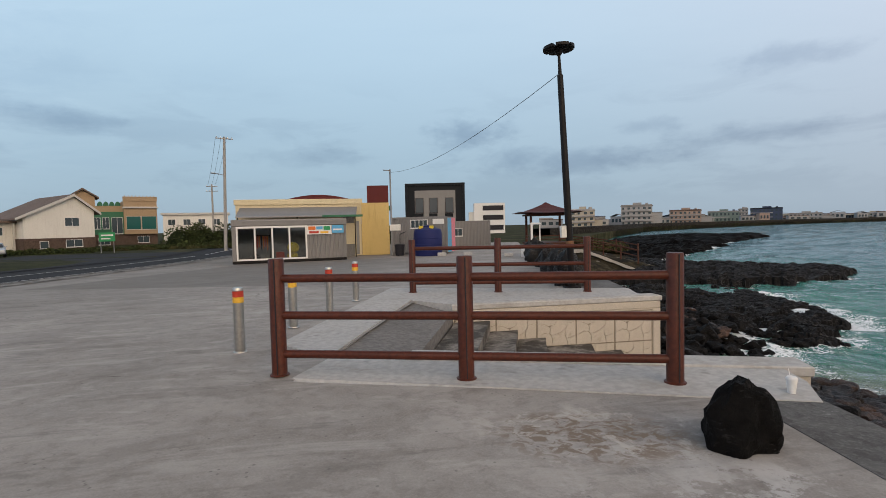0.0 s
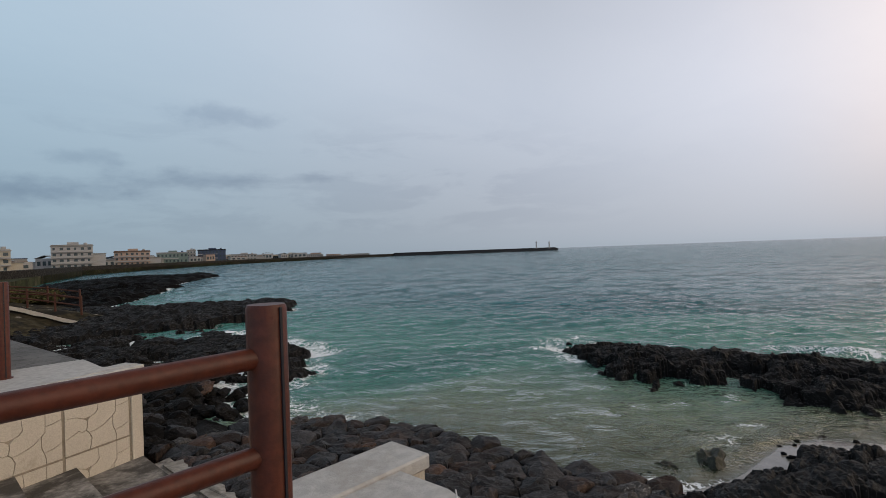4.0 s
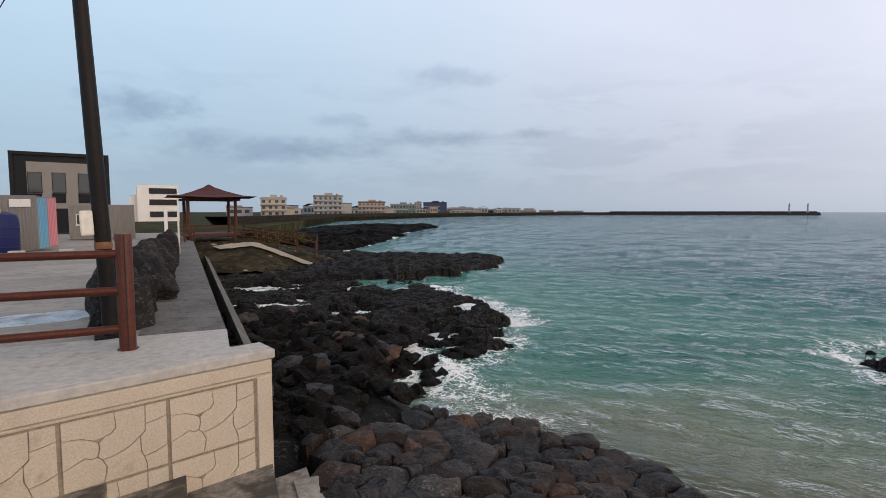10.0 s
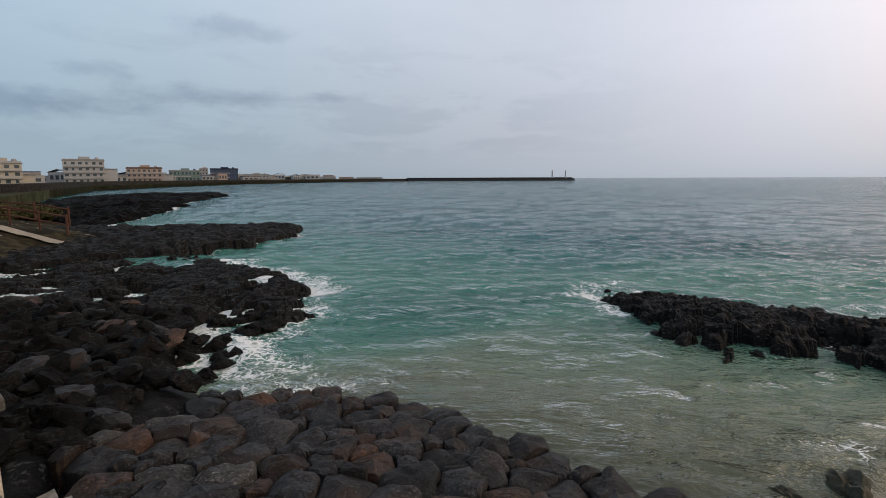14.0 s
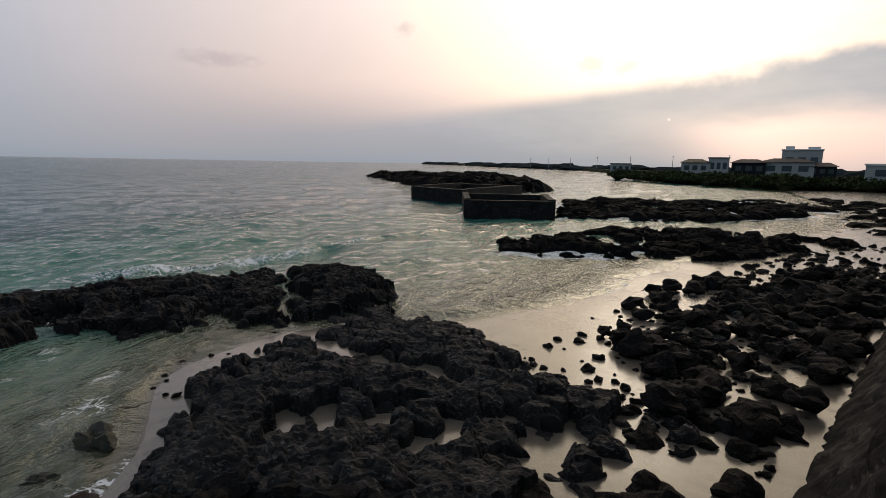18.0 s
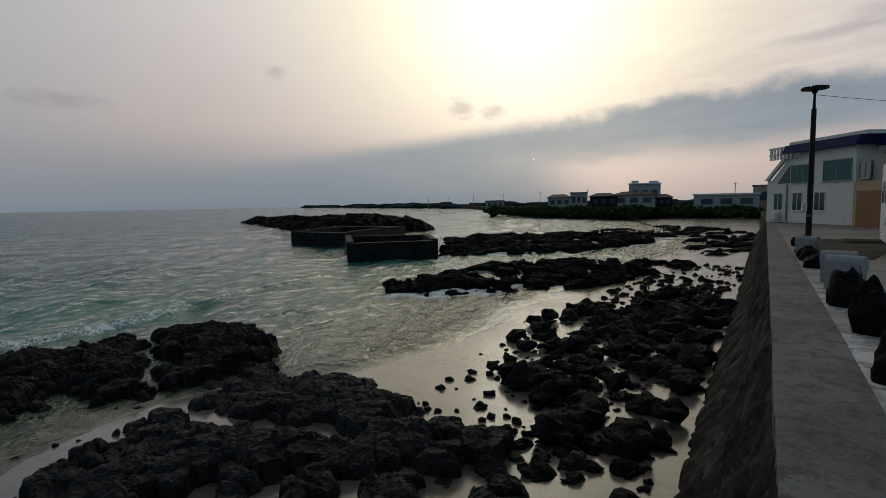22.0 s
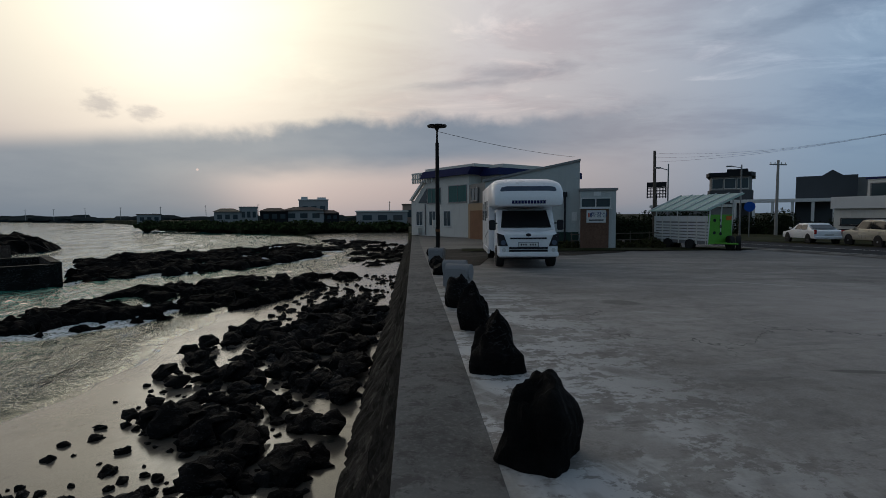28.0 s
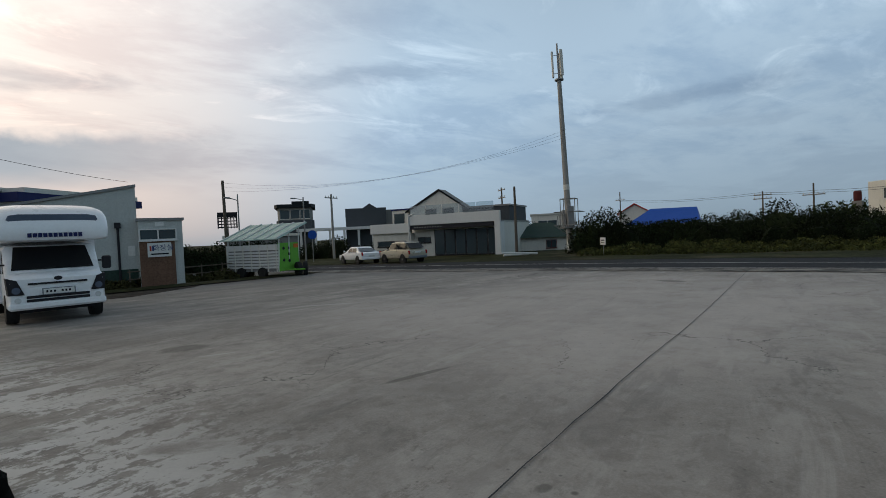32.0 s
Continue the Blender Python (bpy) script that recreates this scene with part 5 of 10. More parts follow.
ribbon([(-21.6, 6), (-22.2, 13), (-24.4, 26), (-28.6, 40), (-33.0, 51)], 3.0, 19.0, lambda x, y: ground_z(x, y) + 0.034 + 0.004 * max(0, -x - 24), M_ASPHALT, "road", "wide dark asphalt yard on the far side of the road", "road")
land = Geo()
LAND_N = [(1.0, 60), (4, 70), (10, 90), (22, 140), (45, 215), (78, 265), (118, 312), (165, 368), (240, 420), (330, 468), (430, 480), (440, 530), (900, 2600), (-2500, 3500), (-4200, 900), (-4200, -900), (-2500, -3500), (900, -3600), (1300, -1500), (1250, -800), (700, -520), (300, -330), (150, -195), (100, -128), (53, -101), (26, -111), (17, -66), (13.4, -50), (9, -48), (-2, -20), (-4, 0), (-4, 30)]
land.add([(x, y, -0.82) for x, y in LAND_N], [tuple(range(len(LAND_N)))])
land.add([(x, y, z) for x, y in LAND_N[:13] for z in (-0.82, -3.2)], [(2 * i, 2 * i + 1, 2 * i + 3, 2 * i + 2) for i in range(12)])
land.add([(x, y, z) for x, y in LAND_N[17:30] for z in (-0.82, -3.2)], [(2 * i, 2 * i + 1, 2 * i + 3, 2 * i + 2) for i in range(12)])
tagged(land.ob("ground", M_GRASS), "low green and brown coastal land reaching the horizon", "land", kind="structure")

# ---- seawall ----
def seawall(name, ys, wide, base):
    top, face, toe = Geo(), Geo(), Geo()
    for a, b in zip(ys, ys[1:]):
        xa, xb, za, zb = edge_x(a), edge_x(b), ground_z(edge_x(a), a) + 0.005, ground_z(edge_x(b), b) + 0.005
        g = 0.012
        top.add([(xa - wide, a + g, za), (xa, a + g, za), (xb, b - g, zb), (xb - wide, b - g, zb), (xa - wide, a + g, za - 0.25), (xa, a + g, za - 0.25), (xb, b - g, zb - 0.25), (xb - wide, b - g, zb - 0.25)],
                [(0, 1, 2, 3), (0, 4, 5, 1), (1, 5, 6, 2), (2, 6, 7, 3), (3, 7, 4, 0)])
    w = thing(name, pose(0, 0, 0), "grey concrete seawall with a sloping rough stone face", "seawall", kind="structure")
    part("coping", top, M_WALLTOP, w, "weathered flat concrete coping")
    # battered face with stones proud of the mortar
    n = int(abs(ys[-1] - ys[0]) / 0.13)
    yy = np.linspace(ys[0], ys[-1], n + 1)
    vv = np.linspace(0, 1, 19)
    gy2, gv = np.meshgrid(yy, vv, indexing="ij")
    ex = np.vectorize(edge_x)(gy2)
    zt = np.vectorize(ground_z)(ex, gy2)
    out = np.interp(gv, (0, 0.5, 0.56, 1), (0, base * 0.30, base * 0.36, base)) + (np.where(gv < 0.54, 0.26, 0.12) * (fbm(gy2 * 1.9, gv * 5, 4, 5.0) - 0.5) - 0.10 * np.clip(0.14 - (lambda c: c[1] - c[0])(cells(gy2 * 2.1, gv * 6.0, 4.0)), 0, 1) * 7) * (gv > 0.01)
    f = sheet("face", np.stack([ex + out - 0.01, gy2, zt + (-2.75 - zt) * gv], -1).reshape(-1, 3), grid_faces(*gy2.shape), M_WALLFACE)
    f.parent = w
    return w


seawall("wall_south", list(np.arange(4.72, -58, -3.1)), WIDE, 1.30)
seawall("wall_north", list(np.arange(12.0, 56, 2.9)), 0.95, 0.5)
ledge = Geo()
for a, b in zip(np.arange(14.0, 40, 2.4), np.arange(16.4, 42, 2.4)):
    ledge.add([(edge_x(a) + 0.55, a, -1.2), (edge_x(a) + 0.80, a, -1.45), (edge_x(b) + 0.80, b - 0.02, -1.45), (edge_x(b) + 0.55, b - 0.02, -1.2)] + [(edge_x(a) + 0.55, a, -2.6), (edge_x(a) + 0.80, a, -2.6), (edge_x(b) + 0.80, b - 0.02, -2.6), (edge_x(b) + 0.55, b - 0.02, -2.6)],
              [(0, 1, 2, 3), (0, 4, 5, 1), (1, 5, 6, 2), (2, 6, 7, 3), (3, 7, 4, 0)])
tagged(ledge.ob("foundation_ledge", M_WALLTOP), "low concrete footing along the foot of the seawall", "footing", kind="structure")

# ---- sea steps: two side walls, apron, landing and treads ----
def north_y(x):
    return 9.54 + (x + 0.7) * 0.347


stair = thing("sea_steps", pose(0, 0, 0), "stained concrete steps going down to the rocks", "steps", kind="structure")
part("landing", Geo().prism([(-1.66, 5.92), (-0.75, 5.92), (-0.80, 9.50), (-1.75, 10.1)], -0.6, lambda x, y: -0.03 - 0.12 * max(0, x + 1.7)), M_RAMP, stair, "dark sloping concrete landing")
EDGES = [(-0.75, -0.33), (-0.10, -0.54), (0.42, -0.72), (0.95, -0.90), (1.85, -1.06), (2.45, -1.24), (3.25, -1.42)]
for (xa, z), (xb, _) in zip(EDGES, EDGES[1:] + [(3.62, 0)]):
    k = 0.0
    part("tread", Geo().prism([(xa, 5.90), (xb - 0.006, 5.90), (xb - 0.006, north_y(xb) - 0.01), (xa, north_y(xa) - 0.01)], -2.7, z), M_STEP, stair)
broken = [(3.72 + 0.10 * noise.noise(Vector((0.0, 3.1 * v, 2.0))) + 0.05 * noise.noise(Vector((1.0, 9.0 * v, 5.0))) + 0.02 * noise.noise(Vector((2.0, 31.0 * v, 5.0))), v) for v in np.linspace(5.9, 10.75, 130)]
part("kerb", Geo().prism([(3.46, 5.9)] + [(a - 0.04, b) for a, b in broken] + [(3.44, 10.75)], -2.7, lambda x, y: -1.40 + 0.012 * noise.noise(Vector((x * 5, y * 5, 1)))), M_OLDKERB, stair, "pale broken concrete kerb")

apron = Geo()
apron.prism([(-1.70, 4.78), (3.02, 4.60), (3.17, 5.15), (3.16, 5.555), (-1.62, 5.60)], -2.7, 0.012)
apron.prism([(-1.62, 5.62), (-0.72, 5.61), (-0.72, 5.92), (-1.66, 5.92)], -0.6, 0.011)
apron.prism([(-2.60, 6.2), (-1.62, 5.62), (-1.68, 5.94), (-1.76, 10.12), (-2.75, 12.1)], -0.3, 0.010)
apron.prism([(-2.75, 12.1), (-1.76, 10.12), (-0.80, 9.56), (3.24, 11.0), (2.86, 11.14), (2.84, 12.05)], -0.3, 0.010)
tagged(apron.ob("pavement", M_APRON), "pale newer concrete apron round the sea steps", "pavement", kind="structure")


def panel_wall(name, a, b, out, top, bottom, label):
    """A rendered side wall of the steps with crazy-paving grooves; the face looks along out."""
    a, b = Vector((*a, 0)), Vector((*b, 0))
    d = (b - a).normalized()
    n = Vector((*out, 0)).normalized()
    ln = (b - a).length
    m = Matrix(((d.x, n.x, 0, a.x), (d.y, n.y, 0, a.y), (0, 0, 1, 0), (0, 0, 0, 1)))
    w = thing(name, m, label, "wall", kind="structure")
    part("body", Geo().box(0, ln, -0.32, 0, bottom, top - 0.10), M_BEIGE, w)
    part("coping", Geo().box(-0.02, ln + 0.03, -0.36, 0.03, top - 0.10, top, 0.012), M_APRON, w, "white painted coping")
    # raised border and stones between grooves
    border = Geo()
    border.box(0.02, ln - 0.01, 0, 0.022, top - 0.245, top - 0.112, 0.008)
    border.box(0.02, ln - 0.19, 0, 0.016, top - 0.278, top - 0.258, 0.004)
    border.box(ln - 0.17, ln - 0.01, 0, 0.022, bottom, top - 0.275, 0.008)
    part("border", border, M_BEIGE, w)
    rnd = random.Random(5)
    part("groove_bed", Geo().box(0.02, ln - 0.175, 0, 0.004, bottom, top - 0.28), M_GROOVE, w, "darker joint lines")
    # moulded panels with one repeated pattern of curved stones; u runs along, v down
    PATTERN = [
        [(0, 0), (.48, 0), (.49, .12), (.50, .22), (.45, .30), (.38, .33), (.28, .35), (.18, .28), (.08, .26), (0, .26)],
        [(.48, 0), (.78, 0), (.78, .28), (.77, .38), (.72, .45), (.64, .55), (.55, .60), (.44, .65), (.36, .66), (.32, .60), (.33, .50), (.33, .40), (.38, .33), (.45, .30), (.50, .22), (.49, .12)],
        [(.78, 0), (1, 0), (1, .22), (.90, .26), (.78, .28)],
        [(.78, .28), (.90, .26), (1, .22), (1, .68), (.88, .75), (.76, .78), (.73, .68), (.72, .58), (.72, .45), (.77, .38)],
        [(0, .26), (.08, .26), (.18, .28), (.28, .35), (.33, .40), (.33, .50), (.32, .60), (.26, .61), (.20, .57), (.10, .63), (0, .68)],
        [(0, .68), (.10, .63), (.20, .57), (.26, .61), (.32, .60), (.36, .66), (.39, .78), (.38, .90), (.36, 1), (0, 1)],
        [(.36, .66), (.44, .65), (.55, .60), (.64, .55), (.72, .45), (.72, .58), (.73, .68), (.76, .78), (.78, .90), (.78, 1), (.36, 1), (.38, .90), (.39, .78)],
        [(.76, .78), (.88, .75), (1, .68), (1, 1), (.78, 1), (.78, .90)],
    ]
    many = max(1, round((ln - 0.22) / 0.86))
    wide, high = (ln - 0.22) / many, 0.60
    for i in range(many):
        for k in range(2):
            x0, z0 = 0.03 + i * wide + 0.012, top - 0.295 - k * (high + 0.02)
            for poly in PATTERN:
                pts = [(x0 + u * (wide - 0.024) + 0.008 * noise.noise(Vector((u * 9, v * 9, 1))), z0 - v * high) for u, v in poly]
                cx, cz = sum(p[0] for p in pts) / len(pts), sum(p[1] for p in pts) / len(pts)
                pts = [(cx + (px - cx) * (1 - 0.0055 / max(0.06, math.hypot(px - cx, pz - cz))), max(bottom, cz + (pz - cz) * (1 - 0.0055 / max(0.06, math.hypot(px - cx, pz - cz))))) for px, pz in pts]
                part("stone", Geo().slab_y(pts, 0.003, 0.017), M_BEIGE, w)
    return w


panel_wall("wall_steps_north", (-0.80, 9.54), (3.26, 10.93), (0.32, -0.947), 0.0, -1.50, "cream rendered step wall with moulded stone pattern")
panel_wall("wall_steps_south", (3.42, 5.92), (-0.70, 5.92), (0, 1), 0.035, -1.50, "cream rendered step wall with moulded stone pattern")

# ---- railings at the head of the steps ----
def post_mesh():
    g = Geo()
    n = 14
    prof = [(0.086, 0.0), (0.080, 0.015), (0.078, 0.03), (0.078, 1.19), (0.072, 1.205)]
    g.lathe(prof, n)
    return g


def railing(m, tag):
    r = thing("railing", m, "rust-brown metal railing with three round bars, on pale concrete" + tag, "railing", "railings at the steps")
    for x in (-1.94, 0.0, 1.94):
        p = part("post", post_mesh(), M_RAIL, r, smooth=40, m=pose(x, 0, 0))
        part("seam", Geo().box(0.010, 0.020, -0.084, -0.076, 0.02, 1.195), M_TEXT, p, "dark slot down the post")
        part("base_ring", Geo().lathe([(0.10, 0.0), (0.10, 0.008), (0.088, 0.016)], 16), M_RAIL, p, smooth=40)
    for z in (0.22, 0.62, 1.00):
        for a, b in ((-1.94, 0.0), (0.0, 1.94)):
            part("bar", Geo().rod((a + 0.06, 0, z), (b - 0.06, 0, z), 0.043, n=12), M_RAIL, r, smooth=50)
    return r


rail = railing(pose(0.06, 4.945, 0.012, 0, 0, 1.9), "")
copy_thing(rail, pose(-0.05, 11.38, 0.010, 0, 0, 2.6))


# ---- a cup left on the apron ----
cup = thing("plastic_cup", pose(2.88, 4.80, 0.013), "pale plastic cup with a lid and straw standing on concrete", "cup")
part("cup", Geo().lathe([(0.004, 0.0), (0.030, 0.0), (0.043, 0.12)], 16), M_WHITE, cup, smooth=40)
part("straw", Geo().rod((0.008, 0, 0.02), (-0.022, 0.01, 0.21), 0.0035), M_WHITE, cup, "white straw")
part("lid", Geo().lathe([(0.046, 0.12), (0.046, 0.13), (0.036, 0.142)], 16), M_WHITE, cup, "white lid", smooth=40)


# ---- stainless bollards ----
def bollard(m):
    b = thing("bollard", m, "stainless steel bollard with red and yellow reflective bands", "bollard", "bollards on the lot")
    part("tube", Geo().lathe([(0.064, 0), (0.064, 0.62)], 18), M_STEEL, b, smooth=40)
    part("yellow_band", Geo().lathe([(0.066, 0.62), (0.066, 0.69)], 18), M_YELLOW, b, "yellow band", smooth=40)
    part("red_band", Geo().lathe([(0.066, 0.692), (0.066, 0.765)], 18), M_RED, b, "red band", smooth=40)
    part("cap", Geo().lathe([(0.066, 0.767), (0.066, 0.785), (0.058, 0.805), (0.03, 0.812)], 18), M_STEEL, b, "steel cap", smooth=40)
    part("foot", Geo().lathe([(0.085, 0.0), (0.080, 0.012), (0.066, 0.018)], 18), M_STEEL, b, smooth=40)
    return b


first = bollard(pose(-2.90, 5.80, 0.0))
for y in (7.28, 8.70, 10.08):
    copy_thing(first, pose(-2.92, y, 0.010))


# ---- boulders along the seawall ----
def rock_geo(seed, sx, sy, sz, rough=0.25, sub=3, sink=0.15, peak=0.0, square=0.0):
    bm = bmesh.new()
    bmesh.ops.create_icosphere(bm, subdivisions=sub, radius=1.0)
    off = Vector((seed * 3.7, seed * 1.3, seed * 5.1))
    for v in bm.verts:
        d = v.co.normalized()
        k = 1 + rough * noise.noise(d * 1.2 + off) * 1.6 + rough * 0.6 * noise.noise(d * 3.1 + off) + rough * 0.22 * noise.noise(d * 8.0 + off)
        # flatten some sides
        if square:
            k *= (1 - square) + square / sum(abs(q) ** 5 for q in d) ** 0.2
        for i in range(0 if square else 5):
            f = Vector((math.sin(seed + i * 2.4), math.cos(seed * 1.7 + i * 1.9), math.sin(seed * 0.6 + i * 3.1) * 0.5)).normalized()
            k = min(k, 0.82 / max(0.05, d.dot(f))) if d.dot(f) > 0.6 else k
        co = d * k
        taper = 1 - peak * max(0.0, co.z)
        v.co = (co.x * sx * taper, co.y * sy * taper, co.z * sz)
    low = -sz * (1 - sink)
    for v in bm.verts:
        v.co.z = max(v.co.z, low * 0.55)
        v.co.z -= low * 0.55
    return Geo().bm(bm)


BOULDERS = [((2.075, 3.72), 0.212, 0.47), ((2.66, 2.02), 0.208, 0.51), ((2.97, 0.30), 0.25, 0.57), ((3.30, -1.35), 0.215, 0.62), ((3.62, -3.05), 0.22, 0.58),
            ((4.55, -8.1), 0.33, 0.36), ((4.95, -9.9), 0.28, 0.42), ((5.35, -12.3), 0.28, 0.46), ((5.9, -15.4), 0.3, 0.42)]
for i, ((x, y), r, h) in enumerate(BOULDERS):
    g = rock_geo(12.4 if i == 0 else 2.3 + i * 1.7, r, r * 0.95, h * 0.62, 0.27, 4, 0.1, (0.26, 0.16, 0.50, 0.34, 0.30)[i] if i < 5 else 0.22, (0.70, 0.65, 0.35, 0.0, 0.3)[i] if i < 5 else 0.0)
    o = g.ob("boulder", M_BASALT, smooth=35, m=pose(x, y, ground_z(x, y) - 0.02, 0, 0, i * 67))
    tagged(o, "black porous basalt boulder set as a barrier beside the seawall", "boulder", "barrier boulders")
for i in range(17):
    y = 12.95 + i * 1.12
    x = edge_x(y) - 1.15 - 0.1 * math.sin(i * 2.1)
    o = rock_geo(31.3 + i * 1.37, 0.40 + 0.05 * math.sin(i * 2.7), 0.48, 0.52 + 0.08 * math.sin(i * 1.9), 0.28, 4, 0.1, 0.1).ob("boulder", M_BASALT_PALE, smooth=35, m=pose(x, y, ground_z(x, y) - 0.02, 0, 0, i * 41))
    tagged(o, "dark basalt boulder in the row along the north seawall", "boulder", "north row boulders")


def granite_block(m):
    """A rounded granite stop with two lobes."""
    g = Geo()
    out = [(-0.22, 0.0), (0.22, 0.0), (0.225, 0.38), (0.205, 0.435), (0.16, 0.46), (0.0, 0.467), (-0.16, 0.46), (-0.205, 0.435), (-0.225, 0.38)]
    g.slab_y(out, -0.17, 0.17)
    b = thing("stone_stop", m, "grey granite block with a rounded top beside the boulders", "stone block", "granite stops")
    part("block", g, M_GRANITE, b)
    part("cap", Geo().rod((-0.25, 0.0, 0.40), (0.25, 0.0, 0.40), 0.15, n=18), M_GRANITE, b, "rounded granite roll on top", smooth=40)
    part("recess", Geo().box(-0.13, 0.13, -0.176, -0.168, 0.08, 0.34), M_WALLTOP, b, "darker recessed face")
    return b


blk = granite_block(pose(3.80, -4.75, ground_z(3.8, -4.75), 0, 0, -14))
copy_thing(blk, pose(3.98, -5.75, ground_z(4, -5.5), 0, 0, -8))
copy_thing(blk, pose(5.15, -11.2, ground_z(5.1, -11.2), 0, 0, -12))


# ---- bare ground behind the camper ----
dirt = Geo()
dirt.prism([(4.75, -10.4), (3.75, -10.9), (3.55, -15.0), (3.2, -15.7), (0.2, -16.0), (-2.2, -18.4), (-3.6, -21.4), (1.0, -21.0), (5.2, -20.4), (6.5, -20.2), (6.05, -17.4)], lambda x, y: ground_z(x, y) - 0.02, lambda x, y: ground_z(x, y) + 0.014)
tagged(dirt.ob("ground", M_DIRT), "dark damp dirt patch before the toilet block and hall", "dirt", kind="structure")


# ---- spilt paint on the lot ----
spill = Geo()
outline = []
for k in range(40):
    a = 2 * math.pi * k / 40
    r = 1.0 + 0.28 * noise.noise(Vector((math.cos(a) * 2.2, math.sin(a) * 2.2, 3))) + 0.12 * noise.noise(Vector((math.cos(a) * 6, math.sin(a) * 6, 8)))
    outline.append((0.35 + 0.95 * r * math.cos(a), 14.05 + 0.52 * r * math.sin(a) + 0.12 * math.cos(a)))
spill.prism(outline, lambda x, y: ground_z(x, y) - 0.01, lambda x, y: ground_z(x, y) + 0.006)
tagged(spill.ob("paint_spill", M_PAINTBLUE), "pale blue worn paint spilt on the concrete", "paint spill")


# ---- lamp posts with a round solar head ----
def lamp_post(m, high, label):
    p = thing("street_lamp", m, label, "street lamp", "solar lamps")
    part("base_plate", Geo().box(-0.17, 0.17, -0.17, 0.17, 0, 0.03, 0.006), M_DARKMETAL, p)
    part("pole", Geo().lathe([(0.085, 0.03), (0.080, high * 0.45), (0.068, high - 0.62)], 16), M_DARKMETAL, p, smooth=40)
    part("neck", Geo().lathe([(0.045, high - 0.62), (0.032, high - 0.15)], 12), M_DARKMETAL, p, smooth=40)
    head = Geo()
    for i in range(6):
        a0, a1 = math.radians(60 * i + 5), math.radians(60 * i + 55)
        pts = [(0.07 * math.cos(a0), 0.07 * math.sin(a0))] + [(0.36 * math.cos(a0 + (a1 - a0) * k / 5), 0.36 * math.sin(a0 + (a1 - a0) * k / 5)) for k in range(6)] + [(0.07 * math.cos(a1), 0.07 * math.sin(a1))]
        head.prism(pts, high - 0.03, high + 0.03)
    h = part("head", head, M_DARKMETAL, p, "dark round six-part lamp head")
    part("hub", Geo().lathe([(0.05, high - 0.16), (0.11, high - 0.05), (0.11, high + 0.035), (0.04, high + 0.05)], 16), M_DARKMETAL, h, smooth=40)
    part("control_box", Geo().box(-0.20, -0.075, -0.08, 0.08, 1.18, 1.46, 0.012), M_OFFWHITE, p, "pale control box strapped to the pole")
    part("band", Geo().lathe([(0.090, 1.02), (0.090, 1.10)], 16), M_WOODBROWN, p)
    return p


lamp_post(pose(1.62, 12.20, 0.0, -1.64, -2.12, 12), 5.57, "tall dark metal lamp post with a round head beside the railing")
lamp_post(pose(5.50, -13.95, ground_z(5.5, -13.9), 0, 0, 200), 4.95, "dark metal lamp post with a round head by the seawall")


def cable(name, a, b, sag, label, r=0.008, group=""):
    a, b = Vector(a), Vector(b)
    g = Geo()
    n = 14
    pts = [a.lerp(b, i / n) - Vector((0, 0, sag * 4 * (i / n) * (1 - i / n))) for i in range(n + 1)]
    for p, q in zip(pts, pts[1:]):
        g.rod(p, q, r, n=5)
    return tagged(g.ob(name, M_CABLE), label, "cable", group)


# ---- fitted stones of the revetment ----
def clip_cell(poly, mx, my, nx, ny):
    out = []
    for i in range(len(poly)):
        p, q = poly[i], poly[(i + 1) % len(poly)]
        a, b = (p[0] - mx) * nx + (p[1] - my) * ny, (q[0] - mx) * nx + (q[1] - my) * ny
        if a <= 0:
            out.append(p)
        if a * b < 0:
            u = a / (a - b)
            out.append((p[0] + (q[0] - p[0]) * u, p[1] + (q[1] - p[1]) * u))
    return out


def revet_z(x, y):
    return -1.52 - 0.155 * max(0.0, x - 3.9) - 0.10 * max(0.0, 4.0 - y) - 0.05 * max(0.0, y - 10)


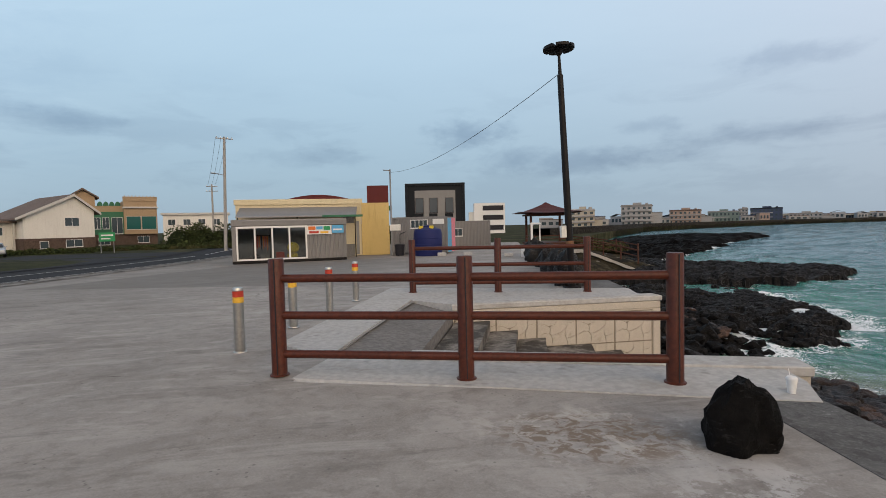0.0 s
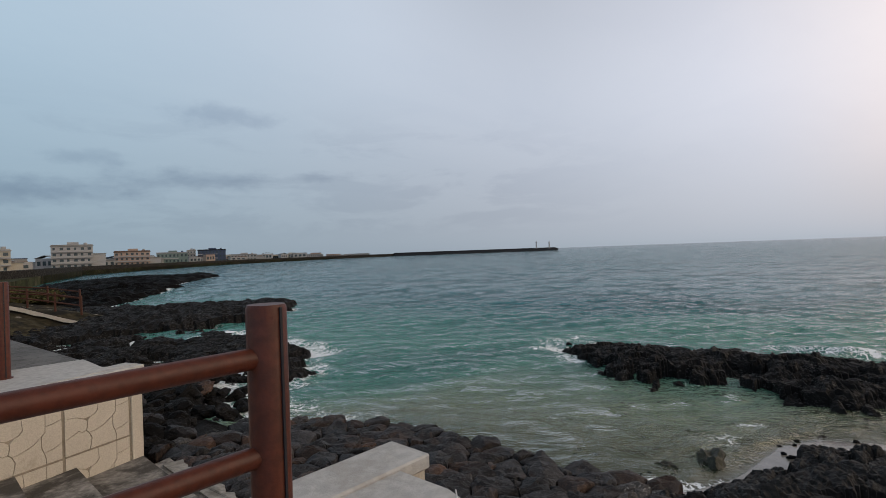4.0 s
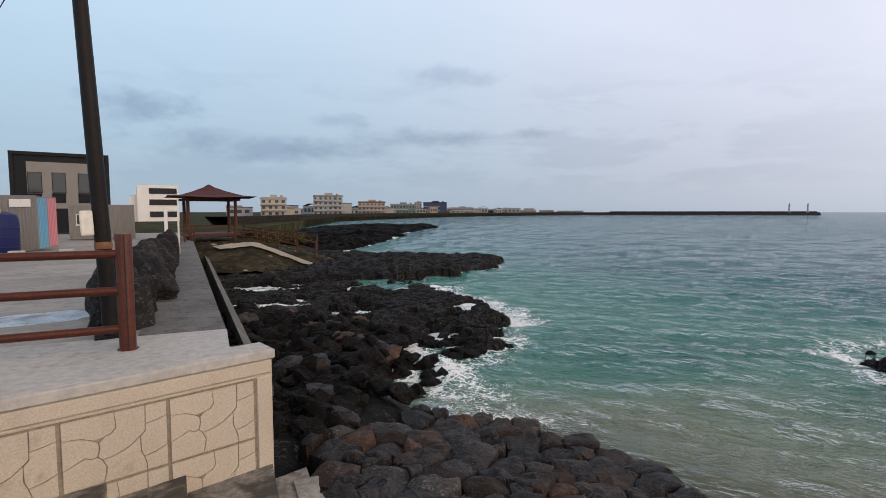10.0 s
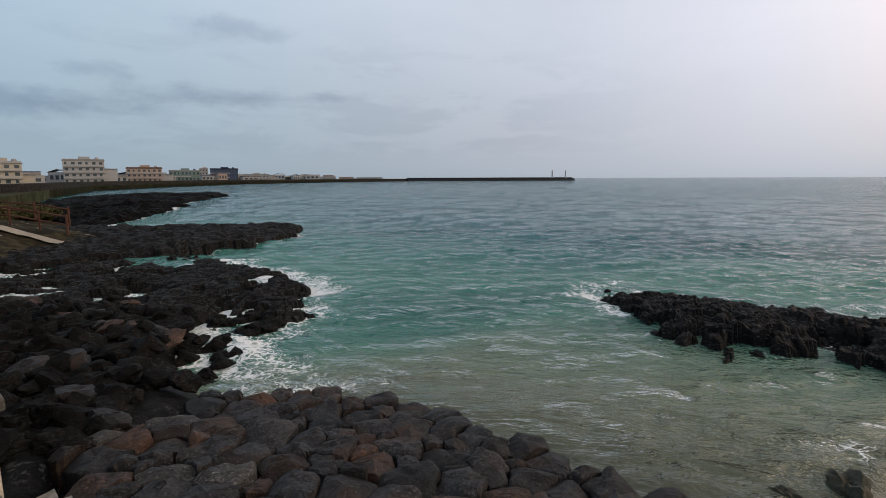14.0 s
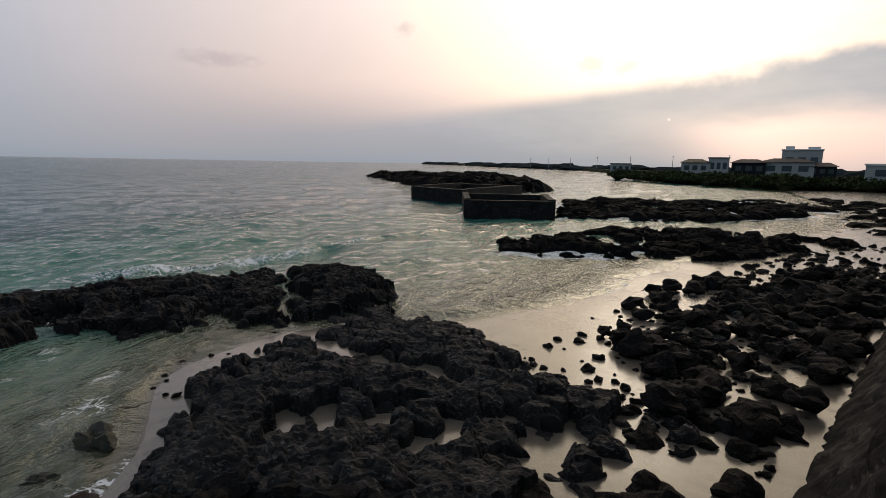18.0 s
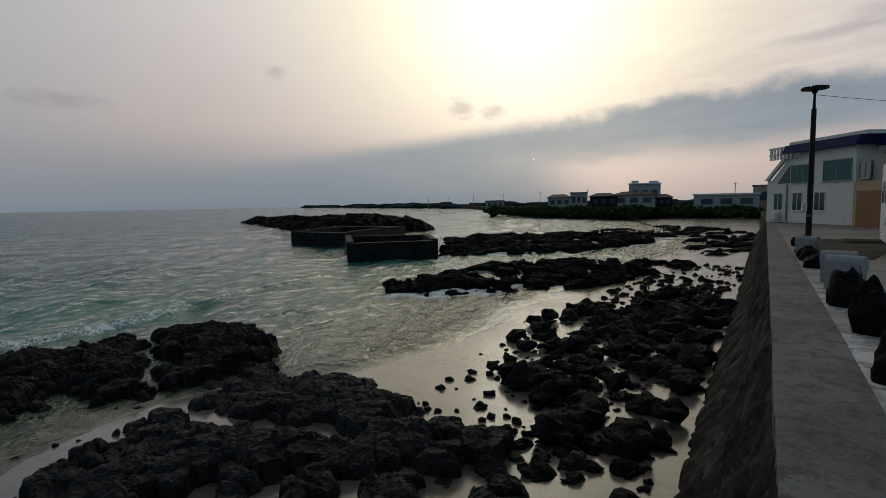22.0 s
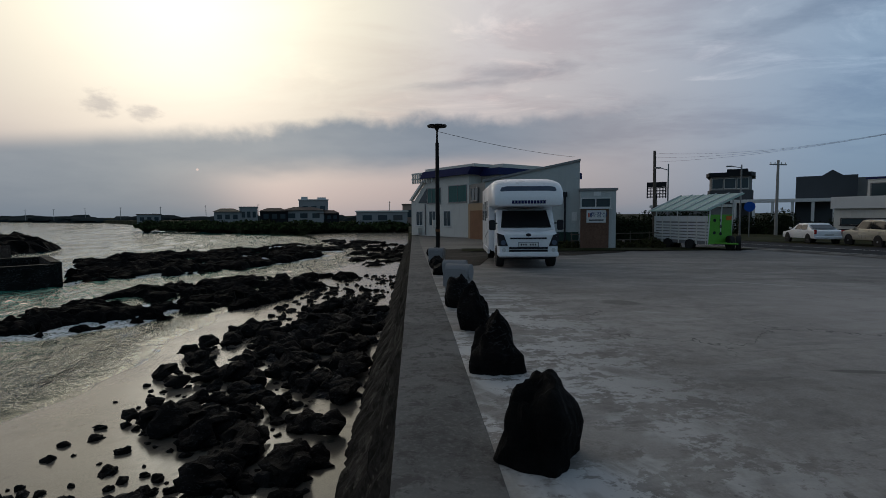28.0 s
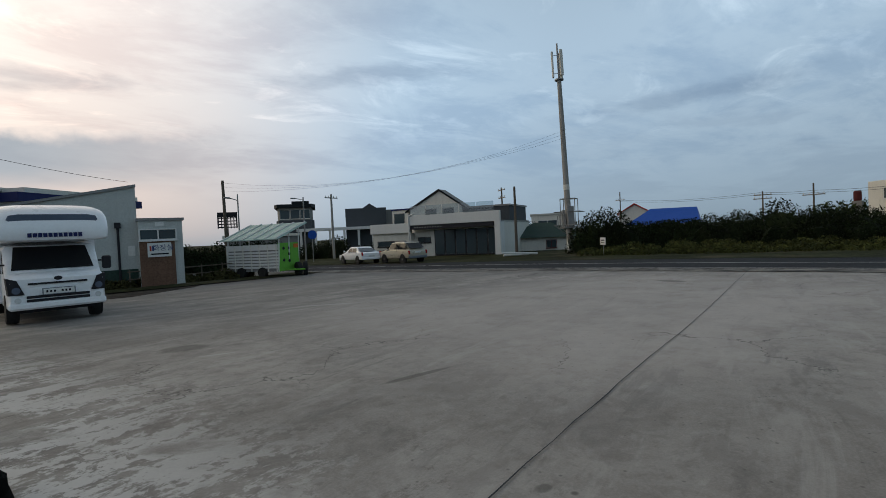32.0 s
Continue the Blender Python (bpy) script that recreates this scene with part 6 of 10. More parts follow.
def revetment():
    rnd = random.Random(11)
    sites, sizes = [], []
    for want in (0.56, 0.42, 0.30, 0.19):
        for _ in range(2400):
            x, y = rnd.uniform(3.0, 10.0), rnd.uniform(0.9, 14.2)
            if all(math.hypot(x - a, (y - b) * 1.25) > (want + s) * 0.47 for (a, b), s in zip(sites, sizes)) and (want > 0.5 or rnd.random() < 0.55):
                sites.append((x, y))
                sizes.append(want)
    arr = np.array(sites)
    sd = inside(REVET, arr[:, 0], arr[:, 1])
    w = thing("rock_revetment", pose(0, 0, 0), "slope of large fitted dark basalt stones down to the sea", "rock slope", kind="structure")
    rest, order = Geo(), sorted(range(len(sites)), key=lambda k: math.hypot(sites[k][0] - 3.6, sites[k][1] - 7.6))
    count = 0
    for i in order:
        sx, sy = sites[i]
        if sd[i] < 0.08:
            continue
        poly = [(sx - 1.2, sy - 1.2), (sx + 1.2, sy - 1.2), (sx + 1.2, sy + 1.2), (sx - 1.2, sy + 1.2)]
        near = np.argsort((arr[:, 0] - sx) ** 2 + (arr[:, 1] - sy) ** 2)[1:15]
        for j in near:
            ox, oy = sites[j]
            share = 0.5 + 0.42 * (sizes[i] - sizes[j]) / (sizes[i] + sizes[j])
            poly = clip_cell(poly, sx + (ox - sx) * share, sy + (oy - sy) * share, ox - sx, oy - sy)
        if len(poly) < 3:
            continue
        ring = []
        for k in range(len(poly)):
            p, q = poly[k], poly[(k + 1) % len(poly)]
            for u in (0.10, 0.36, 0.64, 0.90):
                ring.append((p[0] + (q[0] - p[0]) * u + rnd.uniform(-0.03, 0.025), p[1] + (q[1] - p[1]) * u + rnd.uniform(-0.03, 0.025)))
        n = len(ring)
        tilt = (rnd.uniform(-0.13, 0.09), rnd.uniform(-0.10, 0.10))
        lift = rnd.uniform(-0.05, 0.04)
        cuts = [(rnd.uniform(0, 6.28), rnd.uniform(0.25, 0.75), rnd.uniform(0.10, 0.30) * sizes[i]) for _ in range(rnd.choice((1, 2, 3)))]
        v = []
        for sc, dz in ((0.93, -0.42), (0.985, -0.13), (0.975, -0.055), (0.94, -0.012), (0.80, 0.010), (0.55, 0.018), (0.28, 0.022)):
            for a, b in ring:
                x, y2 = sx + (a - sx) * sc, sy + (b - sy) * sc
                bump = 0.055 * noise.noise(Vector((x * 2.2, y2 * 2.2, i))) + 0.045 * noise.noise(Vector((x * 6, y2 * 6, i))) + 0.022 * noise.noise(Vector((x * 17, y2 * 17, i)))
                h = dz + (x - sx) * tilt[0] + (y2 - sy) * tilt[1] + (bump if dz > -0.2 else 0)
                for turn, fall, start in cuts:
                    h = min(h, 0.02 + 0.3 * bump - fall * ((x - sx) * math.cos(turn) + (y2 - sy) * math.sin(turn) - start))
                v.append((x - sx, y2 - sy, max(h, -0.42)))
        v.append((0, 0, 0.03))
        f = [(r * n + k, r * n + (k + 1) % n, (r + 1) * n + (k + 1) % n, (r + 1) * n + k) for r in range(6) for k in range(n)]
        f += [(6 * n + k, 6 * n + (k + 1) % n, 7 * n) for k in range(n)]
        if count >= 300:
            rest.add(v, f, pose(sx, sy, revet_z(sx, sy) + lift))
            continue
        g = Geo()
        g.add(v, f)
        pick = rnd.random()
        dry = sx < 5.6
        part("stone", g, M_STONE_PALE if pick < (0.16 if dry else 0.5 if math.hypot(sx - 8.25, sy - 5.5) < 0.8 else 0.02) else M_STONE_BROWN if pick < (0.42 if dry else 0.16) else M_STONE, w, smooth=20, m=pose(sx, sy, revet_z(sx, sy) + lift))
        count += 1
    tagged(part("seaward_stones", rest, M_STONE_J, w, "wet black stones at the water's edge", smooth=20), kind="stuff")
    # rubble bed seen in the gaps
    gx2, gy3 = np.meshgrid(np.arange(3.3, 10.2, 0.3), np.arange(0.6, 14.4, 0.3))
    ok = inside(REVET, gx2, gy3) > -0.1
    zz = np.vectorize(revet_z)(gx2, gy3) - 0.24
    keep = ok[:-1, :-1] & ok[1:, :-1] & ok[:-1, 1:] & ok[1:, 1:]
    v, f = compact(np.stack([gx2, gy3, zz], -1).reshape(-1, 3), grid_faces(*gx2.shape, keep))
    b = sheet("rubble_bed", v, f, M_BASALT_WET)
    b.parent = w


revetment()


# ---- loose beach rocks ----
def scatter():
    rnd = random.Random(23)
    kinds = []
    for i in range(11):
        g = rock_geo(50 + i * 2.9, 1.0, rnd.uniform(0.7, 0.95), rnd.uniform(0.45, 0.68), 0.42, 3, 0.2)
        me = g.ob("beach_rock", M_BASALT if i < 9 else M_STONE_BROWN if i < 10 else M_STONE, smooth=24)
        kinds.append(me.data)
        bpy.data.objects.remove(me)
    areas = [
        ([(3.5, 12.0), (5.8, 13.9), (5.8, 16.3), (6.9, 17.6), (7.8, 19.4), (6.5, 22), (3.0, 23), (3.0, 13.5)], 250, 110, 0.12, 0.40, "north"),
        ([(7.0, -0.9), (7.9, -2.4), (9.8, -3.0), (10.9, -5.2), (11.9, -8.0), (11.7, -12), (9.4, -17), (7.6, -14), (6.2, -6), (5.6, -2)], 250, 100, 0.07, 0.42, "south"),
        ([(4.9, 1.8), (6.2, 3.6), (7.4, 4.9), (8.6, 5.6), (9.2, 5.2), (7.4, 3.2), (6.0, 0.6), (5.3, -0.6)], 60, 40, 0.12, 0.34, "foot"),
        ([(7.2, -0.4), (10.3, -1.2), (10.6, -3.8), (8.2, -2.6)], 22, 16, 0.04, 0.15, "sand"),
        ([(8.4, -17), (11.8, -12), (13.0, -16), (12.0, -27), (9.4, -26)], 170, 20, 0.05, 0.26, "sand"),
        ([(5.8, -1.5), (8.5, -1.2), (11.3, -4.6), (12.6, -9), (12.2, -14), (9.6, -19), (7.0, -9)], 260, 0, 0.04, 0.17, "sand"),
        ([(5.2, -0.6), (7.4, 0.0), (8.6, -2.8), (7.6, -5.0), (5.8, -4.2)], 80, 0, 0.05, 0.26, "sand"),
        ([(5.7, 14.3), (7.4, 16.4), (9.8, 18.2), (10.6, 19.4), (8.6, 20.6), (6.2, 17.6)], 44, 44, 0.10, 0.34, "inlet"),
        ([(12.5, 2.5), (15.5, 2.2), (15.5, 6.0), (13.0, 6.5), (11.0, 6.0)], 26, 0, 0.04, 0.12, "sand"),
        ([(9.6, 6.0), (12.0, 5.0), (15.5, 4.0), (15.6, 8.0), (15.0, 11.5), (11.5, 11.0), (9.6, 8.5)], 150, 0, 0.02, 0.07, "sand"),
    ]
    rest_v, rest_f, total = [], [], 0
    for poly, many, single, lo, hi, where in areas:
        xs, ys = [p[0] for p in poly], [p[1] for p in poly]
        done = 0
        while done < many:
            x, y = rnd.uniform(min(xs), max(xs)), rnd.uniform(min(ys), max(ys))
            if inside(poly, np.array([x]), np.array([y]))[0] < 0:
                continue
            u = rnd.random()
            r = lo + (hi - lo) * (u * 0.5 + 0.5 if done < single and hi > 0.3 else u ** 2.2)
            base = float(sand_z(np.array([x]), np.array([y]))[0])
            if where == "north":
                base = -1.75 - 0.10 * (x - 3.5)
            elif where == "foot":
                base = revet_z(x, y) - 0.12
            elif where == "south":
                base += 0.12
            elif where == "inlet":
                base = SEA - 0.04
            me = rnd.choice(kinds if where == "north" and done < single else kinds[:9])
            m = Matrix.LocRotScale((x, y, base - r * 0.18), Euler((rnd.uniform(-0.3, 0.3), rnd.uniform(-0.3, 0.3), rnd.uniform(0, 6.28))), (r, r, r))
            if done < single:
                o = new("beach_rock", me)
                o.matrix_basis = m
                tagged(o, "rounded dark basalt rock lying on the shore", "rock", "shore rocks " + where)
            else:
                co = np.empty(len(me.vertices) * 3)
                me.vertices.foreach_get("co", co)
                fa = np.empty(len(me.polygons) * 3, int)
                me.polygons.foreach_get("vertices", fa)
                mm = np.array(m)
                rest_v.append(co.reshape(-1, 3) @ mm[:3, :3].T + mm[:3, 3])
                rest_f.append(fa.reshape(-1, 3) + total)
                total += len(me.vertices)
            done += 1
    tagged(sheet("shore_rocks", np.concatenate(rest_v), np.concatenate(rest_f), M_BASALT, smooth=False), "scattered small dark basalt rocks on the beach", "rocks", kind="stuff")
    # rubble under the north rocks
    gx2, gy3 = np.meshgrid(np.arange(2.6, 9, 0.3), np.arange(11.4, 23.5, 0.3))
    poly = [(2.9, 11.3), (4.6, 12.6), (5.9, 13.7), (5.7, 16.2), (6.4, 17.6), (7.4, 19.8), (6.6, 23), (2.4, 23.4)]
    d = inside(poly, gx2, gy3)
    zz = -1.78 - 0.11 * (gx2 - 3.5) - 0.5 * np.clip(0.5 - d, 0, 2) + 0.25 * (fbm(gx2 * 2, gy3 * 2, 3, 3.0) - 0.5)
    keep = (d > -0.4)[:-1, :-1]
    v, f = compact(np.stack([gx2, gy3, zz], -1).reshape(-1, 3), grid_faces(*gx2.shape, keep))
    tagged(sheet("rubble", v, f, M_BASALT_WET), "dark wet rubble between the shore rocks", "rubble", kind="stuff")


scatter()
for x, y, r, turn in ((10.95, 5.85, 0.40, 20), (10.35, 6.45, 0.22, 80)):
    o = rock_geo(71.0 + turn, r, r * 0.6, r * 0.5, 0.5, 4, 0.2).ob("weedy_rock", M_WEED, smooth=30, m=pose(x, y, float(sand_z(np.array([x]), np.array([y]))[0]) - 0.05, 0, 0, turn))
    tagged(o, "olive weed-covered rock awash in the shallow water", "rock")

# ---- building helpers ----
def win(parent, x0, x1, z0, z1, bars=1, frame=M_WHITE, pane=G_DARK, y=0.0, m=None, name="window", deep=0.05):
    """A window on the front plane: recessed pane behind a frame with bars and a sill."""
    m = m if m is not None else Matrix.Identity(4)
    w = part(name, Geo().box(x0, x1, y - deep, y + 0.02, z0, z0 + 0.05).box(x0, x1, y - deep, y + 0.02, z1 - 0.05, z1).box(x0, x0 + 0.05, y - deep, y + 0.02, z0 + 0.05, z1 - 0.05).box(x1 - 0.05, x1, y - deep, y + 0.02, z0 + 0.05, z1 - 0.05), frame, parent, m=m)
    n = bars + 1
    for i in range(n):
        a, b = x0 + 0.05 + (x1 - x0 - 0.1) * i / n, x0 + 0.05 + (x1 - x0 - 0.1) * (i + 1) / n
        part("pane", Geo().box(a + 0.02, b - 0.02, y - 0.018, y + 0.01, z0 + 0.06, z1 - 0.06), pane, w)
        if i:
            part("mullion", Geo().box(a - 0.025, a + 0.025, y - deep * 0.9, y + 0.01, z0 + 0.05, z1 - 0.05), frame, w)
    part("sill", Geo().box(x0 - 0.05, x1 + 0.05, y - deep - 0.05, y + 0.01, z0 - 0.05, z0), frame, w)
    return w


def face(w, d, side):
    """Turns the front plane of a w by d block to one of its sides."""
    return {"front": pose(0, 0, 0), "right": pose(w, 0, 0, 0, 0, 90), "left": pose(0, d, 0, 0, 0, -90), "back": pose(w, d, 0, 0, 0, 180)}[side]


def at_line(ax, ay, bx, by, z):
    """Local x runs from a to b; the front looks to the right of that way."""
    return pose(ax, ay, z, 0, 0, math.degrees(math.atan2(by - ay, bx - ax)))


def corrugated(x0, x1, y, z0, z1, pitch=0.16, deep=0.03):
    g = Geo()
    n = max(2, int((x1 - x0) / pitch))
    pts = []
    for i in range(n):
        a = x0 + (x1 - x0) * i / n
        s = (x1 - x0) / n
        pts += [(a, y), (a + s * 0.35, y), (a + s * 0.5, y - deep), (a + s * 0.85, y - deep)]
    pts.append((x1, y))
    v = [(x, yy, z) for x, yy in pts for z in (z0, z1)]
    g.add(v, [(2 * i, 2 * i + 2, 2 * i + 3, 2 * i + 1) for i in range(len(pts) - 1)])
    return g


def gable_roof(w, d, z, rise, over=0.35, thick=0.18):
    """Ridge along y; overhanging."""
    g = Geo()
    out = [(-over, z - over * rise / (w / 2)), (w / 2, z + rise), (w + over, z - over * rise / (w / 2)), (w + over, z - over * rise / (w / 2) + thick), (w / 2, z + rise + thick), (-over, z - over * rise / (w / 2) + thick)]
    return g.slab_y(out, -over, d + over)


# ---- white kiosk made of a container ----
kiosk = thing("kiosk", at_line(-15.4, 25.2, -10.0, 28.3, -0.33) @ Matrix.Diagonal((0.9, 0.9, 0.9, 1.0)), "grey container kiosk with white glass sliding doors standing on the lot", "kiosk")
part("floor_frame", Geo().box(0.0, 6.9, 0.0, 2.5, 0.02, 0.18, 0.02), M_DARKMETAL, kiosk)
shell = Geo().box(0, 0.10, 0, 2.5, 0.18, 2.62).box(6.8, 6.9, 0, 2.5, 0.18, 2.62).box(0.1, 6.8, 2.42, 2.5, 0.18, 2.62).box(0.1, 0.22, 0, 0.08, 0.18, 2.62).box(4.42, 4.5, 0, 0.08, 0.18, 2.62)
part("shell", shell, M_CONTAINER, kiosk, "grey metal shell")
part("panel", corrugated(4.5, 6.8, 0.03, 0.18, 2.3), M_CONTAINER, kiosk, "ribbed grey wall panel")
part("fascia", Geo().box(-0.03, 6.93, -0.05, 0.08, 2.32, 2.66, 0.02), M_CONTAINER, kiosk)
part("roof", Geo().box(-0.03, 6.93, 0.08, 2.55, 2.60, 2.72), M_GREYMETAL, kiosk)
part("inside_floor", Geo().box(0.12, 6.78, 0.08, 2.4, 0.18, 0.22), M_WOODBROWN, kiosk)
doors = part("door_frame", Geo().box(0.24, 4.42, -0.03, 0.07, 0.2, 0.30).box(0.24, 4.42, -0.03, 0.07, 2.18, 2.30), M_WHITE, kiosk, "white door frame")
for i in range(5):
    part("stile", Geo().box(0.24 + i * 1.02, 0.34 + i * 1.02, -0.03, 0.07, 0.30, 2.18), M_WHITE, doors)
for i in range(4):
    p = part("glass_pane", Geo().box(0.34 + i * 1.02, 1.26 + i * 1.02, 0.015, 0.025, 0.30, 2.18), G_CLEAR, doors)
    p.visible_shadow = False
part("banner", Geo().box(4.42, 5.95, -0.09, -0.07, 1.72, 2.28), M_WHITE, kiosk, "bright printed banner")
for i, (x, z, w, h, mt) in enumerate([(4.5, 2.0, 0.45, 0.22, M_ORANGE), (5.0, 2.02, 0.4, 0.2, M_SKYBLUE), (5.45, 1.98, 0.42, 0.24, M_SIGNGREEN), (4.55, 1.78, 0.6, 0.14, M_RED), (5.25, 1.77, 0.5, 0.13, M_YELLOW)]):
    part("banner_print", Geo().box(x, x + w, -0.098, -0.091, z, z + h), mt, kiosk)
part("banner", Geo().box(5.98, 6.72, -0.09, -0.07, 1.78, 2.28), M_SKYBLUE, kiosk, "blue and white printed banner")
part("banner_print", Geo().box(6.05, 6.62, -0.098, -0.091, 1.95, 2.05), M_WHITE, kiosk)
for x in (0.2, 3.4, 6.6):
    part("foot", Geo().box(x, x + 0.25, 0.1, 0.4, -0.06, 0.02), M_KERB, kiosk)
K = kiosk.matrix_basis


def goods(name, mt, g, label, cat):
    return tagged(g.ob(name, mt, m=K @ pose(0, 0, 0.22)), label, cat)


rk = thing("clothes_rack", K @ pose(1.7, 1.3, 0.22), "rack of orange and red clothes inside the kiosk", "clothes rack")
part("rail", Geo().rod((-0.5, 0, 1.5), (0.5, 0, 1.5), 0.02).rod((-0.5, 0, 0), (-0.5, 0, 1.5), 0.02).rod((0.5, 0, 0), (0.5, 0, 1.5), 0.02), M_DARKMETAL, rk)
for i in range(7):
    part("jacket", Geo().box(-0.42 + i * 0.12, -0.33 + i * 0.12, -0.25, 0.25, 0.55 + 0.1 * (i % 3), 1.46, 0.03), (M_ORANGE, M_RED, M_ORANGE, M_TEXT)[i % 4], rk)
goods("swim_ring", M_PLASTICYELLOW, Geo().lathe([(0.14, 0.0), (0.32, 0.02), (0.36, 0.14), (0.30, 0.27), (0.14, 0.24)], 18, pose(3.55, 1.0, 0.02)), "yellow swim ring on the kiosk floor", "swim ring")
goods("swim_ring", M_PLASTICYELLOW, Geo().lathe([(0.14, 0.0), (0.34, 0.02), (0.38, 0.15), (0.30, 0.29), (0.14, 0.24)], 18, pose(3.6, 1.05, 0.62, 70)), "yellow swim ring leaning upright in the kiosk", "swim ring")
goods("crate", M_RED, Geo().box(2.55, 3.05, 0.9, 1.3, 0, 0.42, 0.02), "red plastic crate on the kiosk floor", "crate")
goods("bag", M_TEXT, Geo().box(1.15, 1.6, 0.5, 0.85, 0, 0.3, 0.06), "dark bag on the kiosk floor", "bag")

# ---- cream building with red roof, lean-to and yellow end ----
cream = thing("cream_building", at_line(-18.7, 30.9, -11.1, 34.3, -0.42) @ Matrix.Diagonal((0.9, 0.9, 0.92, 1.0)), "low cream building with a dark red roof behind the kiosk", "building")
part("wall", Geo().box(0, 9.2, 0, 9, 0, 4.0), M_CREAM, cream)
part("parapet", Geo().box(-0.1, 9.3, -0.1, 0.15, 3.95, 4.35, 0.02), M_CREAM, cream)
part("lean_to_roof", Geo().add([(0.3, -2.4, 3.05), (8.6, -2.4, 3.05), (8.9, -0.05, 3.75), (0.3, -0.05, 3.75), (0.3, -2.4, 2.97), (8.6, -2.4, 2.97), (8.9, -0.05, 3.67), (0.3, -0.05, 3.67)], [(0, 1, 2, 3), (7, 6, 5, 4), (0, 4, 5, 1), (1, 5, 6, 2), (3, 2, 6, 7), (0, 3, 7, 4)]), M_GREYMETAL, cream, "grey sheet lean-to roof")
part("gutter", Geo().box(6.2, 9.1, -2.5, -2.38, 2.92, 3.08, 0.02), M_GREEN, cream, "dark green gutter")
part("side_panel", corrugated(7.8, 9.15, -0.06, 0, 3.0), M_CONTAINER, cream)
part("yellow_board", Geo().box(8.0, 8.75, -0.14, -0.10, 0.9, 2.5), M_CREAM, cream)
for x in (0.4, 4.4, 8.5):
    part("lean_to_post", Geo().box(x, x + 0.08, -2.35, -2.27, 0, 2.97), M_DARKMETAL, cream)
roofg = Geo()
arc = [(2.4 + 7.0 * i / 12, 4.05 + 0.75 * math.sin(math.pi * min(1, i / 12 * 0.9 + 0.04))) for i in range(13)]
roofg.slab_y([(2.4, 3.9)] + arc + [(9.4, 3.9)], 2.0, 8.5)
part("roof", roofg, M_REDROOF, cream, "curved dark red roof")
yel = thing("yellow_annex", at_line(-11.1, 34.2, -9.25, 34.75, -0.4) @ Matrix.Diagonal((0.92, 0.92, 0.93, 1.0)), "stained yellow annex with a red box on its roof", "building")
part("wall", Geo().box(0, 2.1, 0, 11, 0, 3.95), M_YELLOWWALL, yel)
part("white_door", Geo().box(-0.55, -0.03, -0.15, -0.02, 0, 3.0), M_CREAM, yel)
part("red_box", Geo().box(0.25, 2.15, 6.8, 10.2, 3.95, 5.8), M_REDROOF, yel, "red roof box")
part("door", Geo().box(-0.40, -0.18, -0.18, -0.15, 0.1, 2.6), M_GREYMETAL, yel)
part("beam", Geo().box(2.0, 2.4, 4.6, 8.2, 3.6, 3.9), M_GREEN, yel)

sp = thing("utility_pole", pose(-8.37, 32.2, -0.36), "thin grey metal pole with a meter box beside the yellow annex", "pole")
part("pole", Geo().lathe([(0.06, 0), (0.05, 5.65)], 10), M_GREYMETAL, sp, smooth=40)
part("arm", Geo().rod((0, 0, 5.58), (-0.45, -0.1, 5.62), 0.03), M_GREYMETAL, sp)
part("meter_box", Geo().box(-0.05, 0.65, -0.2, -0.05, 1.65, 2.05, 0.02), M_OFFWHITE, sp)
cable("cable", (1.40, 12.34, 5.0), (-8.37, 32.2, 5.1), 0.55, "black cable slung from the lamp post to a pole")


# ---- containers and tank ----
def container(m, w, label, ends):
    c = thing("shipping_container", m, label, "container", "site containers")
    part("body", Geo().box(0.02, w - 0.02, 0.04, 2.4, 0.12, 2.9), M_CONTAINER, c)
    part("front_panel", corrugated(0.05, w - 0.05, 0.03, 0.16, 2.82), M_CONTAINER, c, "ribbed grey steel side")
    for x in (0, w - 0.1):
        part("corner_post", Geo().box(x, x + 0.1, -0.01, 0.1, 0.06, 2.95), M_CONTAINER, c)
    part("rail", Geo().box(0, w, -0.01, 0.1, 2.82, 2.95), M_CONTAINER, c)
    part("rail", Geo().box(0, w, -0.01, 0.1, 0.06, 0.16), M_CONTAINER, c)
    if ends:
        e = corrugated(0.05, 1.2, 0.03, 0.16, 2.82)
        part("end_panel", e, M_SKYBLUE, c, "sky-blue end panel", m=pose(w, 0, 0, 0, 0, 90))
        part("end_panel", corrugated(1.25, 2.35, 0.03, 0.16, 2.82), M_PINK, c, "pink end panel", m=pose(w, 0, 0, 0, 0, 90))
    return c


c1 = container(at_line(-9.1, 34.7, -5.0, 34.2, -0.40) @ Matrix.Diagonal((0.74, 0.85, 0.88, 1.0)), 5.6, "grey corrugated container with blue and pink end panels", True)
win(c1, 2.0, 3.7, 2.05, 2.72, 3)
part("board", Geo().box(4.2, 5.3, -0.05, -0.02, 2.35, 2.75), M_WHITE, c1, "white name board")
part("hose", Geo().rod((0.9, -0.05, 0.2), (0.9, -0.05, 1.6), 0.03).rod((0.9, -0.05, 1.6), (1.5, -0.05, 1.8), 0.03), M_CABLE, c1)
c2 = container(at_line(-7.4, 49.8, -3.4, 50.4, -0.62) @ Matrix.Diagonal((0.87, 0.9, 0.88, 1.0)), 4.7, "plain grey container on the lot edge", False)
win(c2, 0.5, 1.5, 1.25, 2.15, 1)
tank = thing("water_tank", pose(-5.8, 31.5, -0.35) @ Matrix.Diagonal((0.74, 0.74, 0.93, 1.0)), "round dark blue plastic water tank beside a container", "water tank")
part("body", Geo().lathe([(1.12, 0), (1.2, 0.1), (1.22, 1.5), (1.12, 1.8), (0.6, 1.95), (0.3, 1.97)], 28), M_NAVY, tank, smooth=40)
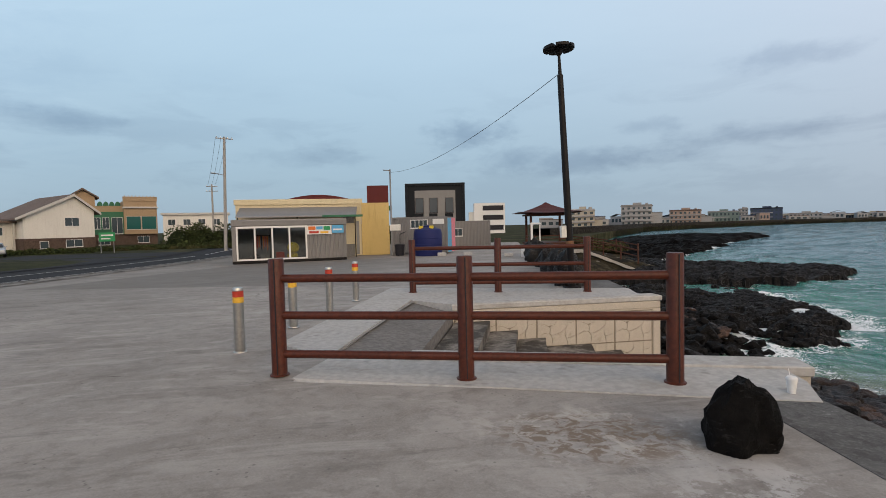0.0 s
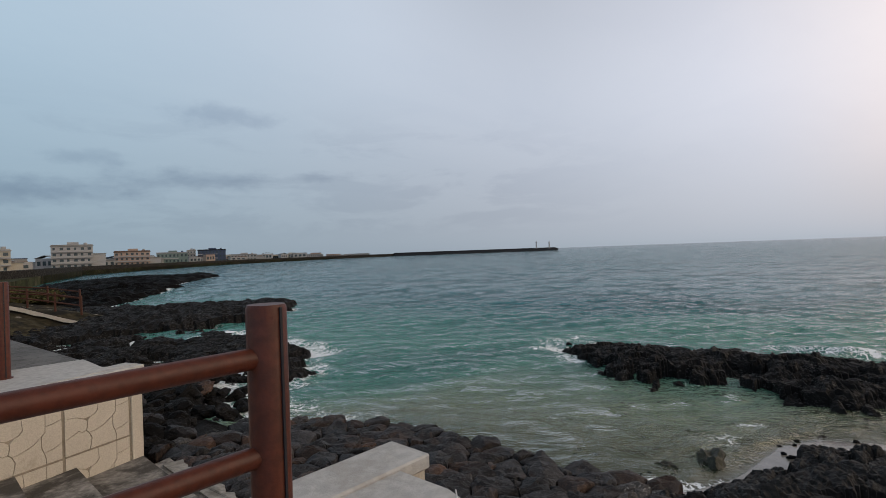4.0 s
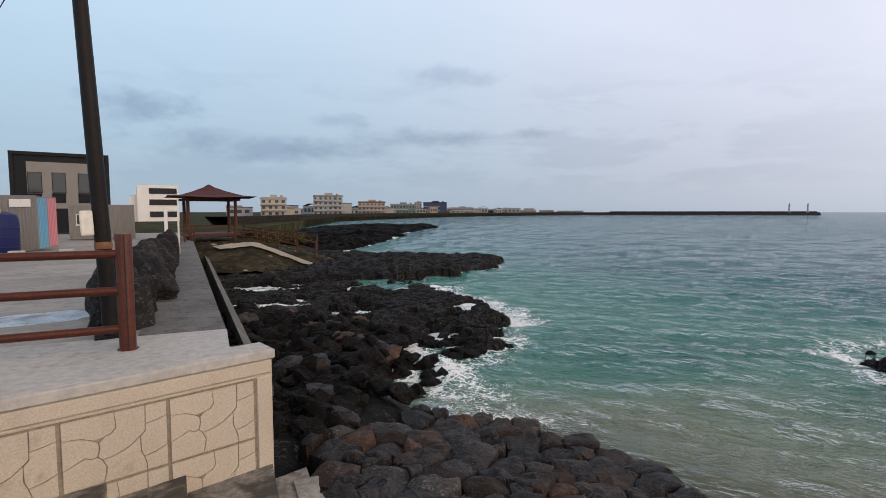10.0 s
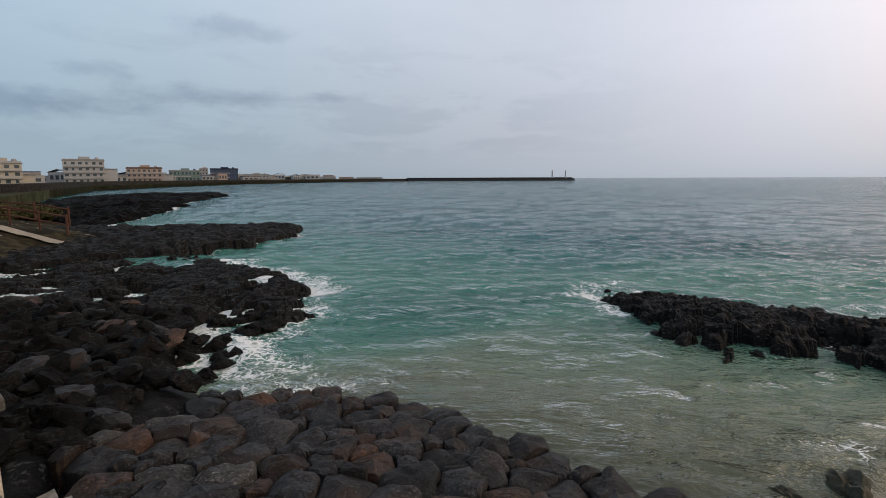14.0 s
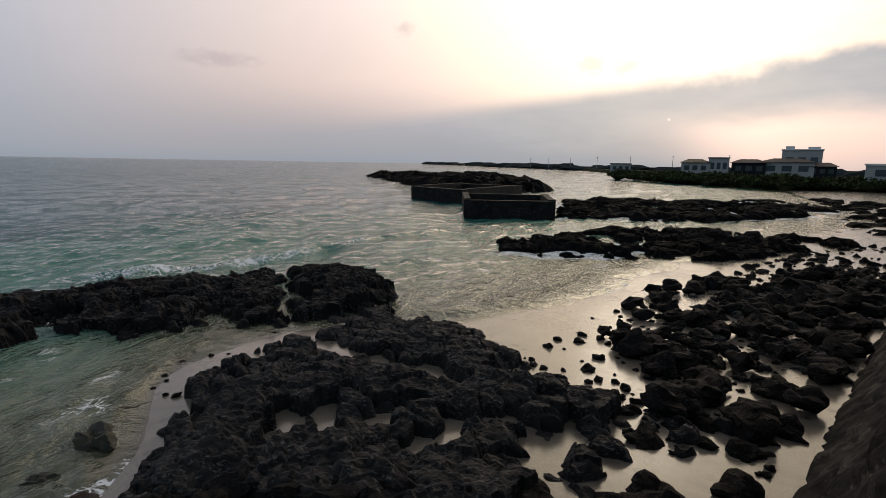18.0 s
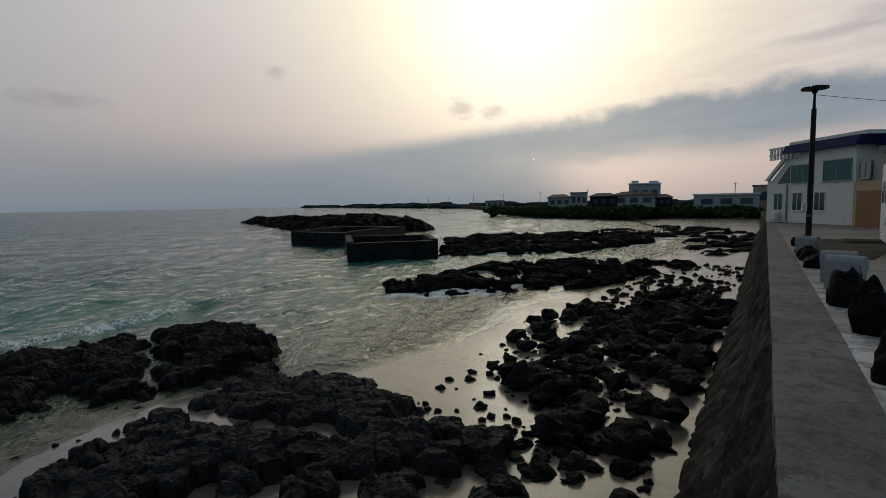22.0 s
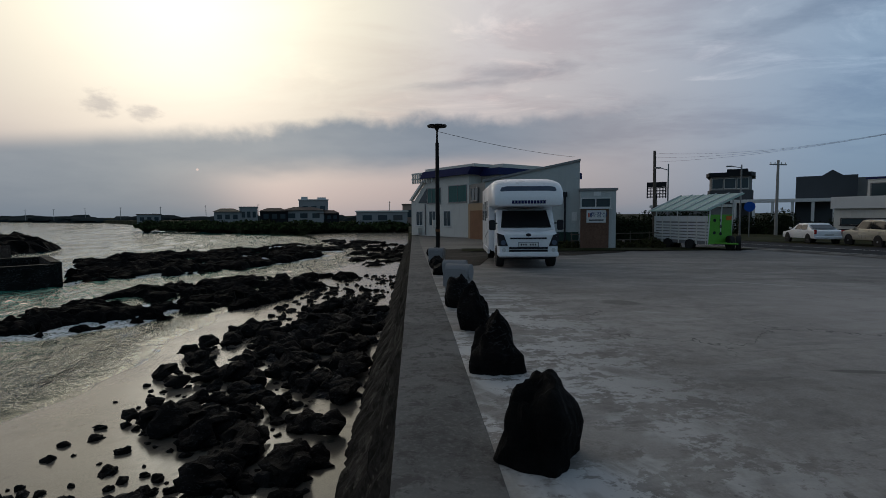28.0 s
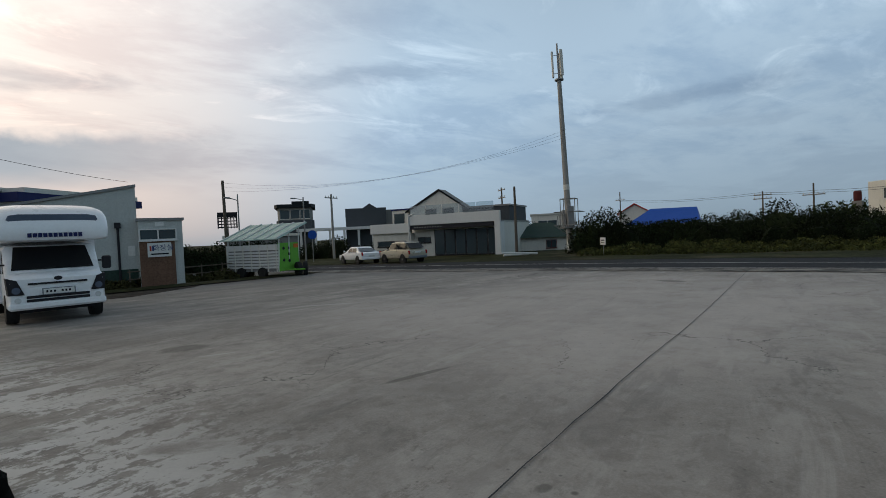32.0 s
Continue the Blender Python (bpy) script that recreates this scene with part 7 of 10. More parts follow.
part("lid", Geo().lathe([(0.42, 1.96), (0.42, 2.06), (0.1, 2.10)], 20), M_NAVY, tank, "dark screw lid")
for i in range(3):
    part("hoop", Geo().lathe([(1.225, 0.35 + i * 0.42), (1.245, 0.38 + i * 0.42), (1.225, 0.41 + i * 0.42)], 28), M_NAVY, tank, smooth=40)
for x, y in ((-4.75, 30.6), (-3.2, 31.0), (-0.6, 28.6)):
    tagged(Geo().box(-0.26, 0.26, -0.16, 0.16, 0, 0.22, 0.03).ob("concrete_block", M_KERB, m=pose(x, y, ground_z(x, y))), "pale concrete block on the lot", "block", "lot blocks")
for x in (-0.62, 0.28):
    part("clip", Geo().box(x, x + 0.34, -0.75, -0.45, 1.84, 2.06, 0.03), M_PLASTICYELLOW, tank, "yellow lid clip")
bin_ = thing("bin", pose(-7.9, 32.4, -0.36) @ Matrix.Scale(0.75, 4), "dark rubbish bin by the containers", "bin")
part("body", Geo().lathe([(0.38, 0), (0.45, 0.9)], 14), M_TEXT, bin_)
part("lid", Geo().lathe([(0.47, 0.9), (0.47, 0.96), (0.2, 1.02)], 14), M_TEXT, bin_)

# ---- charcoal building ----
dk = thing("charcoal_building", at_line(-17.4, 72.6, -10.2, 74.0, -0.8) @ Matrix.Diagonal((1.22, 1.0, 1.0, 1.0)), "two-storey charcoal building with grey panels and tall windows", "building")
part("wall", Geo().box(0, 6.9, 0, 8, 0, 8.5), M_BLACK, dk)
part("frame", Geo().box(-0.15, 7.05, -0.2, 0, 8.3, 8.65).box(-0.15, 0.15, -0.2, 0, 0, 8.3).box(6.75, 7.05, -0.2, 0, 0, 8.3), M_BLACK, dk)
part("panel", Geo().box(1.0, 5.9, -0.06, 0, 2.6, 7.6), M_GREYWALL, dk, "grey stone panel")
for x in (1.3, 3.0, 4.9):
    win(dk, x - 0.25, x + 0.75, 4.3, 6.5, 0, M_TEXT, G_DARK, -0.07)
    part("dark_panel", Geo().box(x - 0.3, x + 0.7, -0.09, -0.06, 3.2, 4.2), M_BLACK, dk)
for y in (1.2, 4.4):
    win(dk, y, y + 1.7, 3.9, 7.0, 0, M_GREYMETAL, G_TEAL, 0, face(6.9, 8, "right"))
    win(dk, y, y + 1.7, 0.9, 2.9, 0, M_GREYMETAL, G_DARK, 0, face(6.9, 8, "right"))

wh = thing("white_block", at_line(-15.0, 139.5, -6.6, 140.7, -0.8), "white three-storey block with long dark windows", "building")
part("wall", Geo().box(0, 8.5, 0, 8, 0, 8.4), M_WHITE, wh)
for z in (1.0, 3.8, 6.4):
    win(wh, 2.4, 8.1, z, z + 1.3, 4, M_TEXT, M_TEXT)
part("stair_box", Geo().box(-1.4, 0, 1, 6, 0, 6.0), M_OFFWHITE, wh)


# ---- pavilion ----
pav = thing("pavilion", pose(1.95, 46.6, -0.55, 0, 0, 8), "red-brown wooden pavilion with a curved hipped roof", "pavilion")
part("deck", Geo().box(-1.9, 1.9, -1.9, 1.9, 0.25, 0.42, 0.02), M_PAVWOOD, pav)
for x in (-1.55, 1.55):
    for y in (-1.55, 1.55):
        part("post", Geo().cyl(x, y, 0.0, 3.0, 0.12, 0.11, 12), M_PAVWOOD, pav, smooth=40)
    part("beam", Geo().box(x - 0.07, x + 0.07, -1.9, 1.9, 2.78, 2.95), M_PAVWOOD, pav)
    part("beam", Geo().box(-1.9, 1.9, x - 0.07, x + 0.07, 2.78, 2.95), M_PAVWOOD, pav)
rf = Geo()
levels = [(2.85, 2.98), (2.0, 3.16), (1.1, 3.46), (0.35, 3.78), (0.06, 3.98)]
for i, (h, z) in enumerate(levels):
    k = 0.10 if i == 0 else 0.0
    rf.v += [(-h, -h, z + k), (0, -h, z), (h, -h, z + k), (h, 0, z), (h, h, z + k), (0, h, z), (-h, h, z + k), (-h, 0, z)]
for i in range(len(levels) - 1):
    rf.f += [(8 * i + j, 8 * i + (j + 1) % 8, 8 * i + 8 + (j + 1) % 8, 8 * i + 8 + j) for j in range(8)]
rf.f += [tuple(range(32, 40)), tuple(range(7, -1, -1))]
part("roof", rf, M_PAVROOF, pav, "dark maroon tiled roof")
for i, (a, b) in enumerate((((-1.55, -1.55), (1.55, -1.55)), ((1.55, -1.55), (1.55, 1.55)), ((-1.55, 1.55), (-1.55, -1.55)))):
    for z in (0.72, 1.0):
        part("rail", Geo().rod((*a, z), (*b, z), 0.04), M_PAVWOOD, pav)

gate = thing("white_gate", pose(0.70, 28.9, ground_z(0.7, 28.9)) @ Matrix.Scale(0.80, 4), "white painted post with a cross arm and a base block", "gate post")
part("post", Geo().box(-0.08, 0.08, -0.08, 0.08, 0, 2.35, 0.015), M_WHITE, gate)
part("arm", Geo().box(-0.1, 0.62, -0.06, 0.06, 2.22, 2.34, 0.015), M_WHITE, gate)
part("thin_post", Geo().box(0.52, 0.60, -0.04, 0.04, 0, 2.2), M_OFFWHITE, gate)
part("base_block", Geo().box(-0.75, -0.05, -0.9, -0.3, 0, 0.55, 0.02), M_WHITE, gate)


def wood_fence(points, label):
    f = thing("wooden_fence", pose(0, 0, 0), label, "fence", "trail fences")
    for x, y, z in points:
        part("post", Geo().cyl(x, y, z - 0.1, z + 1.05, 0.06, 0.06, 8), M_PAVWOOD, f)
    for a, b in zip(points, points[1:]):
        for h in (0.45, 0.9):
            part("rail", Geo().rod((a[0], a[1], a[2] + h), (b[0], b[1], b[2] + h), 0.045), M_PAVWOOD, f)
    return f


wood_fence([(3.6, 44.3, -0.7), (5.0, 43.2, -0.8), (6.3, 42.0, -1.0), (7.4, 40.6, -1.25), (8.4, 39.2, -1.5)], "brown wooden rail fence along the trail below the pavilion")
wood_fence([(0.6, 41.0, -0.55), (0.9, 42.6, -0.55), (1.0, 44.2, -0.55)], "brown wooden rail fence before the pavilion")
wood_fence([(4.3, 47.5, -0.6), (6.0, 46.6, -0.8), (7.8, 45.2, -1.0), (9.2, 43.4, -1.3)], "brown wooden rail fence on the grassy slope")
def bank_z(x, y):
    return np.where(x < 4.5, -0.72, -0.72 - 0.24 * (x - 4.5)) - 0.20 * np.clip(42 - y, 0, 8) + 0.35 * (fbm(x, y, 4, 4.0) - 0.5)


bank = np.array([(x, y) for y in np.arange(36, 64, 0.4) for x in np.arange(0.3, 13, 0.3)])
nb = len(np.arange(0.3, 13, 0.3))
tagged(sheet("ground", np.column_stack([bank, bank_z(bank[:, 0], bank[:, 1])]), grid_faces(len(bank) // nb, nb), M_BANK), "dry grassy bank under the pavilion", "bank", kind="structure")
ribbon([(2.4, 40.5), (4.5, 41.8), (7.0, 40.2), (9.4, 37.8), (11.4, 36.6)], -0.45, 0.45, lambda x, y: float(bank_z(np.array(x), np.array(y))) + 0.13, M_TRAIL, "trail", "pale sandy trail down to the rocks", "trail")


# ---- houses across the road ----
h1 = thing("white_house", at_line(-69.3, 59.5, -64.8, 70.0, -0.8), "white gabled house with a brown roof on a stone base", "house")
part("wall", Geo().slab_y([(0, 1.9), (8.9, 1.9), (8.9, 5.9), (6.2, 8.1), (0, 5.0)], 0, 13), M_OFFWHITE, h1)
part("stone_base", Geo().box(-0.05, 8.95, -0.05, 13, 0, 1.9), M_BRICK, h1, "dark brown stone base")
rg = Geo().slab_y([(-1.0, 4.55), (6.2, 8.12), (9.7, 5.35), (9.7, 5.6), (6.2, 8.4), (-1.0, 4.8)], -0.5, 13.4)
part("roof", rg, M_ROOF, h1)
part("barge_board", Geo().slab_y([(-1.0, 4.45), (6.2, 8.02), (9.7, 5.25), (9.7, 5.62), (6.2, 8.43), (-1.0, 4.82)], -0.6, -0.5), M_TRIM, h1)
win(h1, 5.0, 6.9, 3.6, 4.9, 1)
win(h1, 5.0, 7.2, 0.5, 1.6, 1, y=-0.05)
win(h1, 1.8, 2.9, 0.4, 1.5, 0, y=-0.05)
part("side_wing", Geo().box(-5.2, 0, 3, 11, 0, 4.2), M_OFFWHITE, h1)
part("wing_roof", Geo().box(-6.0, 0.2, 2.2, 11.4, 4.2, 4.5), M_ROOF, h1)
for x in (-4.6, -2.6):
    win(h1, x, x + 1.2, 2.4, 3.6, 0, y=3.0)
for x in (-5.4, -3.0, -0.5):
    part("porch_post", Geo().box(x, x + 0.2, 2.2, 2.4, 0, 4.2), M_TRIM, h1)
h2 = thing("green_house", at_line(-73.9, 75.9, -67.5, 83.0, -0.8) @ Matrix.Diagonal((0.84, 1.0, 1.0, 1.0)), "two-storey green and tan house with a flat roof terrace", "house")
part("stone_base", Geo().box(-2.0, 11.4, 0.05, 11, 0, 2.2), M_BRICK, h2)
part("green_wall", Geo().box(-2.0, 5.2, 0, 11, 2.2, 6.2), M_GREEN, h2, "green painted wall")
part("tan_wall", Geo().box(5.2, 11.4, -0.5, 11, 2.2, 8.1), M_TAN, h2, "tan painted wall")
part("upper_wall", Geo().box(-2.0, 5.2, 1.0, 11, 6.2, 7.3), M_TAN, h2)
part("cornice", Geo().box(5.0, 11.6, -0.8, 0.2, 6.8, 7.1, 0.03), M_TRIM, h2)
part("parapet", Geo().box(5.1, 11.5, -0.6, -0.4, 8.1, 8.9), M_TAN, h2)
for i in range(9):
    part("baluster", Geo().box(5.4 + i * 0.68, 5.55 + i * 0.68, -0.65, -0.35, 8.9, 9.1), M_TRIM, h2)
for i in range(3):
    win(h2, -1.6 + i * 1.5, -0.4 + i * 1.5, 3.2, 5.2, 1)
win(h2, 3.0, 5.0, 2.3, 5.2, 1)
win(h2, 5.6, 8.3, 3.0, 5.4, 0, M_TRIM, G_TEAL, -0.5)
win(h2, 8.4, 11.2, 3.0, 5.4, 0, M_TRIM, G_TEAL, -0.5)
win(h2, 7.6, 9.8, 0.6, 1.8, 1)
win(h2, 0.6, 2.6, 0.4, 1.6, 1)
for i in range(4):
    part("arch", Geo().slab_y([(1.2 + i * 1.05 + 0.5 * math.cos(math.pi * k / 8), 7.3 + 0.75 * math.sin(math.pi * k / 8)) for k in range(9)], 0.9, 1.0), M_GREEN, h2)
part("roof_hut", Geo().slab_y([(-3.6, 6.2), (0.6, 6.2), (0.6, 9.0), (-1.5, 10.2), (-3.6, 9.0)], 4, 9), M_TAN, h2)
part("hut_roof", Geo().slab_y([(-4.3, 8.7), (-1.5, 10.3), (1.3, 8.7), (1.3, 9.0), (-1.5, 10.6), (-4.3, 9.0)], 3.4, 9.4), M_ROOF, h2)
h3 = thing("white_villa", at_line(-84, 105, -72.5, 112.5, -0.8), "long white two-storey villa beyond the scrub", "house")
part("wall", Geo().box(0, 14, 0, 9, 0, 6.4), M_OFFWHITE, h3)
part("roof", Geo().box(-0.4, 14.4, -0.4, 9.4, 6.4, 6.9), M_TRIM, h3)
for i in range(4):
    win(h3, 1 + i * 3.2, 2.6 + i * 3.2, 4.0, 5.4, 1)
sgn = thing("green_sign", pose(-45.5, 48.6, -0.66, 0, 0, 42), "green notice board on two posts at the roadside", "sign")
part("board", Geo().box(-0.75, 0.75, -0.04, 0.04, 1.35, 2.35, 0.01), M_SIGNGREEN, sgn)
for x in (-0.6, 0.6):
    part("post", Geo().cyl(x, 0.08, 0, 2.3, 0.04, 0.04, 8), M_GREYMETAL, sgn)
part("writing", Geo().box(-0.55, 0.55, -0.048, -0.042, 1.95, 2.12).box(-0.55, 0.3, -0.048, -0.042, 1.6, 1.72), M_WHITE, sgn)


def power_pole(m, high, arms, label, mat=M_CONPOLE, lamp=0.0, r=0.19):
    p = thing("power_pole", m, label, "power pole", "power poles")
    part("pole", Geo().lathe([(r, 0), (r * 0.7, high)], 12), mat, p, smooth=40)
    for k, z in enumerate(arms):
        a = part("cross_arm", Geo().box(-0.9, 0.9, -0.05, 0.05, z - 0.05, z + 0.05), M_GREYMETAL, p)
        for x in (-0.8, -0.35, 0.35, 0.8):
            part("insulator", Geo().cyl(x, 0, z + 0.05, z + 0.22, 0.05, 0.03, 6), M_WHITE, a)
    if lamp:
        part("lamp_arm", Geo().rod((0, 0, lamp), (-1.0, -0.3, lamp + 0.15), 0.035), M_GREYMETAL, p)
        part("lamp_head", Geo().box(-1.45, -0.95, -0.42, -0.2, lamp + 0.08, lamp + 0.2, 0.03), M_GREYMETAL, p)
    return p


power_pole(pose(-33.4, 52.0, -0.7, 0, 1.5, 40), 12.8, (12.6,), "concrete power pole with one cross arm and a street light", lamp=8.5)
power_pole(pose(-53.0, 78.6, -0.8, 0, 0, 30), 10.4, (10.0, 9.2), "far concrete power pole with two cross arms")
power_pole(pose(-30.0, 95.0, -0.8, 0, 0, 10), 9.4, (9.1,), "far concrete power pole with one cross arm")
for dx in (-0.7, 0.0, 0.7):
    cable("cable", (-33.4 + dx, 52.0, 12.0), (-53.0 + dx, 78.6, 9.6), 0.5, "power line between poles", 0.014, "power lines")

# ---- far town and breakwater ----
TOWN = [(23, 234, 10.6, 6.9, "cream", 3), (44, 303, 13.0, 2.3, "white", 1), (55, 280, 15.3, 9.6, "white", 4), (72, 297, 7.7, 2.8, "white", 1), (91, 323, 17.2, 7.2, "tan", 3),
        (133, 384, 19.3, 6.8, "green", 2), (155, 408, 6.1, 8.6, "white", 4), (176, 421, 20.7, 9.0, "navy", 3), (211, 438, 21.3, 4.6, "white", 2), (249, 464, 17.4, 2.6, "dark", 1),
        (287, 488, 20.0, 4.0, "cream", 2), (328, 510, 24.0, 3.2, "white", 1), (359, 513, 17.1, 2.6, "tan", 1), (393, 512, 31.5, 2.2, "white", 1)]
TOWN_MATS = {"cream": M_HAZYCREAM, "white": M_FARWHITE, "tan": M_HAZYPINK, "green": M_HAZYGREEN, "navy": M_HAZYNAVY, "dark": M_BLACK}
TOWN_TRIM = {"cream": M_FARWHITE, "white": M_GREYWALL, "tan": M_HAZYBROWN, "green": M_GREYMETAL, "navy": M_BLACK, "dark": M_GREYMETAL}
for k, (x, y, w, top, colour, floors) in enumerate(TOWN):
    turn = math.degrees(math.atan2(x - 3, y - 5))
    b = thing("town_building", pose(x, y, -0.82, 0, 0, -turn), colour + " building of the town across the bay", "building", "town across the bay")
    hh = top + 0.82
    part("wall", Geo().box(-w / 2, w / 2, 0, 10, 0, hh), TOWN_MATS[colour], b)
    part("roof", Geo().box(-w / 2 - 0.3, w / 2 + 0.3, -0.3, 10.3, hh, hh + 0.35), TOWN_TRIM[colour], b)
    if floors > 1:
        part("stair_tower", Geo().box(-w * 0.12, w * 0.16, 1, 6, hh + 0.35, hh + 1.9), TOWN_MATS[colour], b)
        part("parapet", Geo().box(-w / 2, w / 2, -0.1, 0.1, hh + 0.35, hh + 0.8), TOWN_TRIM[colour], b)
        part("roof_tank", Geo().cyl(w * 0.33, 4, hh + 0.35, hh + 1.7, 0.8, 0.7, 8), M_HAZYNAVY if k % 2 else M_FARWHITE, b)
    side = -1 if k % 2 else 1
    wing = part("wing", Geo().box(*sorted((side * w / 2, side * (w / 2 + w * 0.32))), 1.2, 9, 0, hh * (0.45 + 0.1 * (k % 3))), M_FARWHITE if k % 3 else M_HAZYCREAM, b, "lower paler wing")
    part("wing_roof", Geo().box(*sorted((side * w / 2, side * (w / 2 + w * 0.34))), 0.9, 9.2, hh * (0.45 + 0.1 * (k % 3)), hh * (0.45 + 0.1 * (k % 3)) + 0.3), M_HAZYBROWN if k % 2 else M_GREYWALL, wing)
    n = max(3, int(w / 2.4))
    for fl in range(floors):
        z = hh * fl / floors + 0.9 * hh / floors / 2.4
        for i in range(n):
            a = -w / 2 + w * (i + 0.25) / n
            part("window", Geo().box(a, a + w / n * (0.5 if (i + fl) % 3 else 0.34), -0.12, 0.05, z, z + hh / floors * 0.42), G_DARK, b)
        if fl:
            part("balcony", Geo().box(-w / 2, w / 2 * (0.4 if k % 2 else 1), -0.9, 0, hh * fl / floors - 0.1, hh * fl / floors + 0.45), M_FARWHITE if k % 3 else TOWN_TRIM[colour], b)
rnd = random.Random(3)
for k in range(64):
    u = rnd.random()
    x, y = (10 + 360 * u + rnd.uniform(-25, 0), 190 + 330 * u ** 0.75 + rnd.uniform(5, 70))
    w, hgt = rnd.uniform(6, 15), rnd.uniform(2.6, 6.2)
    b = thing("town_house", pose(x, y, -0.82, 0, 0, -math.degrees(math.atan2(x, y)) + rnd.uniform(-20, 20)), "small pale house in the town across the bay", "house", "town houses")
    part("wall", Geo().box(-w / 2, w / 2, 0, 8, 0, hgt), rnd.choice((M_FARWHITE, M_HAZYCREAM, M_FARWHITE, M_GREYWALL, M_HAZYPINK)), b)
    part("roof", gable_roof(w, 8, hgt, rnd.uniform(0.6, 1.4)) if k % 3 == 0 else Geo().box(-0.2, w + 0.2, -0.2, 8.2, hgt, hgt + 0.3), rnd.choice((M_HAZYBROWN, M_HAZYBROWN, M_GREYMETAL, M_HAZYNAVY, M_FARWHITE)), b, m=pose(-w / 2, 0, 0))
    for i in range(3):
        part("window", Geo().box(-w / 2 + w * (0.1 + 0.3 * i), -w / 2 + w * (0.28 + 0.3 * i), -0.1, 0.05, hgt * 0.4, hgt * 0.75), G_DARK, b)
bw = thing("breakwater", pose(0, 0, 0), "long low grey breakwater with two light towers at its end", "breakwater", kind="structure")
d = Vector((605 - 425, 352 - 478, 0))
n = Vector((-d.y, d.x, 0)).normalized()
g = Geo()
for (o, z) in ((-7, -3.2), (-3, 0.6), (3, 0.6), (3.2, 1.7), (4.4, 1.7), (8, -3.2)):
    for q in (Vector((425, 478, 0)), Vector((605, 352, 0))):
        r = q + n * o
        g.v.append((r.x, r.y, z))
g.f += [(2 * i, 2 * i + 1, 2 * i + 3, 2 * i + 2) for i in range(5)] + [(0, 2, 4, 6, 8, 10), (11, 9, 7, 5, 3, 1)]
part("mole", g, M_BLACK, bw, "dark rubble and concrete mole")
for x, y, mt in ((596, 358, M_FARWHITE), (580, 368, M_FARWHITE)):
    lt = part("light_tower", Geo().lathe([(1.4, 0.6), (1.0, 1.2), (0.7, 8.0), (1.2, 8.2), (1.2, 8.6), (0.6, 9.2), (0.5, 10.4), (0.1, 11)], 10), mt, bw, m=pose(x, y, 0))
wall2 = Geo()
COAST = [(4, 96), (22, 140), (45, 215), (78, 265), (118, 312), (165, 368), (240, 420), (330, 468), (425, 478)]
for (ax, ay), (bx, by) in zip(COAST, COAST[1:]):
    wall2.add([(ax, ay, -3), (bx, by, -3), (bx, by, 0.6), (ax, ay, 0.6), (ax - 4, ay + 4, 0.6), (bx - 4, by + 4, 0.6), (ax - 1, ay + 1, -3), (bx - 1, by + 1, -3)], [(0, 1, 2, 3), (3, 2, 5, 4), (4, 5, 7, 6)])
tagged(wall2.ob("quay_wall", M_WALLFACE), "grey quay wall along the far shore", "quay", kind="structure")

# ---- camper van ----
def wheel(m, parent, r=0.33):
    w = part("wheel", Geo().lathe([(r * 0.62, -0.11), (r * 0.95, -0.11), (r, -0.06), (r, 0.06), (r * 0.95, 0.11), (r * 0.62, 0.11)], 22), M_RUBBER, parent, smooth=30, m=m @ pose(0, 0, 0, 0, 90))
    part("rim", Geo().lathe([(r * 0.60, -0.09), (r * 0.60, 0.09), (r * 0.3, 0.10), (r * 0.1, 0.12)], 14), M_GREYMETAL, w, smooth=30)
    return w


def loft(sections, closed=True):
    """Skin through rings of equal length."""
    g = Geo()
    n = len(sections[0])
    for s in sections:
        g.v += [tuple(p) for p in s]
    for k in range(len(sections) - 1):
        g.f += [(k * n + i, k * n + (i + 1) % n, (k + 1) * n + (i + 1) % n, (k + 1) * n + i) for i in range(n)]
    g.f += [tuple(range(n - 1, -1, -1)), tuple((len(sections) - 1) * n + i for i in range(n))]
    return g


def rounded(w, z0, z1, y, c):
    """A rounded upright rectangle at depth y."""
    h = w / 2
    return [(-h + c, y, z0), (h - c, y, z0), (h, y, z0 + c), (h, y, z1 - c), (h - c, y, z1), (-h + c, y, z1), (-h, y, z1 - c), (-h, y, z0 + c)]


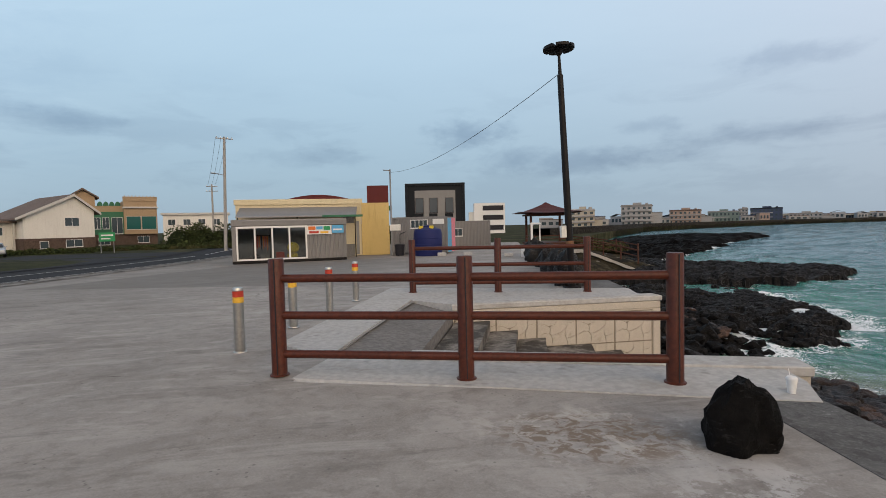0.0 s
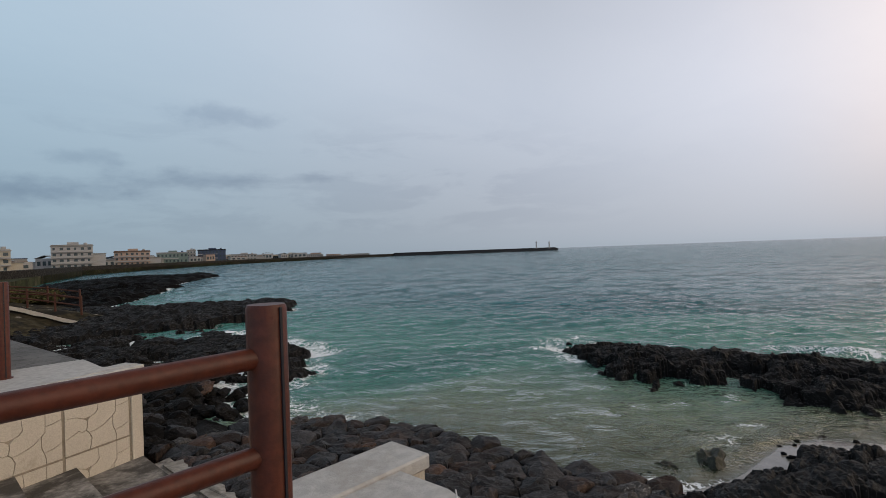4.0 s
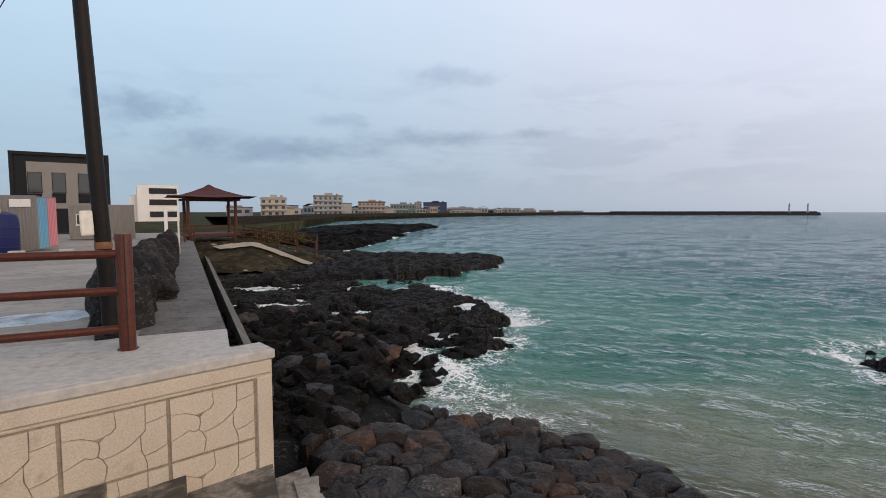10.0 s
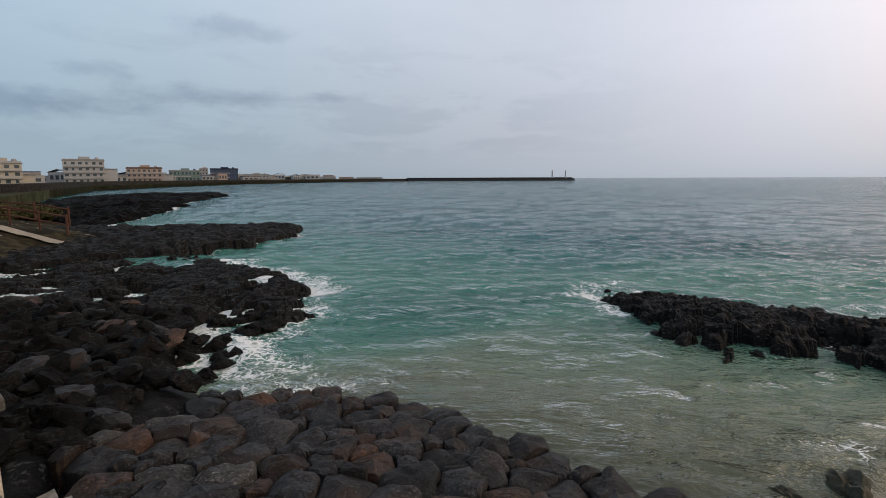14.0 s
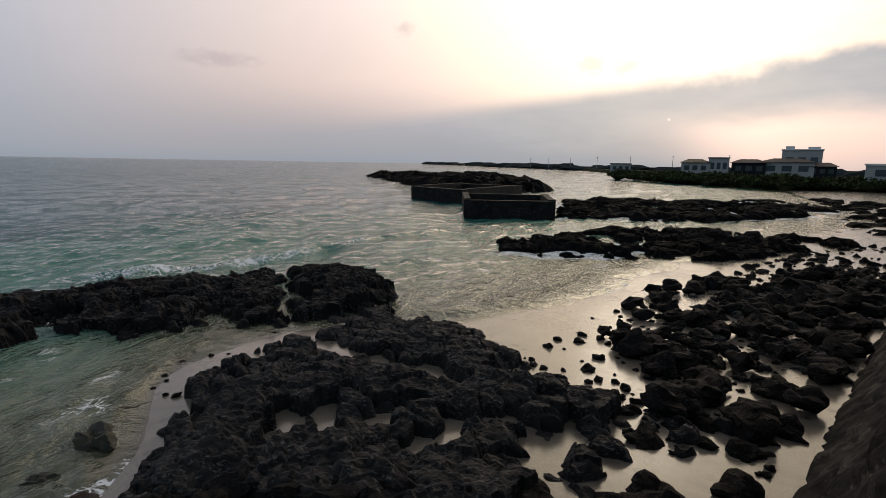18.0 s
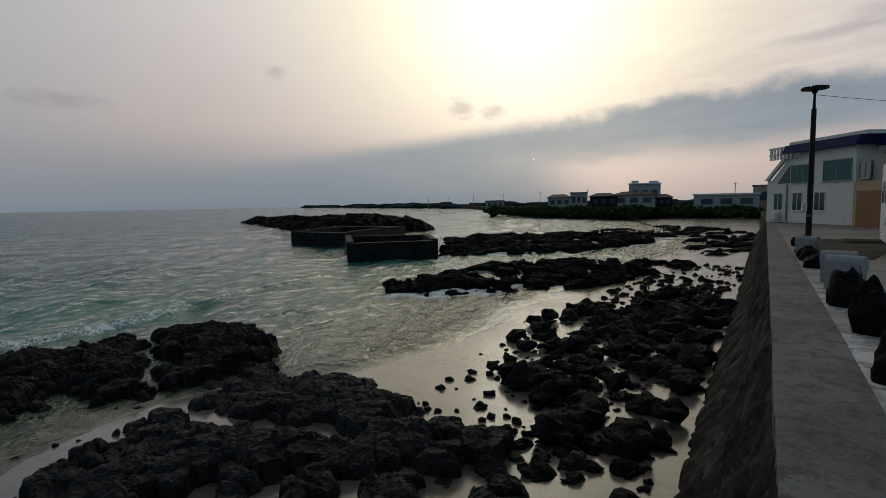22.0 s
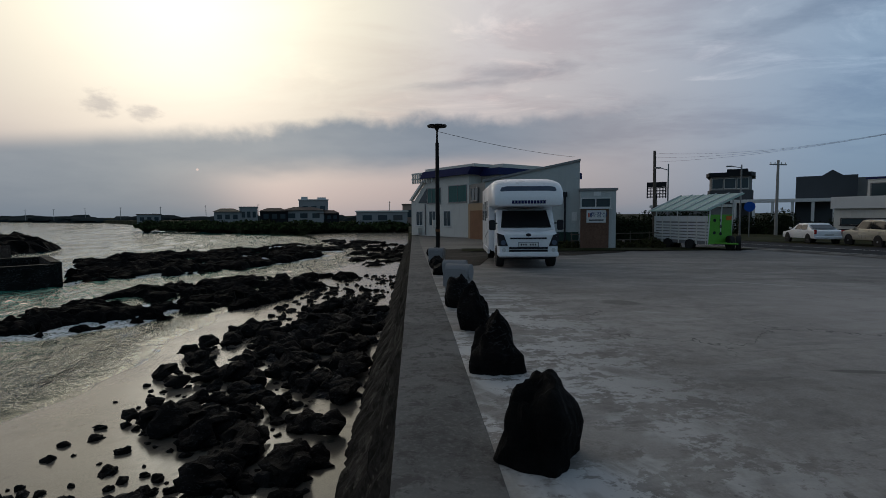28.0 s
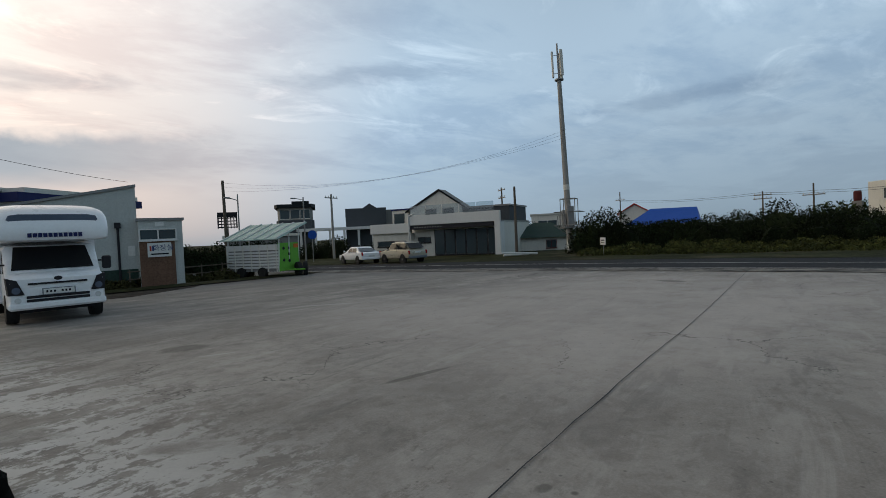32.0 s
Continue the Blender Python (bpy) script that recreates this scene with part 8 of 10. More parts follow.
def camper(m):
    """Front looks along -y; x to its left hand side as seen from in front."""
    c = thing("camper_van", m, "white camper van with an over-cab bed, parked facing the lot", "camper van")
    part("cab", loft([rounded(1.62, 0.42, 0.98, -0.02, 0.06), rounded(1.70, 0.34, 1.05, 0.06, 0.07), rounded(1.72, 0.30, 1.12, 0.45, 0.07), rounded(1.70, 0.30, 1.70, 0.92, 0.07), rounded(1.70, 0.30, 1.74, 1.75, 0.07)]), M_CARWHITE, c, "white cab", smooth=35)
    # windscreen lies on the sloping front of the cab
    def on_front(u, z):
        k = (z - 1.12) / (1.70 - 1.12)
        return (u, 0.45 + 0.47 * k - 0.012, z)
    part("windscreen", Geo().add([on_front(-0.74, 1.17), on_front(0.74, 1.17), on_front(0.66, 1.68), on_front(-0.66, 1.68)] + [(a, b + 0.03, z) for a, b, z in (on_front(-0.74, 1.17), on_front(0.74, 1.17), on_front(0.66, 1.68), on_front(-0.66, 1.68))], [(0, 1, 2, 3), (0, 4, 5, 1), (1, 5, 6, 2), (2, 6, 7, 3), (3, 7, 4, 0)]), G_WIND, c)
    for s in (-0.35, 0.30):
        part("wiper", Geo().rod((s, 0.43, 1.18), (s + 0.38, 0.46, 1.20), 0.012), M_RUBBER, c)
    part("grille", Geo().box(-0.52, 0.52, -0.045, 0.05, 0.86, 0.90).box(-0.5, 0.5, 0.0, 0.06, 0.80, 0.86), M_TEXT, c, "dark grille slot")
    part("emblem", Geo().lathe([(0.02, 0), (0.075, 0.0), (0.075, 0.012)], 14, pose(0, -0.02, 0.975, 90) @ Matrix.Diagonal((1, 0.6, 1, 1))), M_TEXT, c)
    part("lower_grille", Geo().box(-0.55, 0.55, -0.05, 0.03, 0.50, 0.555).box(-0.55, 0.55, -0.05, 0.03, 0.575, 0.63), M_TEXT, c)
    part("bumper", Geo().box(-0.86, 0.86, -0.07, 0.2, 0.34, 0.50, 0.04), M_CARWHITE, c)
    for s in (-1, 1):
        h = part("headlight", loft([[(s * 0.58, -0.065, 0.66), (s * 0.84, -0.02, 0.66), (s * 0.875, 0.0, 1.02), (s * 0.70, -0.045, 0.97)], [(s * 0.58, 0.06, 0.66), (s * 0.86, 0.14, 0.66), (s * 0.885, 0.22, 1.03), (s * 0.70, 0.10, 0.98)]]), M_TEXT, c, "dark headlight housing")
        part("lamp", Geo().lathe([(0.01, 0), (0.08, 0.0), (0.09, 0.03)], 14, pose(s * 0.72, -0.075, 0.76, 90) @ Matrix.Scale(0.8, 4)), M_VISOR, h)
        part("fog_lamp", Geo().lathe([(0.01, 0), (0.055, 0.0), (0.06, 0.02)], 12, pose(s * 0.70, -0.075, 0.55, 90)), M_LAMPLENS, c)
        mr = part("mirror", Geo().box(s * 1.0 - 0.09, s * 1.0 + 0.09, 0.42, 0.54, 1.10, 1.40, 0.03), M_TEXT, c)
        part("mirror_arm", Geo().rod((s * 0.84, 0.55, 1.30), (s * 1.0, 0.5, 1.30), 0.02), M_TEXT, mr)
        part("side_window", Geo().box(s * 0.852 - 0.01, s * 0.852 + 0.01, 0.95, 1.55, 1.10, 1.60), G_WIND, c)
    p = part("number_plate", Geo().box(-0.27, 0.27, -0.085, -0.07, 0.645, 0.76), M_WHITE, c, "white number plate")
    part("plate_frame", Geo().box(-0.29, 0.29, -0.082, -0.066, 0.63, 0.775), M_CARGREY, p)
    for i in range(7):
        if i != 3:
            part("digit", Geo().box(-0.225 + i * 0.066, -0.19 + i * 0.066, -0.09, -0.086, 0.678, 0.725), M_TEXT, p)
    # living box with alcove
    part("body", loft([rounded(2.02, 0.40, 2.50, 1.80, 0.10), rounded(2.06, 0.38, 2.56, 1.95, 0.12), rounded(2.06, 0.38, 2.56, 5.0, 0.12), rounded(2.0, 0.45, 2.45, 5.15, 0.16)]), M_CARWHITE, c, "white living box", smooth=35)
    def hoop(w, z0, z1, y, p=0.42):
        zc, hz, r = (z0 + z1) / 2, (z1 - z0) / 2, []
        for k in range(28):
            a = 2 * math.pi * k / 28
            ca, sa = math.cos(a), math.sin(a)
            q = p if sa > 0 else 0.2
            r.append((w * math.copysign(abs(ca) ** q, ca), y, zc + hz * math.copysign(abs(sa) ** q, sa)))
        return r
    alcove = [hoop(0.84, 1.86, 2.06, -0.03), hoop(0.95, 1.81, 2.18, 0.0), hoop(1.0, 1.79, 2.32, 0.10), hoop(1.02, 1.78, 2.46, 0.28), hoop(1.03, 1.78, 2.56, 0.52), hoop(1.03, 1.78, 2.62, 0.9), hoop(1.03, 1.78, 2.60, 1.9)]
    al = part("alcove", loft(alcove), M_CARWHITE, c, "rounded white over-cab bed", smooth=40)
    part("skylight", Geo().slab_y([(-0.80, 2.24), (-0.72, 2.18), (0.72, 2.18), (0.80, 2.24), (0.76, 2.33), (0.6, 2.36), (-0.6, 2.36), (-0.76, 2.33)], 0.035, 0.30), M_VISOR, al, "smoked blue front roof window")
    for i in range(11):
        part("name_bar", Geo().box(-0.47 + i * 0.088, -0.40 + i * 0.088, -0.045, 0.0, 1.865, 1.955), M_NAVY, al, "dark blue lettering block")
    part("air_conditioner", Geo().box(-0.35, 0.35, 2.6, 3.4, 2.55, 2.72, 0.05), M_CARWHITE, c)
    for s in (-1, 1):
        for y, w, z0, z1 in ((2.1, 0.5, 1.45, 2.0), (3.0, 0.6, 1.35, 2.0), (4.0, 0.7, 1.35, 1.95)):
            part("side_window", Geo().box(s * 1.03 - 0.012, s * 1.03 + 0.012, y, y + w, z0, z1), G_WIND, c)
        part("stripe", Geo().add([(s * 1.034, 2.0, 1.05), (s * 1.034, 3.6, 0.75), (s * 1.034, 3.6, 0.68), (s * 1.034, 2.0, 0.98)], [(0, 1, 2, 3)]), M_CARGREY, c)
        part("skirt", Geo().box(s * 0.98 - 0.04, s * 0.98 + 0.04, 2.2, 5.0, 0.28, 0.45), M_CARWHITE, c)
        part("awning", Geo().rod((s * 1.04, 2.0, 2.42), (s * 1.04, 4.9, 2.42), 0.07), M_CARGREY, c) if s > 0 else None
        wheel(pose(s * 0.76, 0.72, 0.33), c)
        wheel(pose(s * 0.80, 3.75, 0.33), c)
    part("chassis", Geo().box(-0.7, 0.7, 0.4, 5.0, 0.24, 0.42), M_TEXT, c)
    return c


CV = (2.28, -9.78)
camper(pose(CV[0], CV[1], ground_z(*CV), 0, 0, 180 + 6.0) @ Matrix.Scale(1.01, 4))


# ---- cars ----
def car(m, body, label, suv):
    """Nose along -y."""
    c = thing("car", m, label, "car", "parked cars")
    h = 1.66 if suv else 1.44
    L, b = (4.35, 0.98) if suv else (4.7, 0.92)
    if suv:
        prof = [(0.0, 0.45), (0.02, 0.85), (0.9, 1.02), (1.25, 1.10), (L - 0.15, 1.08), (L, 0.9), (L, 0.42), (0.1, 0.35)]
        cab = [(1.05, 1.04), (1.75, h - 0.06), (2.3, h), (L - 0.75, h - 0.03), (L - 0.12, 1.06)]
    else:
        prof = [(0.0, 0.45), (0.03, 0.72), (1.0, 0.90), (1.3, 0.95), (L - 0.35, 1.0), (L, 0.92), (L, 0.42), (0.1, 0.32)]
        cab = [(1.15, 0.92), (2.0, h - 0.04), (2.6, h), (3.3, h - 0.03), (4.15, 0.98)]
    def side(pts, w0, w1=None):
        w1 = w0 if w1 is None else w1
        v = [(-w0, y, z) if z < 1.0 else (-w1, y, z) for y, z in pts] + [(w0, y, z) if z < 1.0 else (w1, y, z) for y, z in pts]
        n = len(pts)
        return Geo().add(v, [(i, (i + 1) % n, n + (i + 1) % n, n + i) for i in range(n)] + [tuple(range(n)), tuple(range(2 * n - 1, n - 1, -1))])
    def bevelled(g, c0):
        bm = bmesh.new()
        vs = [bm.verts.new(p) for p in g.v]
        for f in g.f:
            bm.faces.new([vs[i] for i in f])
        bmesh.ops.recalc_face_normals(bm, faces=bm.faces[:])
        bmesh.ops.bevel(bm, geom=bm.edges[:], offset=c0, segments=2, affect="EDGES", profile=0.6)
        return Geo().bm(bm)
    part("body", bevelled(side(prof, 0.88), 0.06), body, c, smooth=40)
    part("cabin", bevelled(side(cab, 0.80, 0.66), 0.05), body, c, smooth=40)
    top = h - 0.12
    y0, y1, y2 = (cab[1][0], (cab[1][0] + cab[3][0]) / 2, cab[3][0])
    zb = 1.08 if suv else 0.99
    for s in (-1, 1):
        for a, e in ((y0 + 0.02, y1 - 0.03), (y1 + 0.03, y2 + (0.25 if suv else 0.1))):
            lo, hi = (0.79 if suv else 0.80) * s, 0.69 * s
            part("side_window", Geo().add([(lo * 1.01, a - 0.25 * (a < y1), zb), (lo * 1.01, e + 0.1 * (e > y1), zb), (hi * 1.01, e, top), (hi * 1.01, a, top)], [(0, 1, 2, 3)]), G_WIND, c)
        for y in (0.85, L - 0.85):
            wheel(pose(s * 0.80, y, 0.33 if suv else 0.31), c, 0.34 if suv else 0.31)
            part("arch", Geo().lathe([(0.38, -0.02), (0.40, 0.02)], 20, pose(s * 0.87, y, 0.34, 0, 90)), M_TEXT, c)
        part("tail_light", Geo().box(s * 0.80 - 0.07, s * 0.80 + 0.07, L - 0.08, L + 0.03, 0.72, 1.0, 0.02), M_TAIL, c)
        part("headlight", Geo().box(s * 0.68 - 0.15, s * 0.68 + 0.15, -0.03, 0.1, 0.62, 0.76, 0.02), M_LAMPLENS, c)
        part("mirror", Geo().box(s * 0.95 - 0.07, s * 0.95 + 0.07, 1.35, 1.47, 1.0, 1.13, 0.02), body, c)
    yb, ye = cab[3], cab[4]
    part("rear_window", Geo().add([(-0.62, yb[0] + 0.1, yb[1] - 0.06), (0.62, yb[0] + 0.1, yb[1] - 0.06), (0.70, ye[0] + 0.03, ye[1] + 0.10), (-0.70, ye[0] + 0.03, ye[1] + 0.10)], [(0, 1, 2, 3)]), G_WIND, c)
    yf, yt = cab[0], cab[1]
    part("windscreen", Geo().add([(-0.72, yf[0] - 0.01, yf[1] + 0.1), (0.72, yf[0] - 0.01, yf[1] + 0.1), (0.62, yt[0] - 0.04, yt[1] - 0.04), (-0.62, yt[0] - 0.04, yt[1] - 0.04)], [(0, 1, 2, 3)]), G_WIND, c)
    part("number_plate", Geo().box(-0.26, 0.26, L + 0.005, L + 0.03, 0.62 if not suv else 0.8, 0.74 if not suv else 0.92), M_WHITE, c)
    part("bumper", Geo().box(-0.86, 0.86, L - 0.12, L + 0.06, 0.38, 0.58, 0.05), M_CARGREY if suv else body, c)
    if suv:
        for s in (-0.6, 0.6):
            part("roof_rail", Geo().rod((s, 2.0, h + 0.03), (s, 3.6, h + 0.03), 0.02), M_GREYMETAL, c)
    return c


car(pose(-16.75, -32.65, ground_z(-17, -30), 0, 0, -4.5) @ Matrix.Scale(0.91, 4), M_CARWHITE, "white saloon car parked across the road", False)
car(pose(-17.9, -28.5, ground_z(-17, -27), 0, 0, 0) @ Matrix.Scale(0.91, 4), M_CARBEIGE, "beige off-road car parked in front of the cafe", True)
car(pose(-50.6, 40.6, -0.56, 0, 0, 50), M_CARSILVER, "silver saloon car parked on the yard before the houses", False)
car(pose(-55.0, 40.4, -0.55, 0, 0, 56), M_CARWHITE, "white saloon car parked beside the silver one", False)


# ---- livestock trailer ----
tr = thing("livestock_trailer", at_line(-5.0, -23.6, -6.6, -20.6, -0.36), "white slatted trailer with lime green end and sloping roof", "trailer")
part("bed", Geo().box(0, 3.4, 0, 1.5, 0.30, 0.42), M_GREYMETAL, tr)
for i in range(6):
    part("slat", Geo().box(0, 3.4, -0.03, 0.0, 0.46 + i * 0.15, 0.56 + i * 0.15), M_WHITE, tr)
part("top_board", Geo().box(0, 3.4, -0.04, 0.0, 1.38, 1.66), M_WHITE, tr)
for i in range(7):
    part("stake", Geo().box(i * 0.55, i * 0.55 + 0.05, -0.06, -0.03, 0.3, 1.66), M_OFFWHITE, tr)
part("inner_board", Geo().box(0.02, 3.38, 0.01, 0.03, 0.42, 1.4), M_GREYWALL, tr)
end = part("end_panel", Geo().box(3.4, 3.45, 0, 1.5, 0.30, 1.72), M_LIMEGREEN, tr, "lime green end panel")
for y, z in ((0.35, 1.45), (0.75, 1.45), (0.75, 1.15), (0.35, 0.85), (0.75, 0.80)):
    part("hole", Geo().lathe([(0.01, 0), (0.08, 0), (0.08, 0.02)], 12, pose(3.45, y, z, 0, 90)), M_TEXT, end)
part("orange_mark", Geo().box(3.45, 3.465, 1.1, 1.45, 1.45, 1.65), M_ORANGE, end)
part("roof", Geo().add([(-0.3, -0.2, 1.95), (3.6, -0.2, 1.95), (3.9, 1.7, 2.75), (-0.1, 1.7, 2.75), (-0.3, -0.2, 1.90), (3.6, -0.2, 1.90), (3.9, 1.7, 2.70), (-0.1, 1.7, 2.70)], [(0, 1, 2, 3), (7, 6, 5, 4), (0, 4, 5, 1), (1, 5, 6, 2), (2, 6, 7, 3), (3, 7, 4, 0)]), M_CLEARROOF, tr, "pale green translucent roof sheet")
for i in range(6):
    part("rafter", Geo().rod((-0.1 + i * 0.72, -0.2, 1.98), (0.1 + i * 0.74, 1.7, 2.78), 0.03), M_WHITE, tr)
for x, y, h in ((0, 0, 1.92), (3.4, 0, 1.92), (0, 1.5, 2.68), (3.4, 1.5, 2.68), (3.4, 0.75, 2.3)):
    part("upright", Geo().rod((x, y, 0.3), (x + 0.1, y, h), 0.03), M_WHITE, tr)
for x in (1.0, 2.4):
    wheel(pose(x, -0.02, 0.26, 0, 0, 90), tr, 0.26)
part("tow_bar", Geo().rod((3.4, 0.4, 0.35), (4.4, 0.75, 0.35), 0.04).rod((3.4, 1.1, 0.35), (4.4, 0.75, 0.35), 0.04), M_LIMEGREEN, tr)
wheel(pose(3.75, 1.05, 0.36, 0, 0, 60), tr, 0.36)
wheel(pose(3.95, 1.35, 0.36, 0, 0, 40), tr, 0.36)


# ---- toilet block ----
tb = thing("toilet_block", at_line(4.1, -22.6, -2.55, -22.2, -0.36), "pale grey public toilet block with a rising wedge roof", "building")
part("wedge", Geo().slab_y([(0, 0), (4.95, 0), (4.95, 4.55), (0, 3.55)], 0, 7), M_GREYGREEN, tb)
part("ridge_cap", Geo().slab_y([(-0.1, 3.55), (4.98, 4.55), (4.98, 4.66), (-0.1, 3.66)], -0.1, 7.1), M_GREYMETAL, tb)
part("annex", Geo().box(4.95, 6.7, -0.6, 6, 0, 2.98), M_GREYGREEN, tb)
part("annex_cap", Geo().box(4.9, 6.78, -0.68, 6.1, 2.98, 3.10), M_GREYMETAL, tb)
part("brown_tiles", Geo().box(4.95, 6.35, -0.64, -0.6, 0, 2.05), M_TILE, tb, "brown tiled lower wall")
part("green_base", Geo().box(0.2, 4.9, -0.04, 0, 0, 0.85), M_GREYROOF, tb, "dark green painted base")
win(tb, 4.95, 6.45, 2.1, 2.62, 1, M_WHITE, G_DARK, -0.64)
sign = part("sign_board", Geo().box(5.25, 6.20, -0.72, -0.68, 1.35, 1.98), M_WHITE, tb, "white toilet sign")
lettering("화장실", 0.30, M_TEXTBLUE, sign, pose(5.86, -0.725, 1.74, 90), "sign_lettering")
part("figure", Geo().box(5.33, 5.40, -0.728, -0.722, 1.62, 1.84), M_RED, sign)
part("figure", Geo().box(5.43, 5.50, -0.728, -0.722, 1.62, 1.84), M_TEXTBLUE, sign)
part("small_writing", Geo().box(5.36, 6.08, -0.728, -0.722, 1.45, 1.51), M_TEXT, sign)
part("small_sign", Geo().box(4.55, 4.82, -0.05, -0.03, 1.45, 1.90), M_WHITE, tb)
part("downpipe", Geo().rod((4.2, -0.08, 0.1), (4.2, -0.08, 2.9), 0.05).box(4.08, 4.32, -0.16, 0, 2.7, 2.95), M_TEXT, tb)
part("vent", Geo().box(5.6, 5.95, -0.64, -0.6, 2.72, 2.92), M_WHITE, tb)


def garden_fence(m, n):
    f = thing("garden_fence", m, "low weathered wooden rail fence in the weeds", "fence")
    for i in range(n):
        part("post", Geo().cyl(i * 1.1, 0.0, 0, 0.86 + 0.05 * math.sin(i * 2.3), 0.035, 0.03, 7), M_BARK, f)
    for z in (0.42, 0.76):
        part("rail", Geo().rod((-0.1, -0.04, z), ((n - 1) * 1.1 + 0.1, -0.04, z + 0.03), 0.026), M_BARK, f)
    return f


garden_fence(at_line(-0.4, -21.9, -6.0, -23.6, -0.38), 6)

# ---- harbour hall with blue roof ----
hall = thing("harbour_hall", at_line(13.0, -47.6, 6.4, -40.9, -0.66), "two-storey white hall with a blue roof edge and slanting sea end", "building")
part("wall", Geo().slab_y([(0, 0), (9.4, 0), (9.4, 5.72), (3.0, 5.72), (0.6, 3.6), (0, 3.6)], 0, 12), M_OFFWHITE, hall)
part("wall_right", Geo().box(9.4, 12.0, 1.5, 12, 0, 5.6), M_OFFWHITE, hall)
part("blue_fascia", Geo().slab_y([(2.4, 5.72), (9.9, 5.72), (10.4, 6.35), (3.0, 6.35)], -0.6, 12.4), M_NAVY, hall, "deep blue roof edge")
part("blue_fascia", Geo().box(9.9, 12.3, 0.9, 12.4, 5.6, 6.2), M_NAVY, hall)
part("roof_deck", Geo().box(3.0, 10.5, -0.3, 12, 6.35, 6.62), M_OFFWHITE, hall)
part("upper_roof", Geo().box(9.6, 12.2, 1.5, 12, 6.2, 6.55), M_OFFWHITE, hall)
for i in range(9):
    part("parapet_post", Geo().box(0.7 + i * 0.42, 0.85 + i * 0.42, -0.35, -0.2, 5.3, 6.3), M_OFFWHITE, hall)
part("parapet_rail", Geo().box(0.6, 4.2, -0.36, -0.18, 6.2, 6.36).box(0.6, 4.2, -0.36, -0.18, 5.7, 5.8), M_OFFWHITE, hall)
part("slant_beam", Geo().add([(0.0, -0.3, 3.6), (0.4, -0.3, 3.6), (2.9, -0.3, 5.6), (2.5, -0.3, 5.6), (0.0, 0.0, 3.6), (0.4, 0.0, 3.6), (2.9, 0.0, 5.6), (2.5, 0.0, 5.6)], [(0, 1, 2, 3), (7, 6, 5, 4), (0, 4, 5, 1), (1, 5, 6, 2), (2, 6, 7, 3), (3, 7, 4, 0)]), M_OFFWHITE, hall)
part("slant_glass", Geo().slab_y([(1.3, 3.3), (2.8, 3.3), (2.8, 4.75)], -0.04, 0), G_DARK, hall)
win(hall, 2.95, 5.2, 3.25, 4.75, 2, M_GREYMETAL, G_TEAL)
win(hall, 6.4, 9.1, 3.25, 4.85, 1, M_GREYMETAL, G_TEAL)
for x in (0.9, 3.2, 5.6):
    win(hall, x, x + 1.15, 1.0, 2.5, 1, M_WHITE, G_DARK)
part("downpipe", Geo().rod((2.6, -0.08, 0.1), (2.6, -0.08, 3.2), 0.06), M_GREYMETAL, hall)
part("air_unit", Geo().box(1.2, 1.9, -0.5, -0.1, 0.2, 0.8, 0.03), M_OFFWHITE, hall)
an = thing("brown_annex", at_line(6.3, -38.6, 3.8, -33.0, -0.62), "brown boarded annex between hall and toilets", "building")
part("wall", Geo().box(0, 6.0, 0, 4.5, 0, 3.0), M_TAN, an)
for i in range(12):
    part("board", Geo().box(0.6 + i * 0.30, 0.88 + i * 0.30, -0.05, 0, 0, 2.4), M_WOODBROWN, an)
part("upper", Geo().box(0, 6.0, 0.1, 4.5, 3.0, 4.6), M_GREYWALL, an)
win(an, 0.8, 2.4, 3.2, 4.3, 1, M_GREYMETAL)
cable("cable", (5.5, -13.95, 4.55), (-0.6, -22.3, 4.4), 0.12, "black cable from the lamp post to the toilet block")

# ---- cafe ----
cafe = thing("cafe", at_line(-21.8, -38.9, -28.2, -26.6, -0.6), "white two-storey cafe with glass terrace and dark sliding doors", "cafe")
part("wall_left", Geo().box(1.0, 5.1, 0.0, 9, 0, 2.3), M_OFFWHITE, cafe)
part("wall_middle", Geo().box(5.1, 13.9, 0.7, 9, 0, 3.0), M_OFFWHITE, cafe)
part("parapet_left", Geo().box(0.9, 5.2, -0.3, 0.1, 2.3, 3.2, 0.02), M_WHITE, cafe)
part("parapet", Geo().box(5.1, 13.9, -0.5, -0.2, 2.95, 3.85, 0.02), M_WHITE, cafe)
part("terrace", Geo().box(5.1, 13.9, -0.2, 9, 2.85, 3.05), M_GREYWALL, cafe)
part("pillar", Geo().box(13.4, 13.9, -0.5, 0.7, 0, 2.95), M_WHITE, cafe)
part("pipe", Geo().rod((5.2, -0.55, 0), (5.2, -0.55, 3.85), 0.07).rod((5.2, -0.55, 3.8), (5.6, -0.55, 3.95), 0.07), M_WHITE, cafe)
part("gable", Geo().slab_y([(4.1, 3.05), (9.45, 3.05), (9.45, 4.62), (7.25, 6.1), (4.1, 4.45)], 2.0, 3.4), M_OFFWHITE, cafe)
part("gable_roof", Geo().slab_y([(3.6, 4.22), (7.25, 6.12), (9.85, 4.38), (9.85, 4.52), (7.25, 6.28), (3.6, 4.36)], 1.95, 3.5), M_GREYWALL, cafe)
part("barge_board", Geo().slab_y([(3.6, 4.22), (7.25, 6.12), (9.85, 4.38), (9.85, 4.54), (7.25, 6.31), (3.6, 4.38)], 1.85, 1.95), M_BLACK, cafe, "thin black roof edge")
part("upper_wing", Geo().box(9.45, 13.9, 2.4, 8, 3.05, 4.35), M_SLATE, cafe)
part("wing_cap", Geo().box(9.4, 14.0, 2.3, 8.1, 4.35, 4.5), M_GREYMETAL, cafe)
